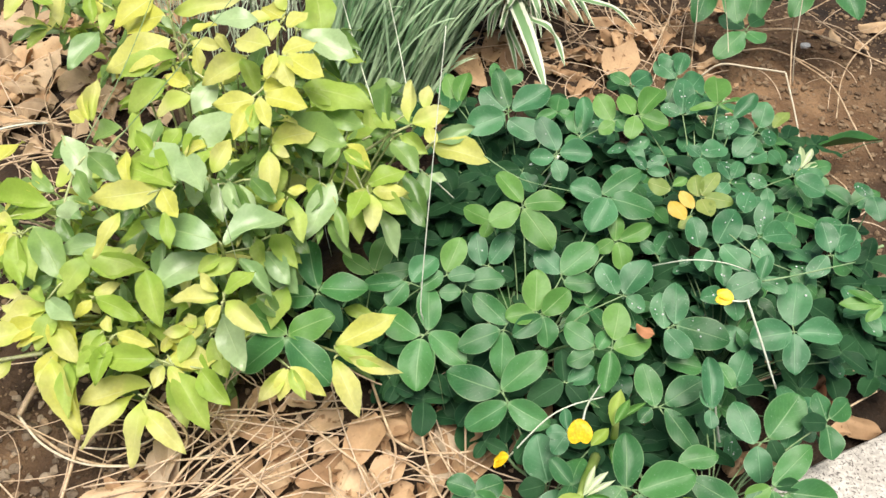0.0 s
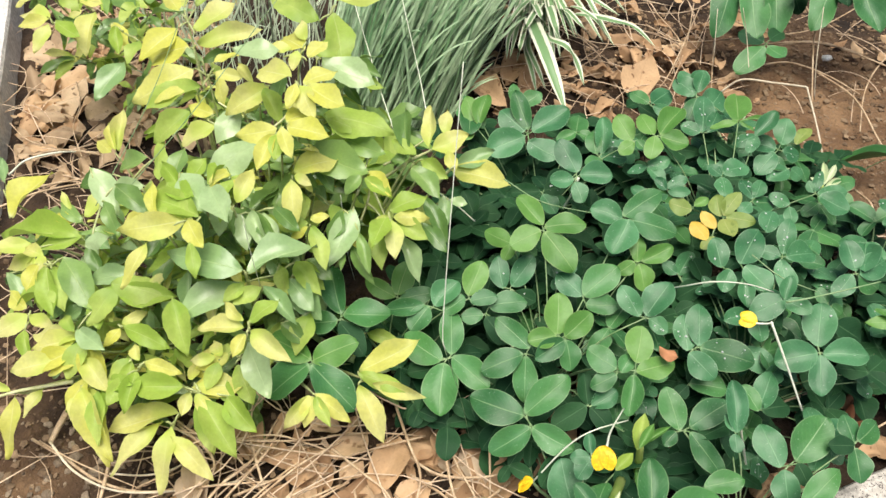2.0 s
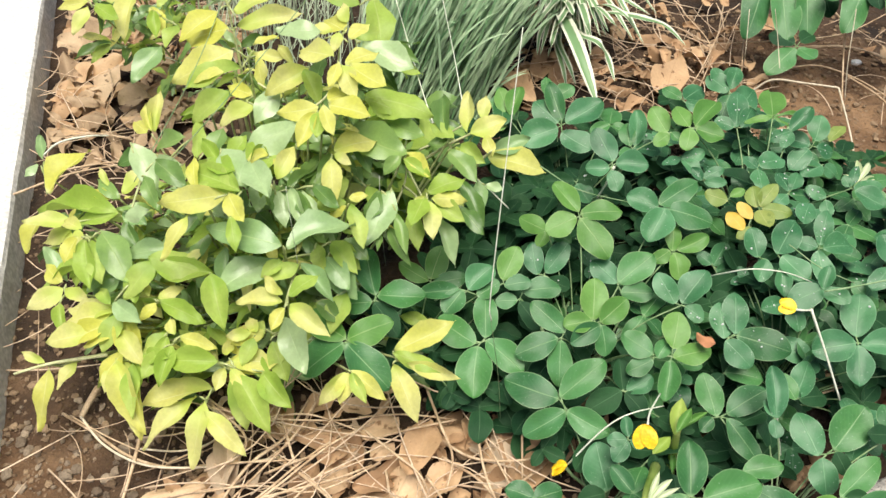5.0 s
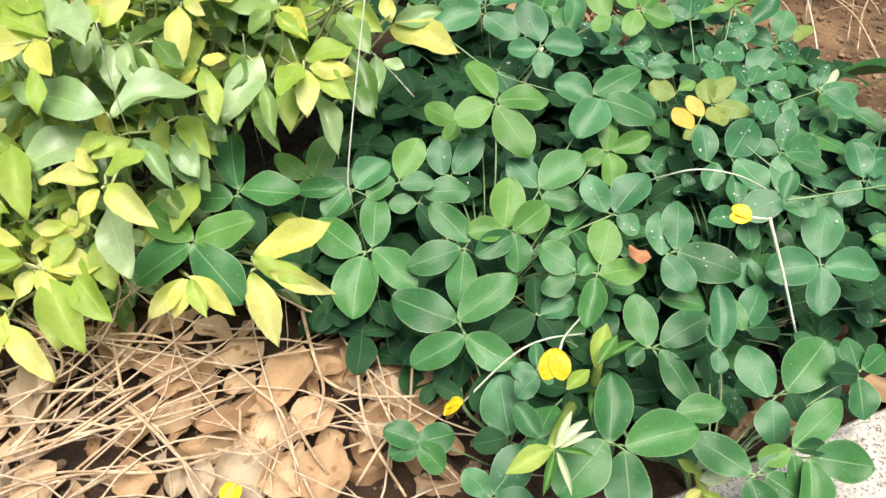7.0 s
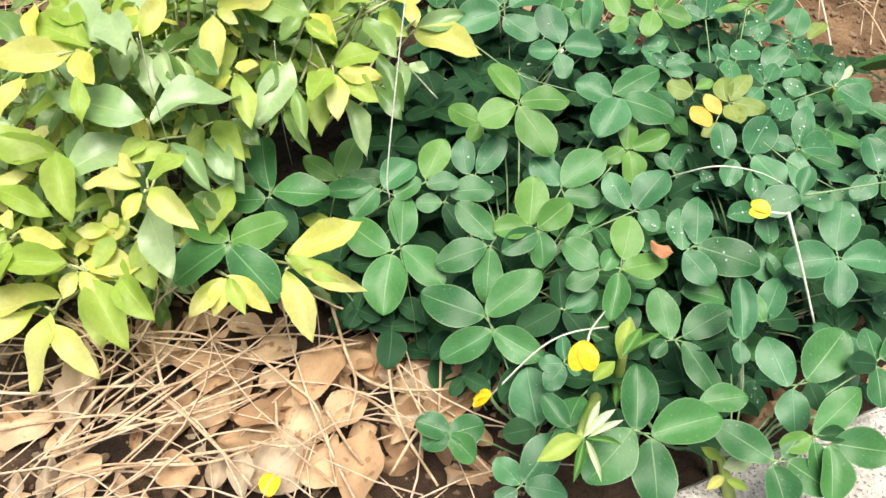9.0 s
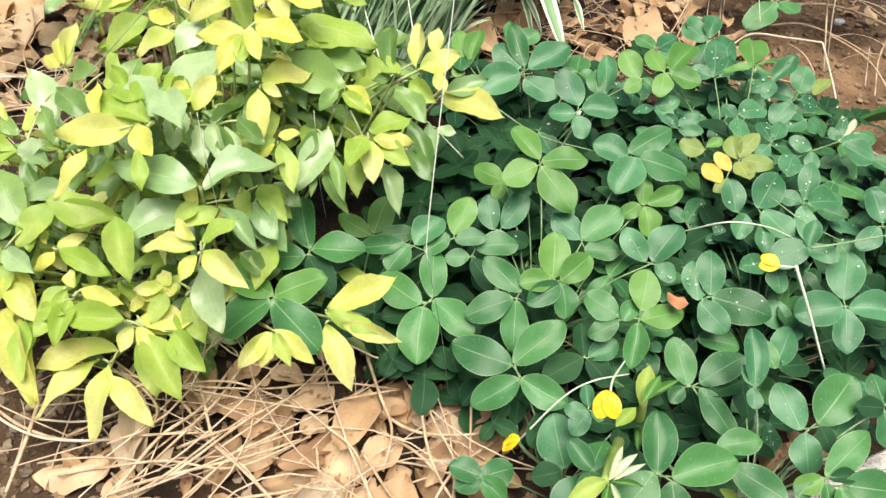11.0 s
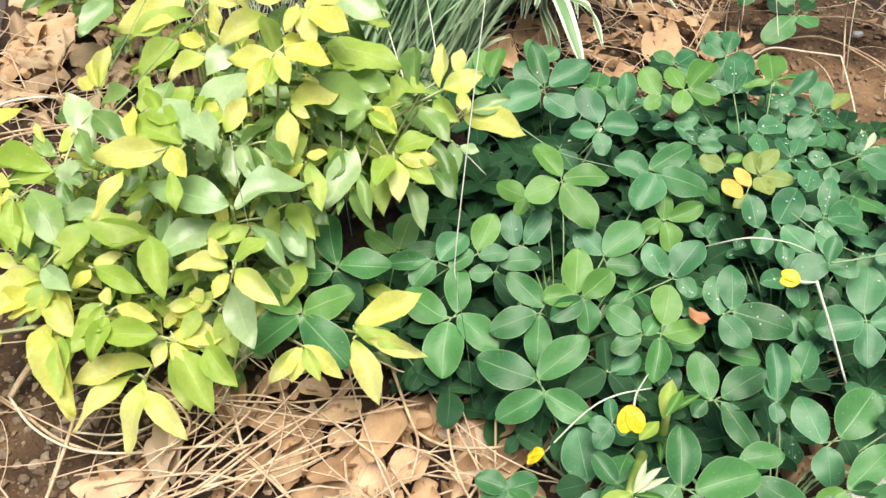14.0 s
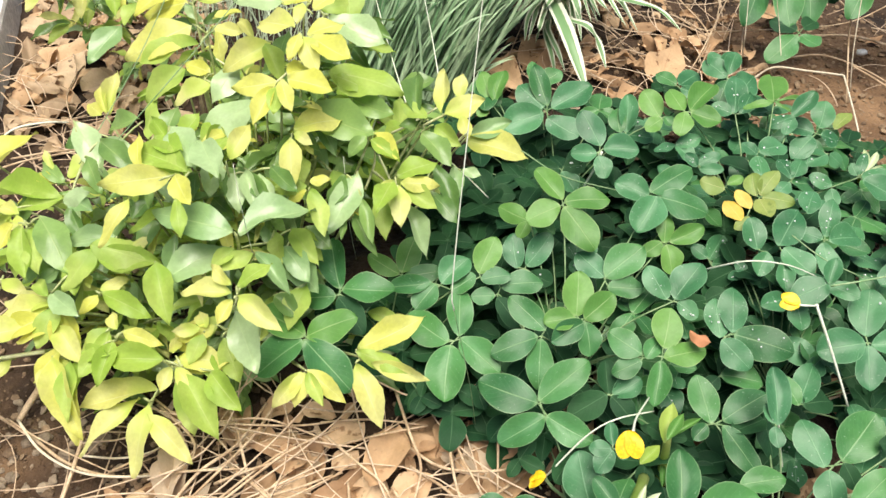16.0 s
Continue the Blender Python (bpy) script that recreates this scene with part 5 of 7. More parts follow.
shoot(shrub, (0.0009, 0.4222, 0.0950), "m", (165, -19, 3, 2.8, 0.62, 10, 5, 2), (-118, -13, 14, 2.0, 0.62, -10, -5, -1, "g"))
shoot(shrub, (-0.1480, 0.3876, 0.0850), "y", (97, -11, -20, 3.7, 0.48, 0, 10, 3), (109, 0, -17, 2.9, 0.62, -11, -7, -1), (142, -4, 7, 2.1, 0.62, 4, -1, -1), (-131, -16, 11, 2.7, 0.53, 7, -3, -1))
shoot(shrub, (-0.1343, 0.3697, 0.0750), "y", (146, -21, -10, 2.4, 0.62, -2, 4, 2), (-145, -16, 12, 5.0, 0.35, -7, -1, -1), (-167, -17, 4, 3.4, 0.36, 8, -3, 0, "m"))
shoot(shrub, (-0.1883, 0.3694, 0.0600), "y", (-179, -35, 12, 4.1, 0.35, -7, -2, -1), (153, -13, 3, 2.1, 0.50, 15, 3, 1), (71, 13, -29, 1.7, 0.39, -8, -1, -0))
shoot(shrub, (-0.1994, 0.4181, 0.0800), "y", (135, -9, -26, 2.6, 0.62, -1, 3, 1), (-107, -4, 17, 1.9, 0.54, 0, 1, 0), (-152, -12, 5, 2.4, 0.39, 0, -9, -3, "m"), (60, 8, -30, 2.0, 0.58, 0, 5, 2))
shoot(shrub, (-0.1193, 0.4061, 0.0950), "y", (149, -21, -13, 1.5, 0.58, 0, -1, -0), (-45, 5, 18, 1.7, 0.57, 0, 0, 0), (-107, -1, 24, 3.6, 0.37, 2, -1, 0, "m"), (25, 24, -24, 1.1, 0.53, -3, 1, 0))
shoot(shrub, (-0.0683, 0.3758, 0.0680), "y", (92, -4, -20, 3.7, 0.40, -4, 2, 1), (63, 9, -23, 3.1, 0.44, -9, 3, 1, "m"), (-80, 7, 29, 3.3, 0.50, 2, 0, 0), (-152, -22, -1, 3.7, 0.46, 8, -2, -3, "m"), (167, -16, -18, 1.5, 0.62, 2, -2, -1))
shoot(shrub, (-0.0571, 0.3847, 0.0750), "y", (55, 6, -10, 1.6, 0.43, 1, -3, -1), (-60, 1, 29, 1.8, 0.56, -8, 6, 6), (-124, 0, 24, 2.1, 0.53, 8, -5, 0, "m"), (-20, 14, 33, 2.2, 0.54, 2, 0, 0, "m"))
shoot(shrub, (-0.0770, 0.3556, 0.0560), "y", (107, -5, 1, 4.7, 0.42, 3, 8, 2), (137, -15, 3, 4.5, 0.32, -5, 1, -0), (179, -24, 15, 4.1, 0.39, 1, -1, -0), (-122, -11, 21, 3.9, 0.35, 1, -8, -3))
shoot(shrub, (0.0252, 0.3650, 0.0920), "y", (146, -23, -29, 2.5, 0.43, -2, 0, 0), (168, -28, -5, 1.9, 0.60, 0, 0, -0), (-148, -13, 14, 2.1, 0.39, 2, -1, 0, "m"), (-116, -17, 26, 2.7, 0.39, 0, 1, 0))
shoot(shrub, (0.0511, 0.3882, 0.0780), "y", (-64, 8, 20, 4.2, 0.42, -3, 4, 2), (-108, 3, 24, 3.4, 0.33, -3, 3, 1, "m"), (-100, -7, 39, 3.4, 0.31, 7, -2, -1), (-147, -25, 5, 3.8, 0.41, -2, -4, -2))
shoot(shrub, (0.0438, 0.4376, 0.0600), "m", (-100, 4, 31, 2.3, 0.44, 0, 0, 0))
shoot(shrub, (-0.0340, 0.3946, 0.0850), "m", (-142, -19, 7, 2.7, 0.56, -2, -5, -2), (139, -7, -20, 1.5, 0.62, -7, 1, 2, "y"), (177, -22, -5, 2.0, 0.61, 10, 3, 1))
shoot(shrub, (-0.1126, 0.3828, 0.0800), "m", (137, -20, -7, 2.1, 0.62, 4, 6, 3), (-179, -23, -10, 2.9, 0.44, 4, 4, 2), (-108, 15, 25, 2.0, 0.56, -7, -10, -3))
shoot(shrub, (-0.0976, 0.4613, 0.1200), "g", (-133, -13, 24, 2.3, 0.51, -2, 4, 2), (149, -15, -10, 1.6, 0.62, -3, 4, 2), (171, -16, -1, 2.2, 0.62, 5, -8, -3))
shoot(shrub, (0.0755, 0.4956, 0.1250), "g", (-142, -28, -5, 3.6, 0.34, -11, -12, -4, "p"), (-130, -10, 12, 2.8, 0.40, 5, -4, -1), (-146, -22, 9, 3.5, 0.34, 6, 16, 5))
shoot(shrub, (0.0949, 0.5286, 0.1150), "p", (-159, -21, 6, 2.3, 0.44, -3, 2, 1), (-110, -7, 23, 1.3, 0.62, 3, -2, -1))
shoot(shrub, (0.0322, 0.4678, 0.1200), "g", (-143, -19, 22, 2.9, 0.31, 2, 2, 1), (176, -23, -6, 1.3, 0.34, -2, -2, -1))
shoot(shrub, (0.0572, 0.4831, 0.1300), "m", (-161, -16, 5, 2.8, 0.45, -8, -1, -2), (-115, -4, 22, 2.3, 0.58, 8, 1, 1))
shoot(shrub, (-0.0446, 0.4744, 0.1450), "g", (-147, -15, 6, 2.7, 0.53, -4, 3, 1), (-171, -11, 24, 2.2, 0.58, -22, 0, -3), (-137, -9, 12, 3.3, 0.31, 5, 2, 1), (-143, -19, -7, 2.7, 0.31, 18, -1, -1, "p"))
shoot(shrub, (-0.0148, 0.4458, 0.1150), "m", (-160, -18, 26, 2.2, 0.53, 1, 6, 2), (-134, -8, 14, 2.8, 0.48, 11, 8, 2), (-129, -14, 16, 2.7, 0.55, 9, -4, -2, "p"), (144, -16, -18, 2.2, 0.57, -20, -9, -2))
shoot(shrub, (0.0010, 0.5127, 0.1300), "g", (-143, -23, 24, 2.5, 0.40, -6, 14, 7, "p"), (171, -14, -6, 1.7, 0.57, -5, -7, -1), (-136, -25, 2, 2.0, 0.62, 11, -8, -6, "m"))
shoot(shrub, (-0.1462, 0.3939, 0.0900), "y", (77, -11, -9, 4.8, 0.36, -1, 2, 0), (-142, -26, 5, 3.4, 0.51, 2, 0, -0), (117, -11, -19, 2.9, 0.57, -2, -6, -3), (173, -23, -5, 2.5, 0.62, 3, 1, 1, "m"), (47, 8, -7, 1.7, 0.50, -3, 4, 1, "m"))
shoot(shrub, (-0.1349, 0.3706, 0.0720), "y", (-151, -15, 9, 5.3, 0.31, -4, 2, 0), (171, -17, -7, 2.0, 0.61, -5, -2, 0), (176, -27, 0, 3.4, 0.40, 11, -1, 1, "m"))
shoot(shrub, (-0.1011, 0.3800, 0.0850), "m", (179, -11, -12, 2.6, 0.49, 0, -2, -0), (150, -18, -30, 2.1, 0.55, -6, -5, -2, "m"), (-99, -2, 28, 2.5, 0.39, 4, 3, 2, "y"), (34, 21, -11, 1.2, 0.62, 2, 3, 1, "y"))
shoot(shrub, (-0.0557, 0.3690, 0.0780), "y", (-81, 7, 11, 2.8, 0.62, -4, 3, 0), (25, -7, -17, 1.6, 0.57, -6, 6, 1), (97, 4, -22, 3.5, 0.51, -10, 1, 2, "m"), (-136, -14, 2, 4.1, 0.45, 2, -6, -2, "m"), (-133, -10, 29, 2.8, 0.59, 22, -3, 2, "m"), (-128, -17, 7, 1.7, 0.58, -2, -3, -1))
shoot(shrub, (-0.0460, 0.3886, 0.0880), "y", (121, -9, -20, 1.3, 0.62, -2, 0, -0), (172, -19, -8, 1.8, 0.62, 0, -1, 0, "m"), (28, -11, -7, 1.5, 0.56, 2, 0, 0), (94, -3, -36, 1.6, 0.53, 0, 1, 1))
shoot(shrub, (-0.1746, 0.4378, 0.1200), "y", (-148, -9, 11, 3.0, 0.51, 2, -4, -1, "m"), (-160, -22, 8, 3.5, 0.41, -2, -2, -1, "m"), (-134, -15, 4, 4.2, 0.49, 8, 4, 2, "g"), (156, -28, -8, 1.9, 0.62, -5, -1, 0), (67, 0, -8, 1.9, 0.56, -3, 2, 0))
shoot(shrub, (-0.1334, 0.4177, 0.1100), "p", (-124, -2, 25, 2.6, 0.51, -11, -21, -8), (-162, -27, 11, 2.2, 0.62, -4, 3, 1, "m"), (154, -23, -11, 3.0, 0.61, 10, 9, 4, "m"), (-93, -7, 20, 3.7, 0.55, 6, 9, 4, "m"))
shoot(shrub, (-0.1613, 0.4254, 0.1000), "p", (-113, -11, 28, 2.9, 0.36, -14, 2, 2), (127, -16, -15, 1.6, 0.62, 12, -6, -2), (-132, -11, 23, 1.6, 0.51, 1, 8, 3, "g"), (146, -18, -9, 1.5, 0.62, 0, -4, -2, "g"))
shoot(shrub, (-0.0779, 0.4705, 0.1700), "p", (-137, -3, 12, 3.4, 0.57, -1, 9, 4), (-127, 4, 10, 2.7, 0.55, -9, 1, 0, "m"), (-119, 5, 16, 3.3, 0.56, -15, -7, -5, "m"), (-149, -1, 11, 3.3, 0.57, 23, 0, -2, "p"))
shoot(shrub, (-0.1413, 0.4729, 0.1500), "p", (-133, -21, 9, 3.7, 0.47, -12, 21, 11), (-123, -11, 17, 2.9, 0.54, 9, 10, 5, "g"), (-141, -12, 28, 2.8, 0.41, 4, -1, 0, "g"), (-87, 35, 42, 1.8, 0.62, 3, -34, -10, "p"))
shoot(shrub, (-0.0305, 0.4712, 0.1500), "g", (-133, -22, 26, 3.3, 0.31, -3, 1, 0), (-150, -17, 20, 3.2, 0.31, -2, 1, 0, "p"), (-157, -20, 9, 2.4, 0.48, -9, -4, -1, "p"), (-134, -10, 17, 2.7, 0.39, 15, 1, 2))
bare_twig(shrub, 1.5, (-0.1503, 0.3743, 0.0700), (-0.1729, 0.3707, 0.0660), (-0.1958, 0.3672, 0.0610), (-0.2196, 0.3605, 0.0550))
bare_twig(shrub, 1.3, (0.0451, 0.5446, 0.1150), (0.0678, 0.5446, 0.1350), (0.0874, 0.5428, 0.1500))
bare_twig(shrub, 1.2, (0.0820, 0.5433, 0.1100), (0.0922, 0.5337, 0.1300), (0.1026, 0.5267, 0.1480))
bare_twig(shrub, 1.0, (0.0344, 0.5040, 0.1100), (0.0400, 0.5159, 0.1250), (0.0425, 0.5101, 0.1550))
bare_twig(shrub, 1.0, (0.0396, 0.5297, 0.1200), (0.0511, 0.5014, 0.1300), (0.0580, 0.4826, 0.1380))
bare_twig(shrub, 1.0, (0.0385, 0.5126, 0.1200), (0.0474, 0.5010, 0.1250), (0.0569, 0.4789, 0.1380))
bare_twig(shrub, 0.9, (0.0353, 0.5007, 0.1400), (0.0395, 0.5143, 0.1500), (0.0412, 0.5298, 0.1550))
bare_twig(shrub, 1.0, (0.0445, 0.5545, 0.1200), (0.0579, 0.5607, 0.1250), (0.0767, 0.5770, 0.1300))
bare_twig(shrub, 1.0, (-0.0296, 0.5325, 0.1700), (-0.0172, 0.5386, 0.1800), (-0.0074, 0.5448, 0.2000))
bare_twig(shrub, 0.9, (-0.0622, 0.5606, 0.1600), (-0.0695, 0.5601, 0.1650), (-0.0783, 0.5634, 0.1680))


def inner_foliage():
    """Older leaves inside the shrubs, beneath the bright outer shoots."""
    r = random.Random(31)
    for s in (shrub, back_shrub):
        outer = [t.location + s.location for t in s.children if t.name.startswith("twig")]
        for p in outer:
            if p.x > -0.03 and p.y < 0.425:
                continue
            edge = 0.0 < p.x < 0.16 and 0.45 < p.y < 0.57
            front = p.y < 0.42
            for k in range(0 if edge else 2 if front else 4):
                q = p.lerp(Vector((s.location.x, s.location.y, p.z)), r.uniform(0.2, 0.4) if front else r.uniform(0.02, 0.3)) + Vector((r.gauss(0, 0.014), r.gauss(0, 0.014), 0))
                q.z = max(0.02, p.z - (r.uniform(0.012, 0.03) if edge else r.uniform(0.026, 0.07)))
                out = math.degrees(math.atan2(-(q.x - s.location.x), q.y - s.location.y))
                leaves = [(out + r.gauss(0, 75), r.uniform(-5, 30) if edge else r.uniform(-40, 20), r.gauss(0, 22), r.uniform(1.8, 3.5), r.uniform(0.26, 0.4), r.choice("ggpmmgy" if p.z > 0.15 else "gpmgym" if p.x < -0.1 else "ggpmgp")) for _ in range(4)]
                shoot(s, q, "g", *leaves)
    for _ in range(46):
        x, y = r.uniform(-0.05, 0.06), r.uniform(0.55, 0.63)
        z = 0.07 + 0.5 * (y - 0.55) + r.uniform(-0.02, 0.025)
        leaves = [(r.uniform(0, 360), r.uniform(-20, 15), r.gauss(0, 15), r.uniform(2.6, 4.2), r.uniform(0.38, 0.48), r.choice("ggm")) for _ in range(4)]
        shoot(shrub, (x, y, z), "g", *leaves)


inner_foliage()


def over_bed(x, y):
    """How far a place lies inside the bed from the slab's edge."""
    d = (SLAB_B - SLAB_A).normalized()
    return d.x * (y - SLAB_A.y) - d.y * (x - SLAB_A.x)


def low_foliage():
    """Small leaves near the soil under the peanut canopy, in the tone darkened for shade."""
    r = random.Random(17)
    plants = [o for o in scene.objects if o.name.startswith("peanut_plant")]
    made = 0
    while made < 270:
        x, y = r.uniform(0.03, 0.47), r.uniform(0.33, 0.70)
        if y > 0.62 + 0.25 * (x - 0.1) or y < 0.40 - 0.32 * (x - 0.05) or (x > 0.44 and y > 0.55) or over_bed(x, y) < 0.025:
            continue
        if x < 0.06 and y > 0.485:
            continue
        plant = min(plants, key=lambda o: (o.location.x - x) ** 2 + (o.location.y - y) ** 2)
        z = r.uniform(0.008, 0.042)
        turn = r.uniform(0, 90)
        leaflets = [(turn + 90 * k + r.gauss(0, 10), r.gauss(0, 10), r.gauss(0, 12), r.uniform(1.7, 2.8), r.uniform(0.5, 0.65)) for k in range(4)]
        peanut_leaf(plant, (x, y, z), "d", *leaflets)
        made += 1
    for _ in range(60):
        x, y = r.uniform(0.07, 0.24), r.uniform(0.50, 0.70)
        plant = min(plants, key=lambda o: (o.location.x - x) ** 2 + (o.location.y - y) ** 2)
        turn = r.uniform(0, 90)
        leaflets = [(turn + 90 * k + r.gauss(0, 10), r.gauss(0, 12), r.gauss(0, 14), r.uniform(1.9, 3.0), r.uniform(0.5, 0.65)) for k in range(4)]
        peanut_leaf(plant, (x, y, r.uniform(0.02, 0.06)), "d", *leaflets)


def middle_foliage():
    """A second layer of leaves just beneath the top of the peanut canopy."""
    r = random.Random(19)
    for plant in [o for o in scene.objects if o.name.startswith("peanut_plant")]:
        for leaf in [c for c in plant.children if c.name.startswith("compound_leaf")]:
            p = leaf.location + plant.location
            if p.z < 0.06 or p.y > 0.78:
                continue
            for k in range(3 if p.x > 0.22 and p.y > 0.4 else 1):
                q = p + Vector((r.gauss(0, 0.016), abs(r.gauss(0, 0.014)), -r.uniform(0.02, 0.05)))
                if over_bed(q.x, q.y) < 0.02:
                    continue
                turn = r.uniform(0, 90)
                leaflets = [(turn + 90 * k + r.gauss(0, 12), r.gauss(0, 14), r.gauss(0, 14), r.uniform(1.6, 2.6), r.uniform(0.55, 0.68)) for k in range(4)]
                # tone d gives these deeper leaves their shade by colour
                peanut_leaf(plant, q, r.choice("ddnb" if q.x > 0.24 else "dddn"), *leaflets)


middle_foliage()
low_foliage()


def reach_blade(root, tip, rise, width, nseg=9):
    """One long blade from root to tip, arched upward by rise; a shallow V across. Vertices, faces, uvs."""
    a, b = Vector(root), Vector(tip)
    d = b - a
    s = Vector((d.y, -d.x, 0)).normalized()
    verts, faces, uvs = [], [], []
    for i in range(nseg + 1):
        t = i / nseg
        c = a + d * t + Vector((0, 0, rise * 4 * t * (1 - t)))
        w = width * (0.7 + 0.6 * t) * (1 - t ** 4) * 0.5 + 0.0001
        for u in (-1, 0, 1):
            verts.append(c + s * w * u + Vector((0, 0, 0.35 * w * abs(u))))
            uvs.append((0.5 + 0.5 * u, t))
    for i in range(nseg):
        for j in range(2):
            k = i * 3 + j
            faces.append((k, k + 1, k + 4, k + 3))
    return verts, faces, uvs


def grass_clump(name, place, label, blades, single, material, seed, rootbox, lean, spread, rise, width):
    """A clump whose blades lean one way: roots in a box (x0, x1, y0, y1), tips off by lean plus spread."""
    r = random.Random(seed)
    clump = new(name)
    clump.location = place
    tagged(clump, label, "grass")
    o = Vector(place)
    verts, faces, uvs = [], [], []
    for n in range(blades):
        root = Vector((r.uniform(*rootbox[:2]), r.uniform(*rootbox[2:]), 0.0))
        tip = root + Vector(lean) * r.uniform(0.55, 1.15) + Vector([r.gauss(0, q) for q in spread])
        tip.z = max(tip.z, 0.02)
        v, f, u = reach_blade(root - o, tip - o, r.uniform(*rise), r.uniform(*width))
        if n < single:
            ob = new("blade", mesh_of("blade", v, f, material, u))
            ob.parent = clump
            continue
        k = len(verts)
        verts += v
        uvs += u
        faces += [[i + k for i in q] for q in f]
    ob = new("tangle", mesh_of("tangle", verts, faces, material, uvs))
    ob.parent = clump
    tagged(ob, kind="stuff")
    return clump


grass_clump("grass_clump", (0.05, 0.8, 0), "dense clump of narrow leaning grey-green grass", 950, 260, BLADE, 4, (-0.07, 0.075, 0.715, 0.90), (0.085, 0.10, 0.15), (0.022, 0.03, 0.03), (0.0, 0.035), (0.0018, 0.0042))
grass_clump("grass_tuft", (-0.14, 0.88, 0), "tuft of thin pale grass behind the golden shrub", 170, 170, BLADE_THIN, 5, (-0.26, -0.06, 0.78, 0.95), (0.02, 0.05, 0.16), (0.05, 0.04, 0.03), (0.0, 0.03), (0.0012, 0.0022))


def arched_blade(points, width):
    """A long, channelled blade that follows the points and tapers to its tip. Vertices, faces, uvs."""
    path = smooth_path(points, 6)
    verts, faces, uvs = [], [], []
    for i, c in enumerate(path):
        t = i / (len(path) - 1)
        d = path[min(i + 1, len(path) - 1)] - path[max(i - 1, 0)]
        s = Vector((d.y, -d.x, 0)).normalized()
        w = width * 0.58 * min(1.0, 0.5 + 1.2 * t) * (1 - t ** 7) + 0.0002
        for u in (-1, -0.5, 0, 0.5, 1):
            verts.append(c + s * w * u + Vector((0, 0, 0.45 * w * abs(u))))
            uvs.append((0.5 + 0.5 * u, t))
    for i in range(len(path) - 1):
        for j in range(4):
            k = i * 5 + j
            faces.append((k, k + 1, k + 6, k + 5))
    return verts, faces, uvs


SPIDER_BLADES = (
    (13.0, (0.1547, 0.8282, 0.0750), (0.1669, 0.7660, 0.0850), (0.1784, 0.7332, 0.0750), (0.1905, 0.7036, 0.0600)),
    (5.0, (0.1522, 0.8217, 0.0500), (0.1632, 0.7826, 0.0500), (0.1719, 0.7723, 0.0350)),
    (5.0, (0.1507, 0.8218, 0.0450), (0.1577, 0.7844, 0.0450), (0.1630, 0.7717, 0.0300)),
    (8.0, (0.1728, 0.8064, 0.0700), (0.1896, 0.7871, 0.0750), (0.2011, 0.7836, 0.0600), (0.2098, 0.7672, 0.0450)),
    (8.0, (0.1714, 0.8500, 0.0800), (0.1776, 0.8187, 0.0800), (0.1847, 0.8117, 0.0650)),
    (5.0, (0.1890, 0.8457, 0.0800), (0.2033, 0.8204, 0.0800), (0.2200, 0.8268, 0.0600)),
    (5.0, (0.1978, 0.8517, 0.0800), (0.2178, 0.8318, 0.0800), (0.2345, 0.8257, 0.0600)),
    (9.0, (0.2076, 0.8524, 0.0700), (0.2349, 0.8277, 0.0800), (0.2594, 0.8326, 0.0700), (0.2826, 0.8232, 0.0550)),
    (6.0, (0.1566, 0.8544, 0.0800), (0.1628, 0.8253, 0.0850), (0.1731, 0.8340, 0.0600)),
    (5.0, (0.1427, 0.8427, 0.0700), (0.1320, 0.8260, 0.0600), (0.1303, 0.8144, 0.0400)),
    (5.0, (0.1336, 0.8475, 0.0700), (0.1229, 0.8306, 0.0600), (0.1271, 0.8296, 0.0400)),
    (5.0, (0.1490, 0.8325, 0.0700), (0.1445, 0.7964, 0.0700), (0.1414, 0.7958, 0.0500)),
    (6.0, (0.1534, 0.8821, 0.0700), (0.1396, 0.8262, 0.0900), (0.1292, 0.8103, 0.0800)),
    (6.0, (0.1628, 0.8714, 0.0700), (0.1517, 0.8063, 0.0900), (0.1441, 0.8064, 0.0700)),
)


def spider_plant(x, y):
    plant = new("spider_plant")
    plant.location = (x, y, 0)
    tagged(plant, "spider plant with arching cream-edged green leaves", "plant")
    o = Vector((x, y, 0))
    for mm, *points in SPIDER_BLADES:
        a = Vector(points[0])
        foot = o.lerp(Vector((a.x, a.y, 0)), 0.4)
        v, f, u = arched_blade((foot, foot.lerp(a, 0.55) + Vector((0, 0, 0.012)), *points), mm / 1000)
        ob = new("blade", mesh_of("blade", [q - o for q in v], f, STRIPED, u))
        ob.parent = plant
    r = random.Random(14)
    for _ in range(52):
        a, reach = radians(r.uniform(95, 285)), r.uniform(0.06, 0.15)
        out = Vector((-math.sin(a), math.cos(a), 0))
        foot = o + out * 0.01
        top = foot + out * reach * 0.5 + Vector((0, 0, r.uniform(0.06, 0.1)))
        v, f, u = arched_blade((foot, foot.lerp(top, 0.5) + Vector((0, 0, 0.02)), top, foot + out * reach + Vector((0, 0, r.uniform(0.03, 0.07)))), r.uniform(0.004, 0.008))
        ob = new("blade", mesh_of("blade", [q - o for q in v], f, STRIPED, u))
        ob.parent = plant
    return plant


spider_plant(0.157, 0.955)


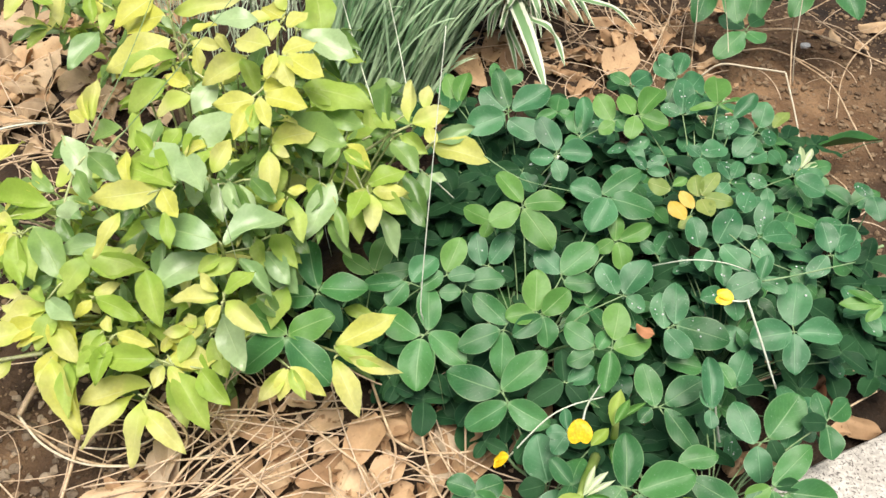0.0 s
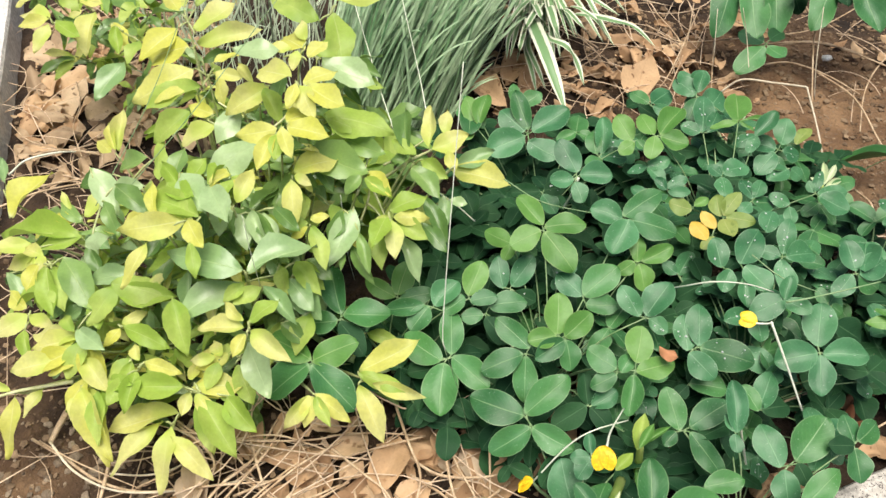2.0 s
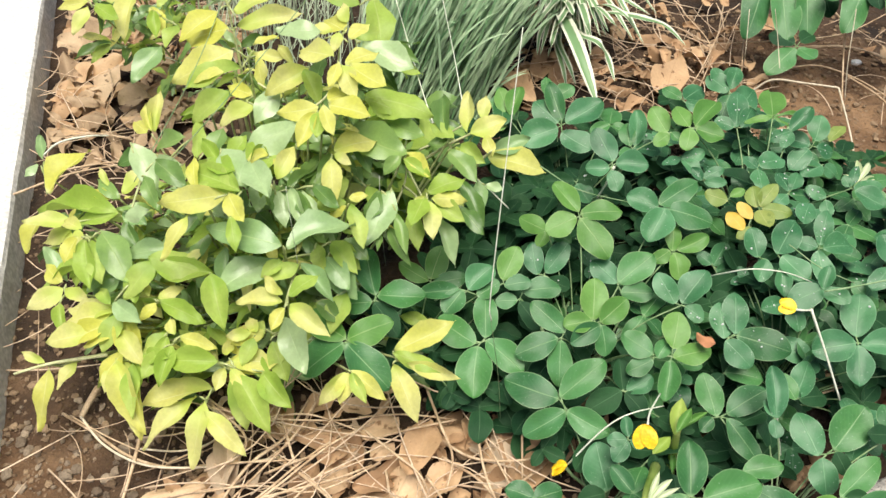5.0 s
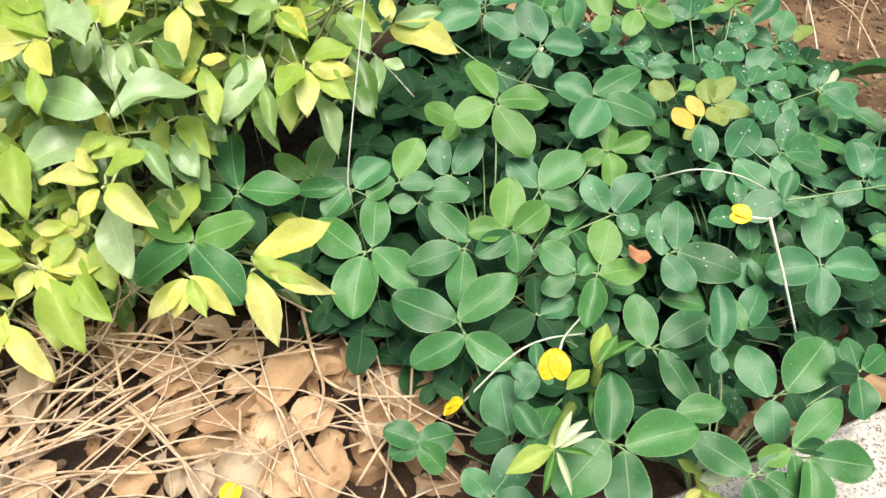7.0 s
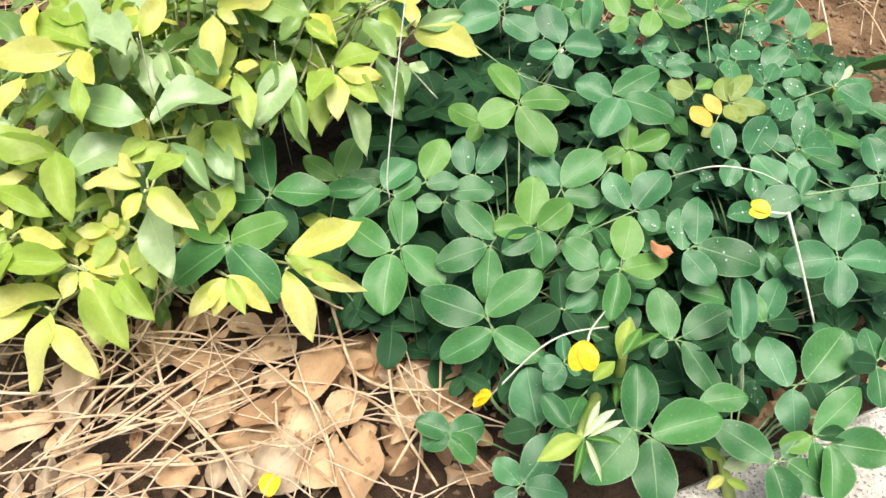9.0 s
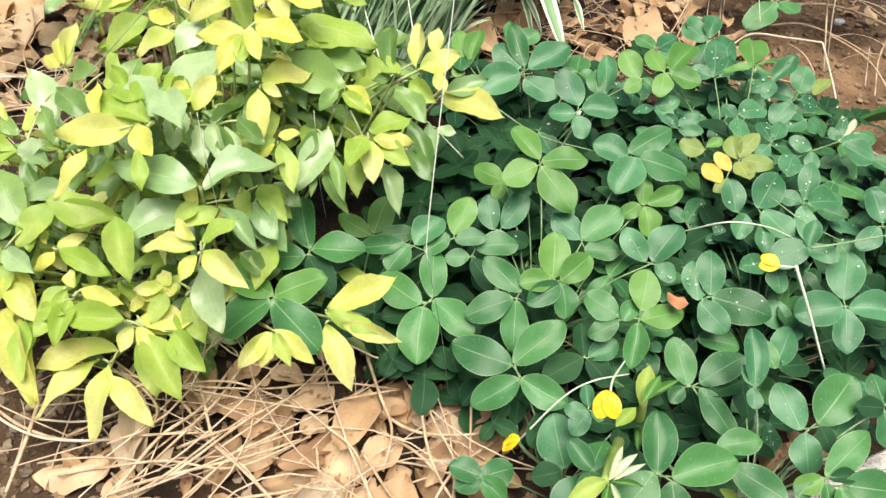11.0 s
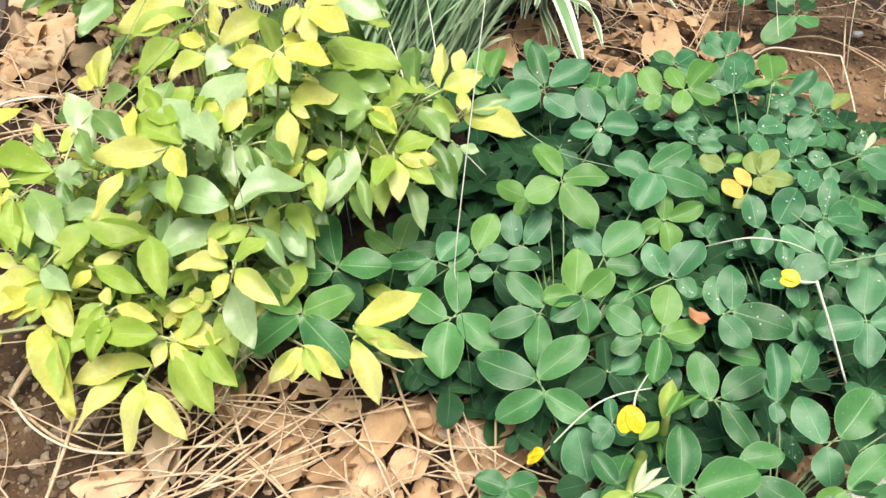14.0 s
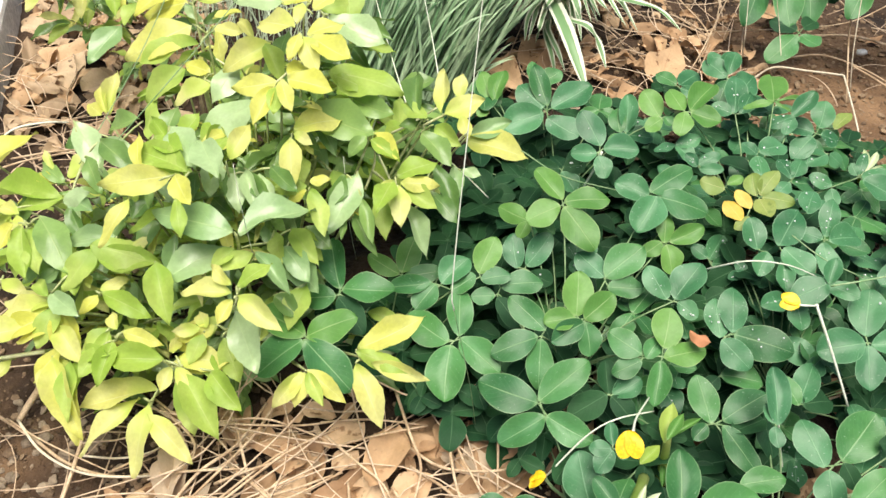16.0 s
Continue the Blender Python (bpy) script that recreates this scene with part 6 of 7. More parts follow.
def petal_mesh(name, points, depth, seed):
    """A soft petal lobe: a cupped, rounded sheet."""
    verts, faces, uvs = [], [], []
    n, m = 12, 6
    for i in range(n + 1):
        v = 0.5 - 0.5 * math.cos(math.pi * i / n)
        half = points * max(math.sin(math.pi * v ** 1.15), 0.0) ** 0.55 + 0.012
        for j in range(m + 1):
            s = 2 * j / m - 1
            verts.append((half * s, v, depth * (half * s) ** 2 - 0.25 * v * v + 0.03 * math.sin(7 * v + seed + 3 * s)))
            uvs.append((j / m, v))
    for i in range(n):
        for j in range(m):
            k = i * (m + 1) + j
            faces.append((k, k + 1, k + m + 2, k + m + 1))
    return mesh_of(name, verts, faces, PETAL, uvs)


def pea_flower(at, az, el, roll, cm):
    """A yellow pea flower: a standard of two lobes, and a keel."""
    fl = new("peanut_flower")
    fl.location = at
    tagged(fl, "small bright yellow pea flower on a thin stalk", "flower", "yellow flowers")
    for dz, wide, size, name in ((-17, 0.34, 1.0, "standard_lobe"), (17, 0.34, 1.0, "standard_lobe"), (0, 0.16, 0.6, "keel")):
        ob = new(name, petal_mesh(name, wide, 0.5, dz))
        s = cm / 100 * size
        ob.matrix_basis = blade_pose((0, 0, 0), az, el, roll) @ pose(0, 0, 0, 0, 0, dz) @ pose(0, 0, 0.0006 if name == "keel" else 0.0) @ Matrix.Diagonal((s, s, s, 1))
        ob.parent = fl
    return fl


pea_flower((0.3045, 0.4215, 0.124), 80, 10, -20, 1.1)
pea_flower((0.2035, 0.3215, 0.134), 186, -20, 0, 1.35)
pea_flower((0.1698, 0.34, 0.045), 100, -20, 20, 1.2)
petal = set_blade("fallen_petal", [petal_mesh("fallen_petal", 0.4, 0.4, 2)], blade_pose((0.0594, 0.278, 0.022), 10, 10, 0), 0.014, 0.014)
tagged(petal, "fallen yellow petal lying on the dry litter", "petal")


def sprig(points, leaves, label):
    """A fleshy young shoot with folded leaves."""
    path = smooth_path(points, 6)
    o = Vector(points[0])
    sp = new("young_sprig")
    sp.location = o
    tagged(sp, label, "shoot", "young sprigs")
    v, f = tube(path, [0.0034 - 0.0014 * i / len(path) for i in range(len(path))], 8)
    st = new("stem", mesh_of("stem", [q - o for q in v], f, GOLD["m"]))
    st.parent = sp
    for base, az, el, roll, cm, ratio, mat in leaves:
        me = blade_mesh("leaf", lance, mat, 0.4, 0.15, 0.2, int(az) + 400)
        ob = new("leaf", me)
        ob.matrix_basis = blade_pose(Vector(base) - o, az, el, roll) @ Matrix.Diagonal((cm / 100 * ratio, cm / 100, cm / 100, 1))
        ob.parent = sp
    return sp

sprig(((0.2254, 0.3423, 0.0500), (0.2191, 0.3244, 0.0700), (0.2119, 0.3058, 0.0900), (0.2077, 0.2919, 0.1000)),
      (((0.2087, 0.2923, 0.1000), 121, -10, -9, 2.3, 0.45, GOLD["m"]),
       ((0.2092, 0.2924, 0.1000), -45, 12, 6, 2.1, 0.20, BRACT),
       ((0.2116, 0.2927, 0.1000), -59, 11, 9, 1.9, 0.17, BRACT),
       ((0.2104, 0.2912, 0.1000), -156, -10, 9, 1.9, 0.17, BRACT),
       ((0.2104, 0.2912, 0.1000), -154, -10, 9, 1.3, 0.30, PEA["l"]),
       ((0.2096, 0.2930, 0.1000), -22, 16, 4, 1.9, 0.20, BRACT),
       ((0.2108, 0.2922, 0.1000), -95, 6, 10, 1.6, 0.20, PEA["l"]),
       ((0.2098, 0.2914, 0.0990), 168, -10, 0, 1.9, 0.24, PEA["l"]),
       ((0.2181, 0.3343, 0.0800), -44, 14, 7, 1.6, 0.50, GOLD["m"])),
      "yellow-green fleshy young shoot with folded narrow leaves")
sprig(((0.2403, 0.3536, 0.0200), (0.2374, 0.3541, 0.0500), (0.2341, 0.3526, 0.0800)),
      (((0.2318, 0.3490, 0.0800), -13, 17, -2, 2.5, 0.40, GOLD["m"]),
       ((0.2324, 0.3477, 0.0850), -31, 17, 3, 1.9, 0.35, PEA["l"]),
       ((0.2368, 0.3540, 0.0500), 179, -15, 5, 1.4, 0.30, PEA["l"]),
       ((0.2347, 0.3527, 0.0800), -56, 14, 10, 2.3, 0.20, PEA["l"])),
      "yellow-green folded young leaves on a short stem")
sprig(((0.2981, 0.3038, 0.0300), (0.2920, 0.3086, 0.0450), (0.2865, 0.3153, 0.0550)),
      (((0.2875, 0.3081, 0.0550), -79, 11, 10, 1.5, 0.60, BRACT),
       ((0.2856, 0.3100, 0.0580), 54, 0, -16, 1.1, 0.55, GOLD["m"]),
       ((0.2893, 0.3053, 0.0500), 126, -15, -4, 1.1, 0.50, GOLD["y"]),
       ((0.2856, 0.3124, 0.0580), -48, 15, 3, 1.3, 0.55, BRACT),
       ((0.2904, 0.3034, 0.0500), -108, 5, 14, 1.1, 0.50, GOLD["m"])),
      "pale yellow-green young shoot growing beside the kerb")
sprig(((0.4254, 0.6596, 0.0200), (0.4120, 0.6330, 0.0450), (0.4036, 0.6157, 0.0620)),
      (((0.4028, 0.6156, 0.0620), -12, 19, 4, 2.6, 0.23, BRACT),
       ((0.4057, 0.6180, 0.0620), -32, 17, 10, 2.5, 0.23, BRACT),
       ((0.4028, 0.6156, 0.0620), 40, 15, -12, 1.2, 0.47, BRACT),
       ((0.4066, 0.6163, 0.0620), -64, 9, 18, 1.7, 0.36, BRACT)),
      "pale grey-green young shoot with narrow leaves at the bed's open soil")
dead_leaf((0.105, 0.321, 0.021), 171, -1, 1, 4.1, 0.66, "t")
dead_leaf((0.074, 0.377, 0.022), 174, -4, 1, 4.8, 0.56, "t")
dead_leaf((0.068, 0.345, 0.016), 153, -9, 0, 4.1, 0.77, "t")
dead_leaf((0.068, 0.311, 0.019), 140, -9, -7, 3.6, 0.91, "w")
dead_leaf((0.101, 0.346, 0.017), 137, 1, 0, 3.7, 0.59, "t")
dead_leaf((0.079, 0.379, 0.013), -109, 10, 2, 4.0, 0.47, "t")
dead_leaf((0.121, 0.391, 0.014), -174, -4, 10, 3.9, 0.58, "o")
dead_leaf((0.120, 0.398, 0.010), -79, 10, 4, 2.7, 0.69, "o")
dead_leaf((0.133, 0.365, 0.010), -49, 8, 13, 2.5, 0.64, "o")
dead_leaf((0.068, 0.293, 0.016), -44, 12, -7, 3.2, 0.75, "t")
dead_leaf((-0.000, 0.338, 0.019), -57, 8, 6, 2.2, 0.91, "o")
dead_leaf((0.020, 0.338, 0.018), 149, 7, -2, 2.6, 0.80, "t")
dead_leaf((0.028, 0.321, 0.018), -78, 0, 8, 2.8, 0.54, "o")
dead_leaf((-0.021, 0.353, 0.019), -80, 3, 10, 5.7, 0.34, "o")
dead_leaf((-0.070, 0.356, 0.023), -160, -6, -5, 4.9, 0.38, "w")
dead_leaf((-0.037, 0.292, 0.014), 136, 3, -6, 2.8, 0.91, "t")
dead_leaf((-0.058, 0.310, 0.012), 127, -12, -6, 2.3, 0.72, "t")
dead_leaf((-0.008, 0.287, 0.016), -90, 16, 14, 3.4, 0.58, "t")
dead_leaf((0.029, 0.281, 0.017), 7, 12, 10, 2.1, 0.62, "w")
dead_leaf((0.039, 0.304, 0.018), -172, -10, 6, 2.5, 0.58, "w")
dead_leaf((0.006, 0.385, 0.015), -88, -12, 8, 2.4, 0.61, "t")
dead_leaf((-0.021, 0.378, 0.010), -48, 1, 5, 2.6, 0.62, "o")
dead_leaf((0.036, 0.345, 0.016), -39, 6, 5, 2.0, 0.82, "t")
dead_leaf((0.050, 0.380, 0.016), 143, -1, -3, 3.2, 0.62, "t")
dead_leaf((0.126, 0.356, 0.011), 133, -14, 4, 2.1, 0.71, "t")
dead_leaf((0.108, 0.330, 0.010), 124, -3, -3, 2.1, 0.71, "o")
dead_leaf((0.132, 0.333, 0.011), -126, -10, -6, 2.7, 0.62, "o")
dead_leaf((0.096, 0.301, 0.014), 128, 6, 9, 2.6, 0.74, "t")
dead_leaf((-0.418, 0.820, 0.021), -100, -6, 10, 4.4, 0.79, "g")
dead_leaf((-0.329, 0.794, 0.024), 113, 3, -9, 5.2, 0.68, "t")
dead_leaf((-0.403, 0.802, 0.020), -153, -6, 1, 5.3, 0.47, "g")
dead_leaf((-0.368, 0.851, 0.021), 150, 7, -14, 3.9, 0.79, "g")
dead_leaf((-0.319, 0.814, 0.022), 165, 0, -5, 3.5, 0.75, "t")
dead_leaf((-0.355, 0.774, 0.022), 93, -17, -4, 3.0, 0.89, "t")
dead_leaf((-0.330, 0.782, 0.018), 153, 6, 7, 3.8, 0.91, "g")
dead_leaf((-0.313, 0.750, 0.020), 115, 4, 0, 6.2, 0.46, "g")
dead_leaf((-0.365, 0.723, 0.019), -73, -16, 6, 4.6, 0.78, "g")
dead_leaf((-0.297, 0.708, 0.022), -36, -5, 5, 4.0, 0.91, "g")
dead_leaf((-0.295, 0.685, 0.022), 76, 0, -5, 5.5, 0.49, "g")
dead_leaf((-0.364, 0.727, 0.020), 174, -4, 1, 3.8, 0.66, "o")
dead_leaf((-0.371, 0.750, 0.021), 170, 1, -1, 3.8, 0.65, "o")
dead_leaf((-0.297, 0.748, 0.013), -91, 10, 4, 4.1, 0.65, "o")
dead_leaf((-0.264, 0.702, 0.010), -59, 3, 13, 3.8, 0.79, "g")
dead_leaf((-0.287, 0.784, 0.014), -122, -9, 0, 4.0, 0.57, "o")
dead_leaf((-0.361, 0.671, 0.012), -82, 4, 6, 3.2, 0.89, "g")
dead_leaf((0.269, 0.791, 0.013), -4, 3, 6, 5.6, 0.74, "o", 3)
dead_leaf((0.424, 0.476, 0.015), -75, -8, 1, 3.2, 0.65, "o")
dead_leaf((0.429, 0.434, 0.012), -50, 2, -4, 3.6, 0.50, "o")
dead_leaf((0.390, 0.432, 0.015), -53, -5, 13, 3.1, 0.44, "o")
dead_leaf((0.436, 0.399, 0.013), 69, 9, -5, 2.8, 0.72, "o")
dead_leaf((0.443, 0.460, 0.013), -53, 2, 9, 4.0, 0.46, "t")
dead_leaf((0.352, 0.443, 0.009), -71, 8, 6, 3.3, 0.61, "o")
dead_leaf((0.322, 0.356, 0.013), -39, 2, 9, 3.0, 0.49, "o")
dead_leaf((-0.064, 0.342, 0.021), 178, -7, 0, 3.5, 0.57, "w")
dead_leaf((-0.074, 0.313, 0.013), 100, -4, 3, 4.7, 0.51, "t")
dead_leaf((0.258, 0.406, 0.102), 56, -4, -4, 1.4, 0.65, "r")
dead_leaf((0.337, 0.365, 0.010), 38, 11, -14, 1.5, 0.60, "o")
dead_leaf((0.392, 0.389, 0.020), -71, -4, -4, 2.4, 0.50, "o")
dead_leaf((0.404, 0.458, 0.020), 114, -5, -1, 2.1, 0.50, "o")
dead_leaf((0.241, 0.904, 0.012), -71, 5, 2, 4.8, 0.40, "o")
dead_leaf((0.254, 0.891, 0.010), -120, -7, 15, 4.4, 0.40, "o")
dead_leaf((0.094, 0.798, 0.020), -141, 11, 17, 5.2, 0.60, "o")
dead_leaf((0.130, 0.812, 0.012), -18, -6, 11, 6.0, 0.50, "o")
dead_leaf((0.143, 0.796, 0.010), -40, 8, 29, 4.5, 0.60, "o")
dead_leaf((0.590, 0.936, 0.010), 91, -4, -5, 3.6, 0.50, "t")
dead_leaf((0.513, 0.910, 0.014), -161, -5, 11, 2.5, 0.50, "t")
dead_leaf((0.209, 0.876, 0.010), 140, -12, -12, 2.8, 0.50, "o")
dead_leaf((0.214, 0.784, 0.010), -109, -2, 1, 3.1, 0.50, "o")
dead_leaf((0.220, 0.744, 0.012), -34, 5, 1, 4.2, 0.50, "o")
dead_leaf((0.203, 0.812, 0.010), -93, -5, 11, 3.7, 0.40, "o")
dead_leaf((0.381, 0.950, 0.010), -107, -6, 21, 5.5, 0.40, "o")
dead_leaf((0.183, 0.884, 0.010), 61, 3, -9, 5.3, 0.50, "o")
stalk("grass_stalk", 0.48, "w", (0.0541, 0.5722, 0.1300), (0.0381, 0.6047, 0.1500), (0.0121, 0.6666, 0.1800), (-0.0154, 0.7368, 0.2000))
stalk("grass_stalk", 0.45, "w", (0.0729, 0.6111, 0.1200), (0.0630, 0.6438, 0.1400), (0.0492, 0.6785, 0.1750), (0.0298, 0.7412, 0.2000))
stalk("grass_stalk", 0.34, "g", (-0.1572, 0.4860, 0.1300), (-0.1223, 0.5417, 0.1800), (-0.1022, 0.5886, 0.2200), (-0.0910, 0.6295, 0.2500))
stalk("grass_stalk", 0.34, "g", (-0.1270, 0.4792, 0.1500), (-0.0728, 0.5132, 0.2000), (-0.0278, 0.5765, 0.2400), (-0.0029, 0.6180, 0.2600))
stalk("grass_stalk", 0.25, "w", (-0.0210, 0.4288, 0.1200), (-0.0144, 0.4176, 0.1700), (-0.0134, 0.4195, 0.2000))
stalk("grass_stalk", 0.25, "w", (0.0190, 0.5116, 0.0300), (0.0239, 0.4912, 0.0900), (0.0266, 0.4901, 0.1500))
stalk("grass_stalk", 0.5, "w", (0.1170, 0.5377, 0.0800), (0.1011, 0.5366, 0.1000), (0.0863, 0.5216, 0.1300))
stalk("grass_stalk", 0.45, "g", (0.1384, 0.5454, 0.1200), (0.1684, 0.5330, 0.1100), (0.2085, 0.5334, 0.1000))
stalk("creeping_stem", 0.5, "w", (0.2517, 0.4927, 0.0600), (0.2660, 0.4591, 0.1100), (0.2809, 0.4516, 0.1250), (0.3042, 0.4554, 0.1200), (0.3268, 0.4624, 0.1050))
stalk("grass_stalk", 0.6, "g", (0.3289, 0.4459, 0.1150), (0.3485, 0.4485, 0.1200), (0.3915, 0.4641, 0.1200))
stalk("grass_stalk", 0.4, "g", (0.3133, 0.4866, 0.1150), (0.3295, 0.4677, 0.1150), (0.3579, 0.4692, 0.1000))
stalk("bare_stem", 0.8, "w", (0.3114, 0.4190, 0.1280), (0.3244, 0.4045, 0.1050), (0.3403, 0.3891, 0.0750))
stalk("flower_stalk", 0.6, "w", (0.3011, 0.4156, 0.1300), (0.3068, 0.4157, 0.1300), (0.3129, 0.4190, 0.1270))
stalk("flower_stalk", 0.55, "w", (0.1698, 0.3400, 0.0450), (0.1894, 0.3510, 0.0750), (0.2049, 0.3579, 0.0850), (0.2292, 0.3755, 0.0700))
stalk("flower_stalk", 0.6, "w", (0.2069, 0.3262, 0.1250), (0.2119, 0.3448, 0.1100), (0.2252, 0.3782, 0.0800))
stalk("bare_stem", 0.9, "w", (0.1946, 0.5529, 0.1180), (0.1908, 0.5508, 0.1030), (0.1856, 0.5519, 0.0850))
stalk("bare_stem", 0.8, "w", (0.3167, 0.3742, 0.0200), (0.3072, 0.3816, 0.0500), (0.2978, 0.3861, 0.0850))
stalk("dry_twig", 0.8, "t", (0.3403, 0.9491, 0.0300), (0.3262, 0.8795, 0.0150), (0.2971, 0.7916, 0.0100))
stalk("dry_twig", 1.0, "t", (0.4715, 0.9662, 0.0200), (0.4486, 0.8653, 0.0600), (0.4513, 0.8542, 0.0400), (0.4483, 0.7934, 0.0050))
stalk("dry_twig", 1.2, "t", (0.4051, 0.8970, 0.0120), (0.4673, 0.9018, 0.0150), (0.5014, 0.8875, 0.0150), (0.5655, 0.8466, 0.0100))
stalk("dry_twig", 1.0, "t", (0.4605, 0.8570, 0.0100), (0.4889, 0.8033, 0.0150), (0.4968, 0.7408, 0.0150), (0.5059, 0.6938, 0.0100))
stalk("dry_twig", 0.9, "t", (0.5893, 0.9345, 0.0100), (0.5369, 0.8747, 0.0100), (0.5063, 0.8212, 0.0100), (0.4887, 0.7607, 0.0050))
stalk("dry_twig", 0.9, "t", (0.3664, 0.9516, 0.0300), (0.3555, 0.8748, 0.0200), (0.3466, 0.8059, 0.0100))
stalk("dry_twig", 1.0, "t", (0.3942, 0.8698, 0.0150), (0.3607, 0.8144, 0.0120), (0.3546, 0.8087, 0.0100))
stalk("dry_twig", 0.9, "t", (0.4551, 0.6590, 0.0200), (0.4591, 0.6273, 0.0300), (0.4581, 0.6117, 0.0100))
stalk("dry_twig", 0.9, "t", (0.4364, 0.6425, 0.0200), (0.4519, 0.6224, 0.0200), (0.4935, 0.6320, 0.0200))
stalk("dry_twig", 1.2, "t", (-0.2007, 0.3588, 0.0080), (-0.1692, 0.3457, 0.0080), (-0.1369, 0.3301, 0.0100), (-0.1013, 0.3239, 0.0120), (-0.0637, 0.3316, 0.0120))
stalk("dry_twig", 2.6, "t", (-0.1837, 0.3836, 0.0080), (-0.1846, 0.3697, 0.0090), (-0.1856, 0.3569, 0.0080))
stalk("dry_twig", 1.4, "t", (-0.1344, 0.3513, 0.0120), (-0.1296, 0.3192, 0.0120), (-0.1284, 0.2888, 0.0080))
stalk("dry_twig", 1.0, "t", (-0.3173, 0.6051, 0.0200), (-0.2807, 0.6131, 0.0250), (-0.2329, 0.6199, 0.0300))
stalk("dry_twig", 1.3, "t", (-0.3386, 0.6573, 0.0150), (-0.3048, 0.6631, 0.0200), (-0.2695, 0.6674, 0.0120))
stalk("dry_twig", 1.1, "t", (-0.3366, 0.5584, 0.0300), (-0.2968, 0.5911, 0.0300), (-0.2463, 0.5992, 0.0400))
stalk("white_stalk", 0.99, "t", (-0.0628, 0.2890, 0.0212), (-0.0354, 0.2989, 0.0285), (0.0153, 0.3202, 0.0278), (0.0386, 0.3382, 0.0189))
stalk("white_stalk", 0.94, "t", (-0.0589, 0.2790, 0.0191), (-0.0235, 0.3062, 0.0296), (0.0081, 0.3437, 0.0297), (0.0356, 0.3723, 0.0191))
stalk("white_stalk", 0.83, "t", (-0.0324, 0.2722, 0.0209), (-0.0069, 0.3017, 0.0304), (0.0158, 0.3428, 0.0209))
stalk("white_stalk", 0.86, "t", (-0.0802, 0.3242, 0.0189), (-0.0406, 0.3263, 0.0294), (-0.0070, 0.3363, 0.0209))
stalk("white_stalk", 0.82, "t", (-0.0957, 0.3793, 0.0195), (-0.0662, 0.3628, 0.0268), (-0.0291, 0.3603, 0.0298), (0.0098, 0.3657, 0.0268), (0.0290, 0.3738, 0.0213))
stalk("white_stalk", 0.77, "t", (-0.0672, 0.3548, 0.0185), (-0.0395, 0.3616, 0.0284), (-0.0115, 0.3655, 0.0311), (0.0146, 0.3615, 0.0285), (0.0326, 0.3602, 0.0198))
stalk("white_stalk", 1.13, "t", (-0.0588, 0.2932, 0.0213), (-0.0433, 0.3241, 0.0278), (-0.0241, 0.3466, 0.0294), (-0.0168, 0.3833, 0.0210))
stalk("white_stalk", 1.00, "t", (-0.0193, 0.2742, 0.0201), (0.0056, 0.2892, 0.0280), (0.0368, 0.2991, 0.0282), (0.0473, 0.3078, 0.0192))
stalk("white_stalk", 0.73, "t", (-0.0557, 0.2731, 0.0203), (-0.0284, 0.2819, 0.0280), (0.0041, 0.2868, 0.0296), (0.0200, 0.2999, 0.0186))
stalk("white_stalk", 1.11, "t", (-0.0291, 0.3370, 0.0206), (0.0025, 0.3158, 0.0299), (0.0290, 0.2974, 0.0298), (0.0489, 0.2829, 0.0212))
stalk("white_stalk", 0.96, "t", (-0.0338, 0.3237, 0.0185), (-0.0086, 0.3305, 0.0307), (0.0191, 0.3515, 0.0190))
stalk("white_stalk", 0.83, "t", (-0.0568, 0.3664, 0.0205), (-0.0326, 0.3450, 0.0301), (-0.0236, 0.3382, 0.0197))
stalk("white_stalk", 1.12, "t", (-0.0478, 0.3855, 0.0203), (-0.0299, 0.3612, 0.0282), (-0.0154, 0.3346, 0.0279), (-0.0093, 0.3256, 0.0211))
stalk("white_stalk", 0.91, "t", (0.0247, 0.3659, 0.0208), (0.0540, 0.3437, 0.0282), (0.0764, 0.3266, 0.0278), (0.0929, 0.2888, 0.0201))
stalk("white_stalk", 1.07, "t", (0.0681, 0.4027, 0.0190), (0.0828, 0.3683, 0.0295), (0.0939, 0.3446, 0.0299), (0.0917, 0.3223, 0.0209))
stalk("white_stalk", 1.07, "t", (0.1011, 0.4077, 0.0185), (0.1087, 0.3648, 0.0290), (0.1214, 0.3250, 0.0297), (0.1461, 0.2961, 0.0186))
stalk("white_stalk", 0.82, "t", (0.1095, 0.4083, 0.0193), (0.1133, 0.3656, 0.0287), (0.1281, 0.3397, 0.0284), (0.1354, 0.3317, 0.0199))
stalk("white_stalk", 1.05, "t", (0.0774, 0.3670, 0.0185), (0.1054, 0.3476, 0.0273), (0.1361, 0.3481, 0.0275), (0.1569, 0.3592, 0.0189))
stalk("white_stalk", 0.73, "t", (0.0228, 0.3729, 0.0214), (0.0564, 0.3731, 0.0311), (0.0926, 0.3803, 0.0188))
stalk("white_stalk", 0.93, "t", (0.0412, 0.3085, 0.0194), (0.0645, 0.3036, 0.0294), (0.0786, 0.3132, 0.0196))
stalk("white_stalk", 0.99, "t", (0.0861, 0.3490, 0.0203), (0.1148, 0.3291, 0.0296), (0.1355, 0.3097, 0.0191))
stalk("white_stalk", 0.85, "t", (0.0333, 0.3571, 0.0189), (0.0649, 0.3636, 0.0302), (0.0930, 0.3792, 0.0206))
stalk("white_stalk", 0.87, "t", (0.0489, 0.3345, 0.0187), (0.0605, 0.3079, 0.0290), (0.0928, 0.2890, 0.0196))
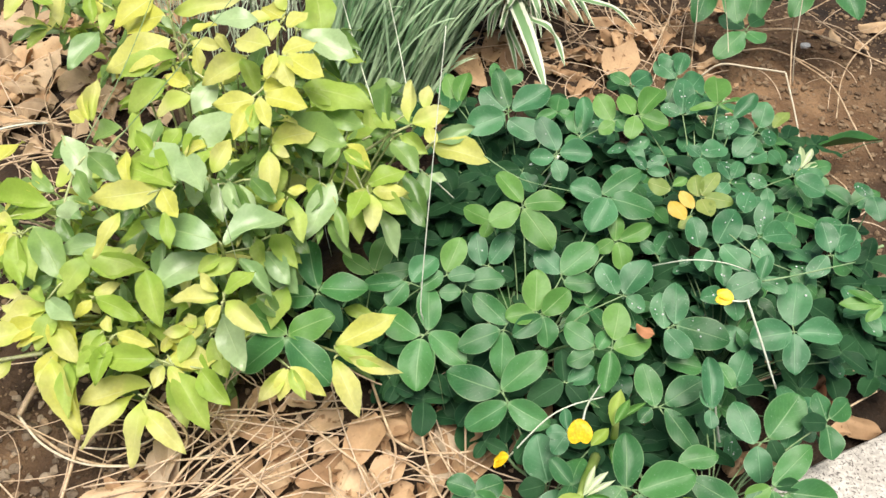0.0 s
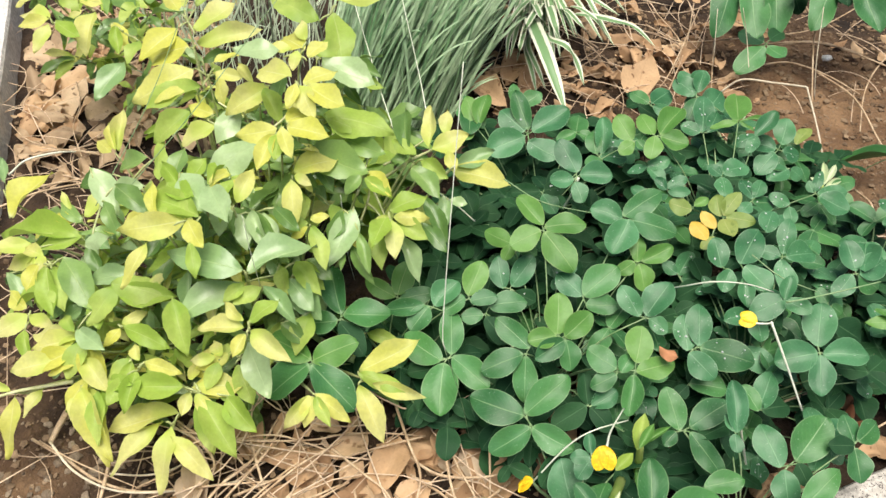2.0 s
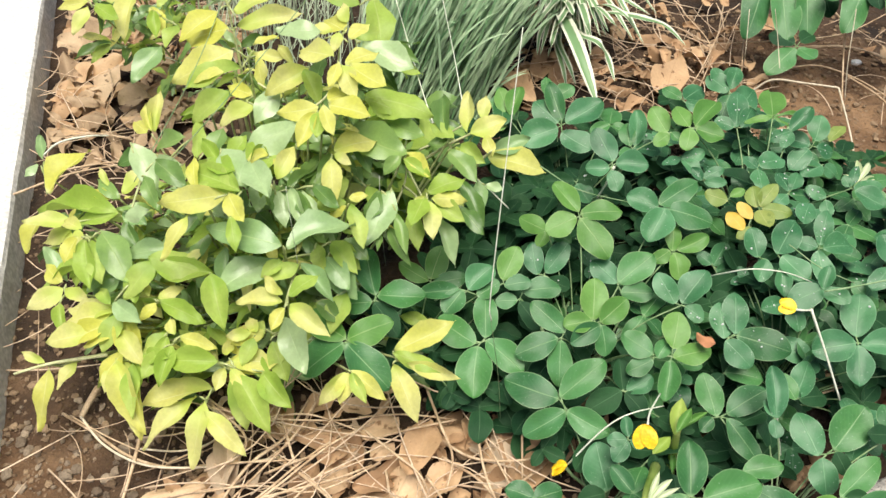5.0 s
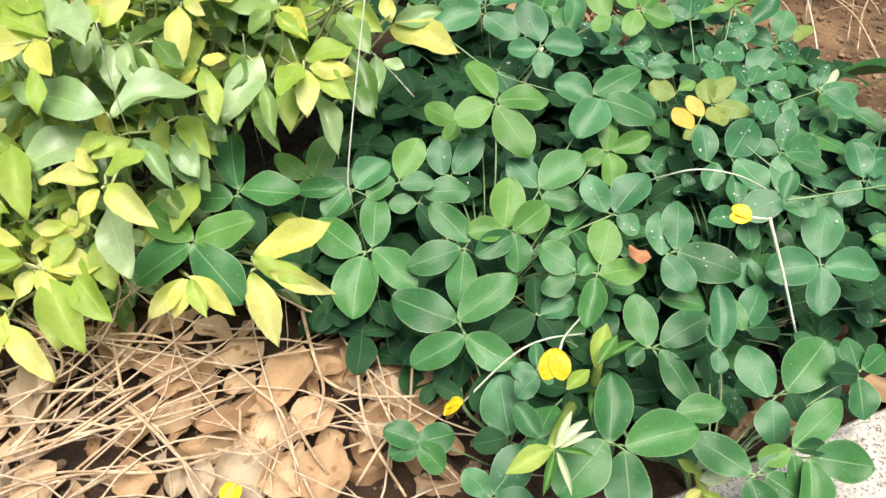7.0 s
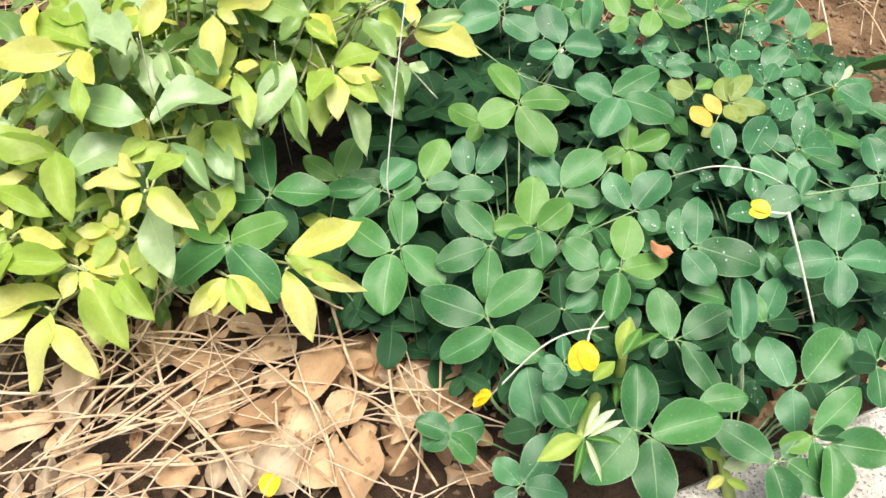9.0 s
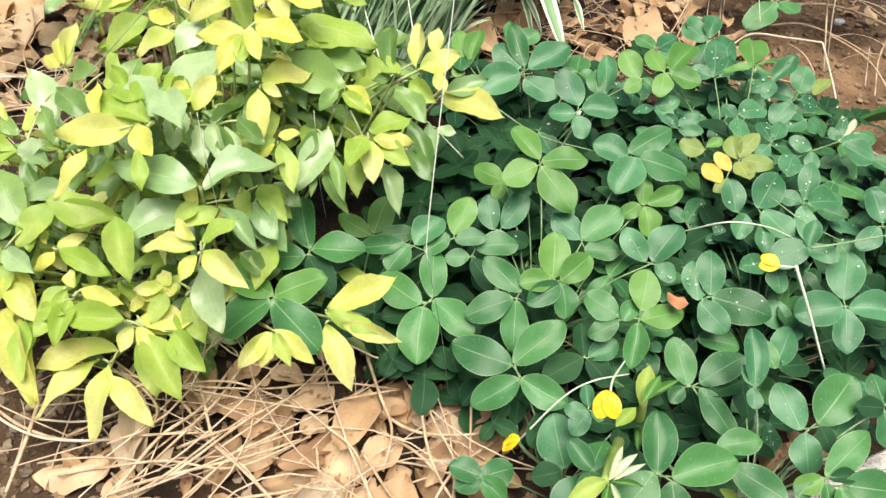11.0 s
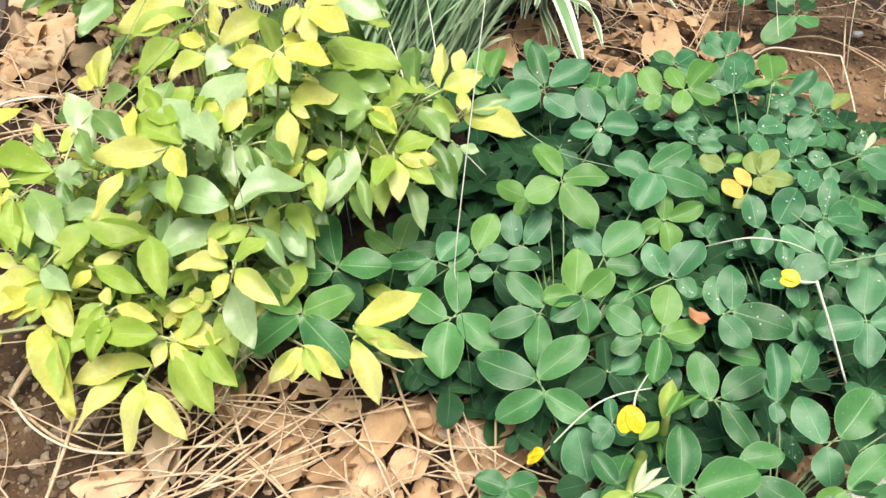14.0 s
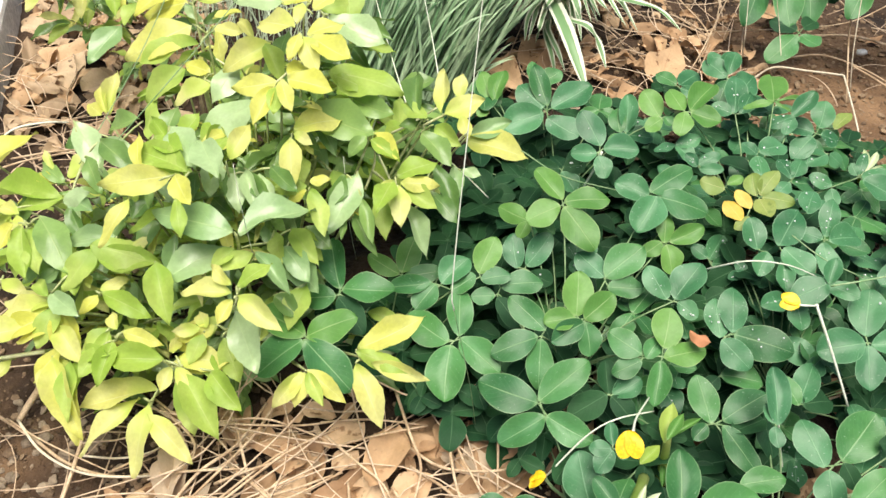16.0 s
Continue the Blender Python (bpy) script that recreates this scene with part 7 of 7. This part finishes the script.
stalk("white_stalk", 0.97, "t", (0.0771, 0.3337, 0.0208), (0.0951, 0.3090, 0.0296), (0.1047, 0.3019, 0.0209))
stalk("white_stalk", 0.98, "t", (0.1331, 0.4092, 0.0198), (0.1387, 0.3759, 0.0296), (0.1420, 0.3393, 0.0200))
stalk("white_stalk", 1.02, "t", (0.1547, 0.3496, 0.0198), (0.1335, 0.3229, 0.0306), (0.1198, 0.2982, 0.0199))
stalk("white_stalk", 0.81, "t", (-0.0763, 0.3041, 0.0201), (-0.0339, 0.3098, 0.0292), (0.0064, 0.3112, 0.0274), (0.0444, 0.3402, 0.0198))
stalk("white_stalk", 0.89, "t", (-0.0659, 0.2832, 0.0211), (-0.0362, 0.2950, 0.0300), (-0.0067, 0.3321, 0.0283), (0.0116, 0.3565, 0.0212))
stalk("white_stalk", 1.06, "t", (-0.0412, 0.2782, 0.0193), (-0.0120, 0.2838, 0.0286), (0.0251, 0.2904, 0.0275), (0.0526, 0.3108, 0.0209))
stalk("white_stalk", 1.00, "t", (-0.0890, 0.3731, 0.0212), (-0.0498, 0.3422, 0.0309), (-0.0589, 0.3193, 0.0205))
stalk("white_stalk", 1.03, "t", (-0.0095, 0.3910, 0.0202), (-0.0155, 0.3562, 0.0275), (-0.0312, 0.3251, 0.0289), (-0.0519, 0.3017, 0.0185))
stalk("white_stalk", 1.10, "w", (-0.3431, 0.6249, 0.0189), (-0.3260, 0.6358, 0.0295), (-0.3031, 0.6507, 0.0273), (-0.2909, 0.6630, 0.0188))
stalk("dry_twig", 0.70, "t", (-0.3747, 0.6964, 0.0228), (-0.3380, 0.6646, 0.0303), (-0.3052, 0.6563, 0.0282), (-0.2840, 0.6600, 0.0226))
stalk("dry_twig", 0.70, "t", (-0.3357, 0.7715, 0.0210), (-0.3107, 0.7269, 0.0258), (-0.3008, 0.6876, 0.0280), (-0.2805, 0.6540, 0.0205))
stalk("dry_twig", 0.80, "t", (0.4163, 0.4397, 0.0210), (0.4272, 0.4424, 0.0314), (0.4568, 0.4604, 0.0202))
stalk("dry_twig", 0.80, "t", (0.4065, 0.4090, 0.0209), (0.4219, 0.4166, 0.0286), (0.4504, 0.4376, 0.0208))
stalk("dry_twig", 0.90, "t", (0.3365, 0.4255, 0.0120), (0.3778, 0.4412, 0.0206), (0.4183, 0.4588, 0.0108))
stalk("dry_twig", 1.00, "c", (0.3493, 0.7838, 0.0300), (0.3664, 0.7852, 0.0450), (0.3942, 0.7753, 0.0500), (0.4176, 0.7642, 0.0550), (0.4217, 0.7614, 0.0560), (0.4222, 0.7550, 0.0550), (0.4251, 0.7109, 0.0450), (0.4296, 0.6832, 0.0300))
stalk("dry_twig", 1.00, "t", (0.4271, 0.8963, 0.0120), (0.4611, 0.8991, 0.0160), (0.4938, 0.8918, 0.0160), (0.5192, 0.8848, 0.0120))
stalk("dry_twig", 0.90, "t", (0.4057, 0.8646, 0.0080), (0.4386, 0.8653, 0.0120), (0.4732, 0.8435, 0.0120), (0.4999, 0.8152, 0.0100))
stalk("dry_twig", 0.80, "t", (0.3832, 0.9330, 0.0200), (0.4266, 0.9077, 0.0200), (0.4775, 0.9258, 0.0180), (0.5326, 0.9722, 0.0180))
stalk("dry_twig", 0.70, "t", (0.2965, 0.9502, 0.0200), (0.3210, 0.8826, 0.0200), (0.3062, 0.8258, 0.0200))
stalk("dry_twig", 0.70, "t", (0.3470, 0.9439, 0.0300), (0.3031, 0.8219, 0.0250), (0.2836, 0.7932, 0.0150))
stalk("dry_twig", 0.70, "t", (0.2867, 0.9275, 0.0150), (0.3186, 0.8879, 0.0200), (0.3720, 0.8938, 0.0200), (0.4109, 0.9097, 0.0150))
stalk("grass_stalk", 0.50, "c", (0.4456, 0.7903, 0.0200), (0.4375, 0.8006, 0.0600), (0.4385, 0.8328, 0.1000))
stalk("grass_stalk", 0.40, "c", (0.3485, 0.8306, 0.0200), (0.3395, 0.8092, 0.0600), (0.3399, 0.8402, 0.0900))
stalk("grass_stalk", 0.40, "c", (0.3744, 0.7995, 0.0500), (0.3752, 0.8333, 0.0600), (0.3655, 0.8430, 0.0900))
stalk("white_stalk", 0.90, "c", (-0.1836, 0.3556, 0.0120), (-0.1546, 0.3335, 0.0160), (-0.1212, 0.3213, 0.0180), (-0.0868, 0.3214, 0.0200), (-0.0494, 0.3298, 0.0200), (-0.0223, 0.3374, 0.0200))
stalk("white_stalk", 0.60, "t", (-0.1933, 0.3570, 0.0100), (-0.1539, 0.3398, 0.0160), (-0.1048, 0.3265, 0.0120))
stalk("white_stalk", 0.70, "c", (-0.1288, 0.3345, 0.0140), (-0.1002, 0.3338, 0.0180), (-0.0796, 0.3404, 0.0200), (-0.0652, 0.3542, 0.0220), (-0.0308, 0.3668, 0.0240))
stalk("white_stalk", 1.00, "c", (-0.0943, 0.3725, 0.0200), (-0.0791, 0.3652, 0.0220), (-0.0667, 0.3619, 0.0200))
stalk("white_stalk", 0.70, "t", (-0.1077, 0.3272, 0.0100), (-0.0767, 0.3428, 0.0200), (-0.0659, 0.3650, 0.0200))
stalk("grass_stalk", 0.20, "g", (0.1240, 0.3900, 0.0000), (0.1215, 0.3620, 0.1000), (0.1165, 0.3330, 0.2000))
stalk("grass_stalk", 0.30, "w", (0.1165, 0.3330, 0.2000), (0.1155, 0.3370, 0.2150), (0.1187, 0.3667, 0.2765), (0.1219, 0.3963, 0.3300))
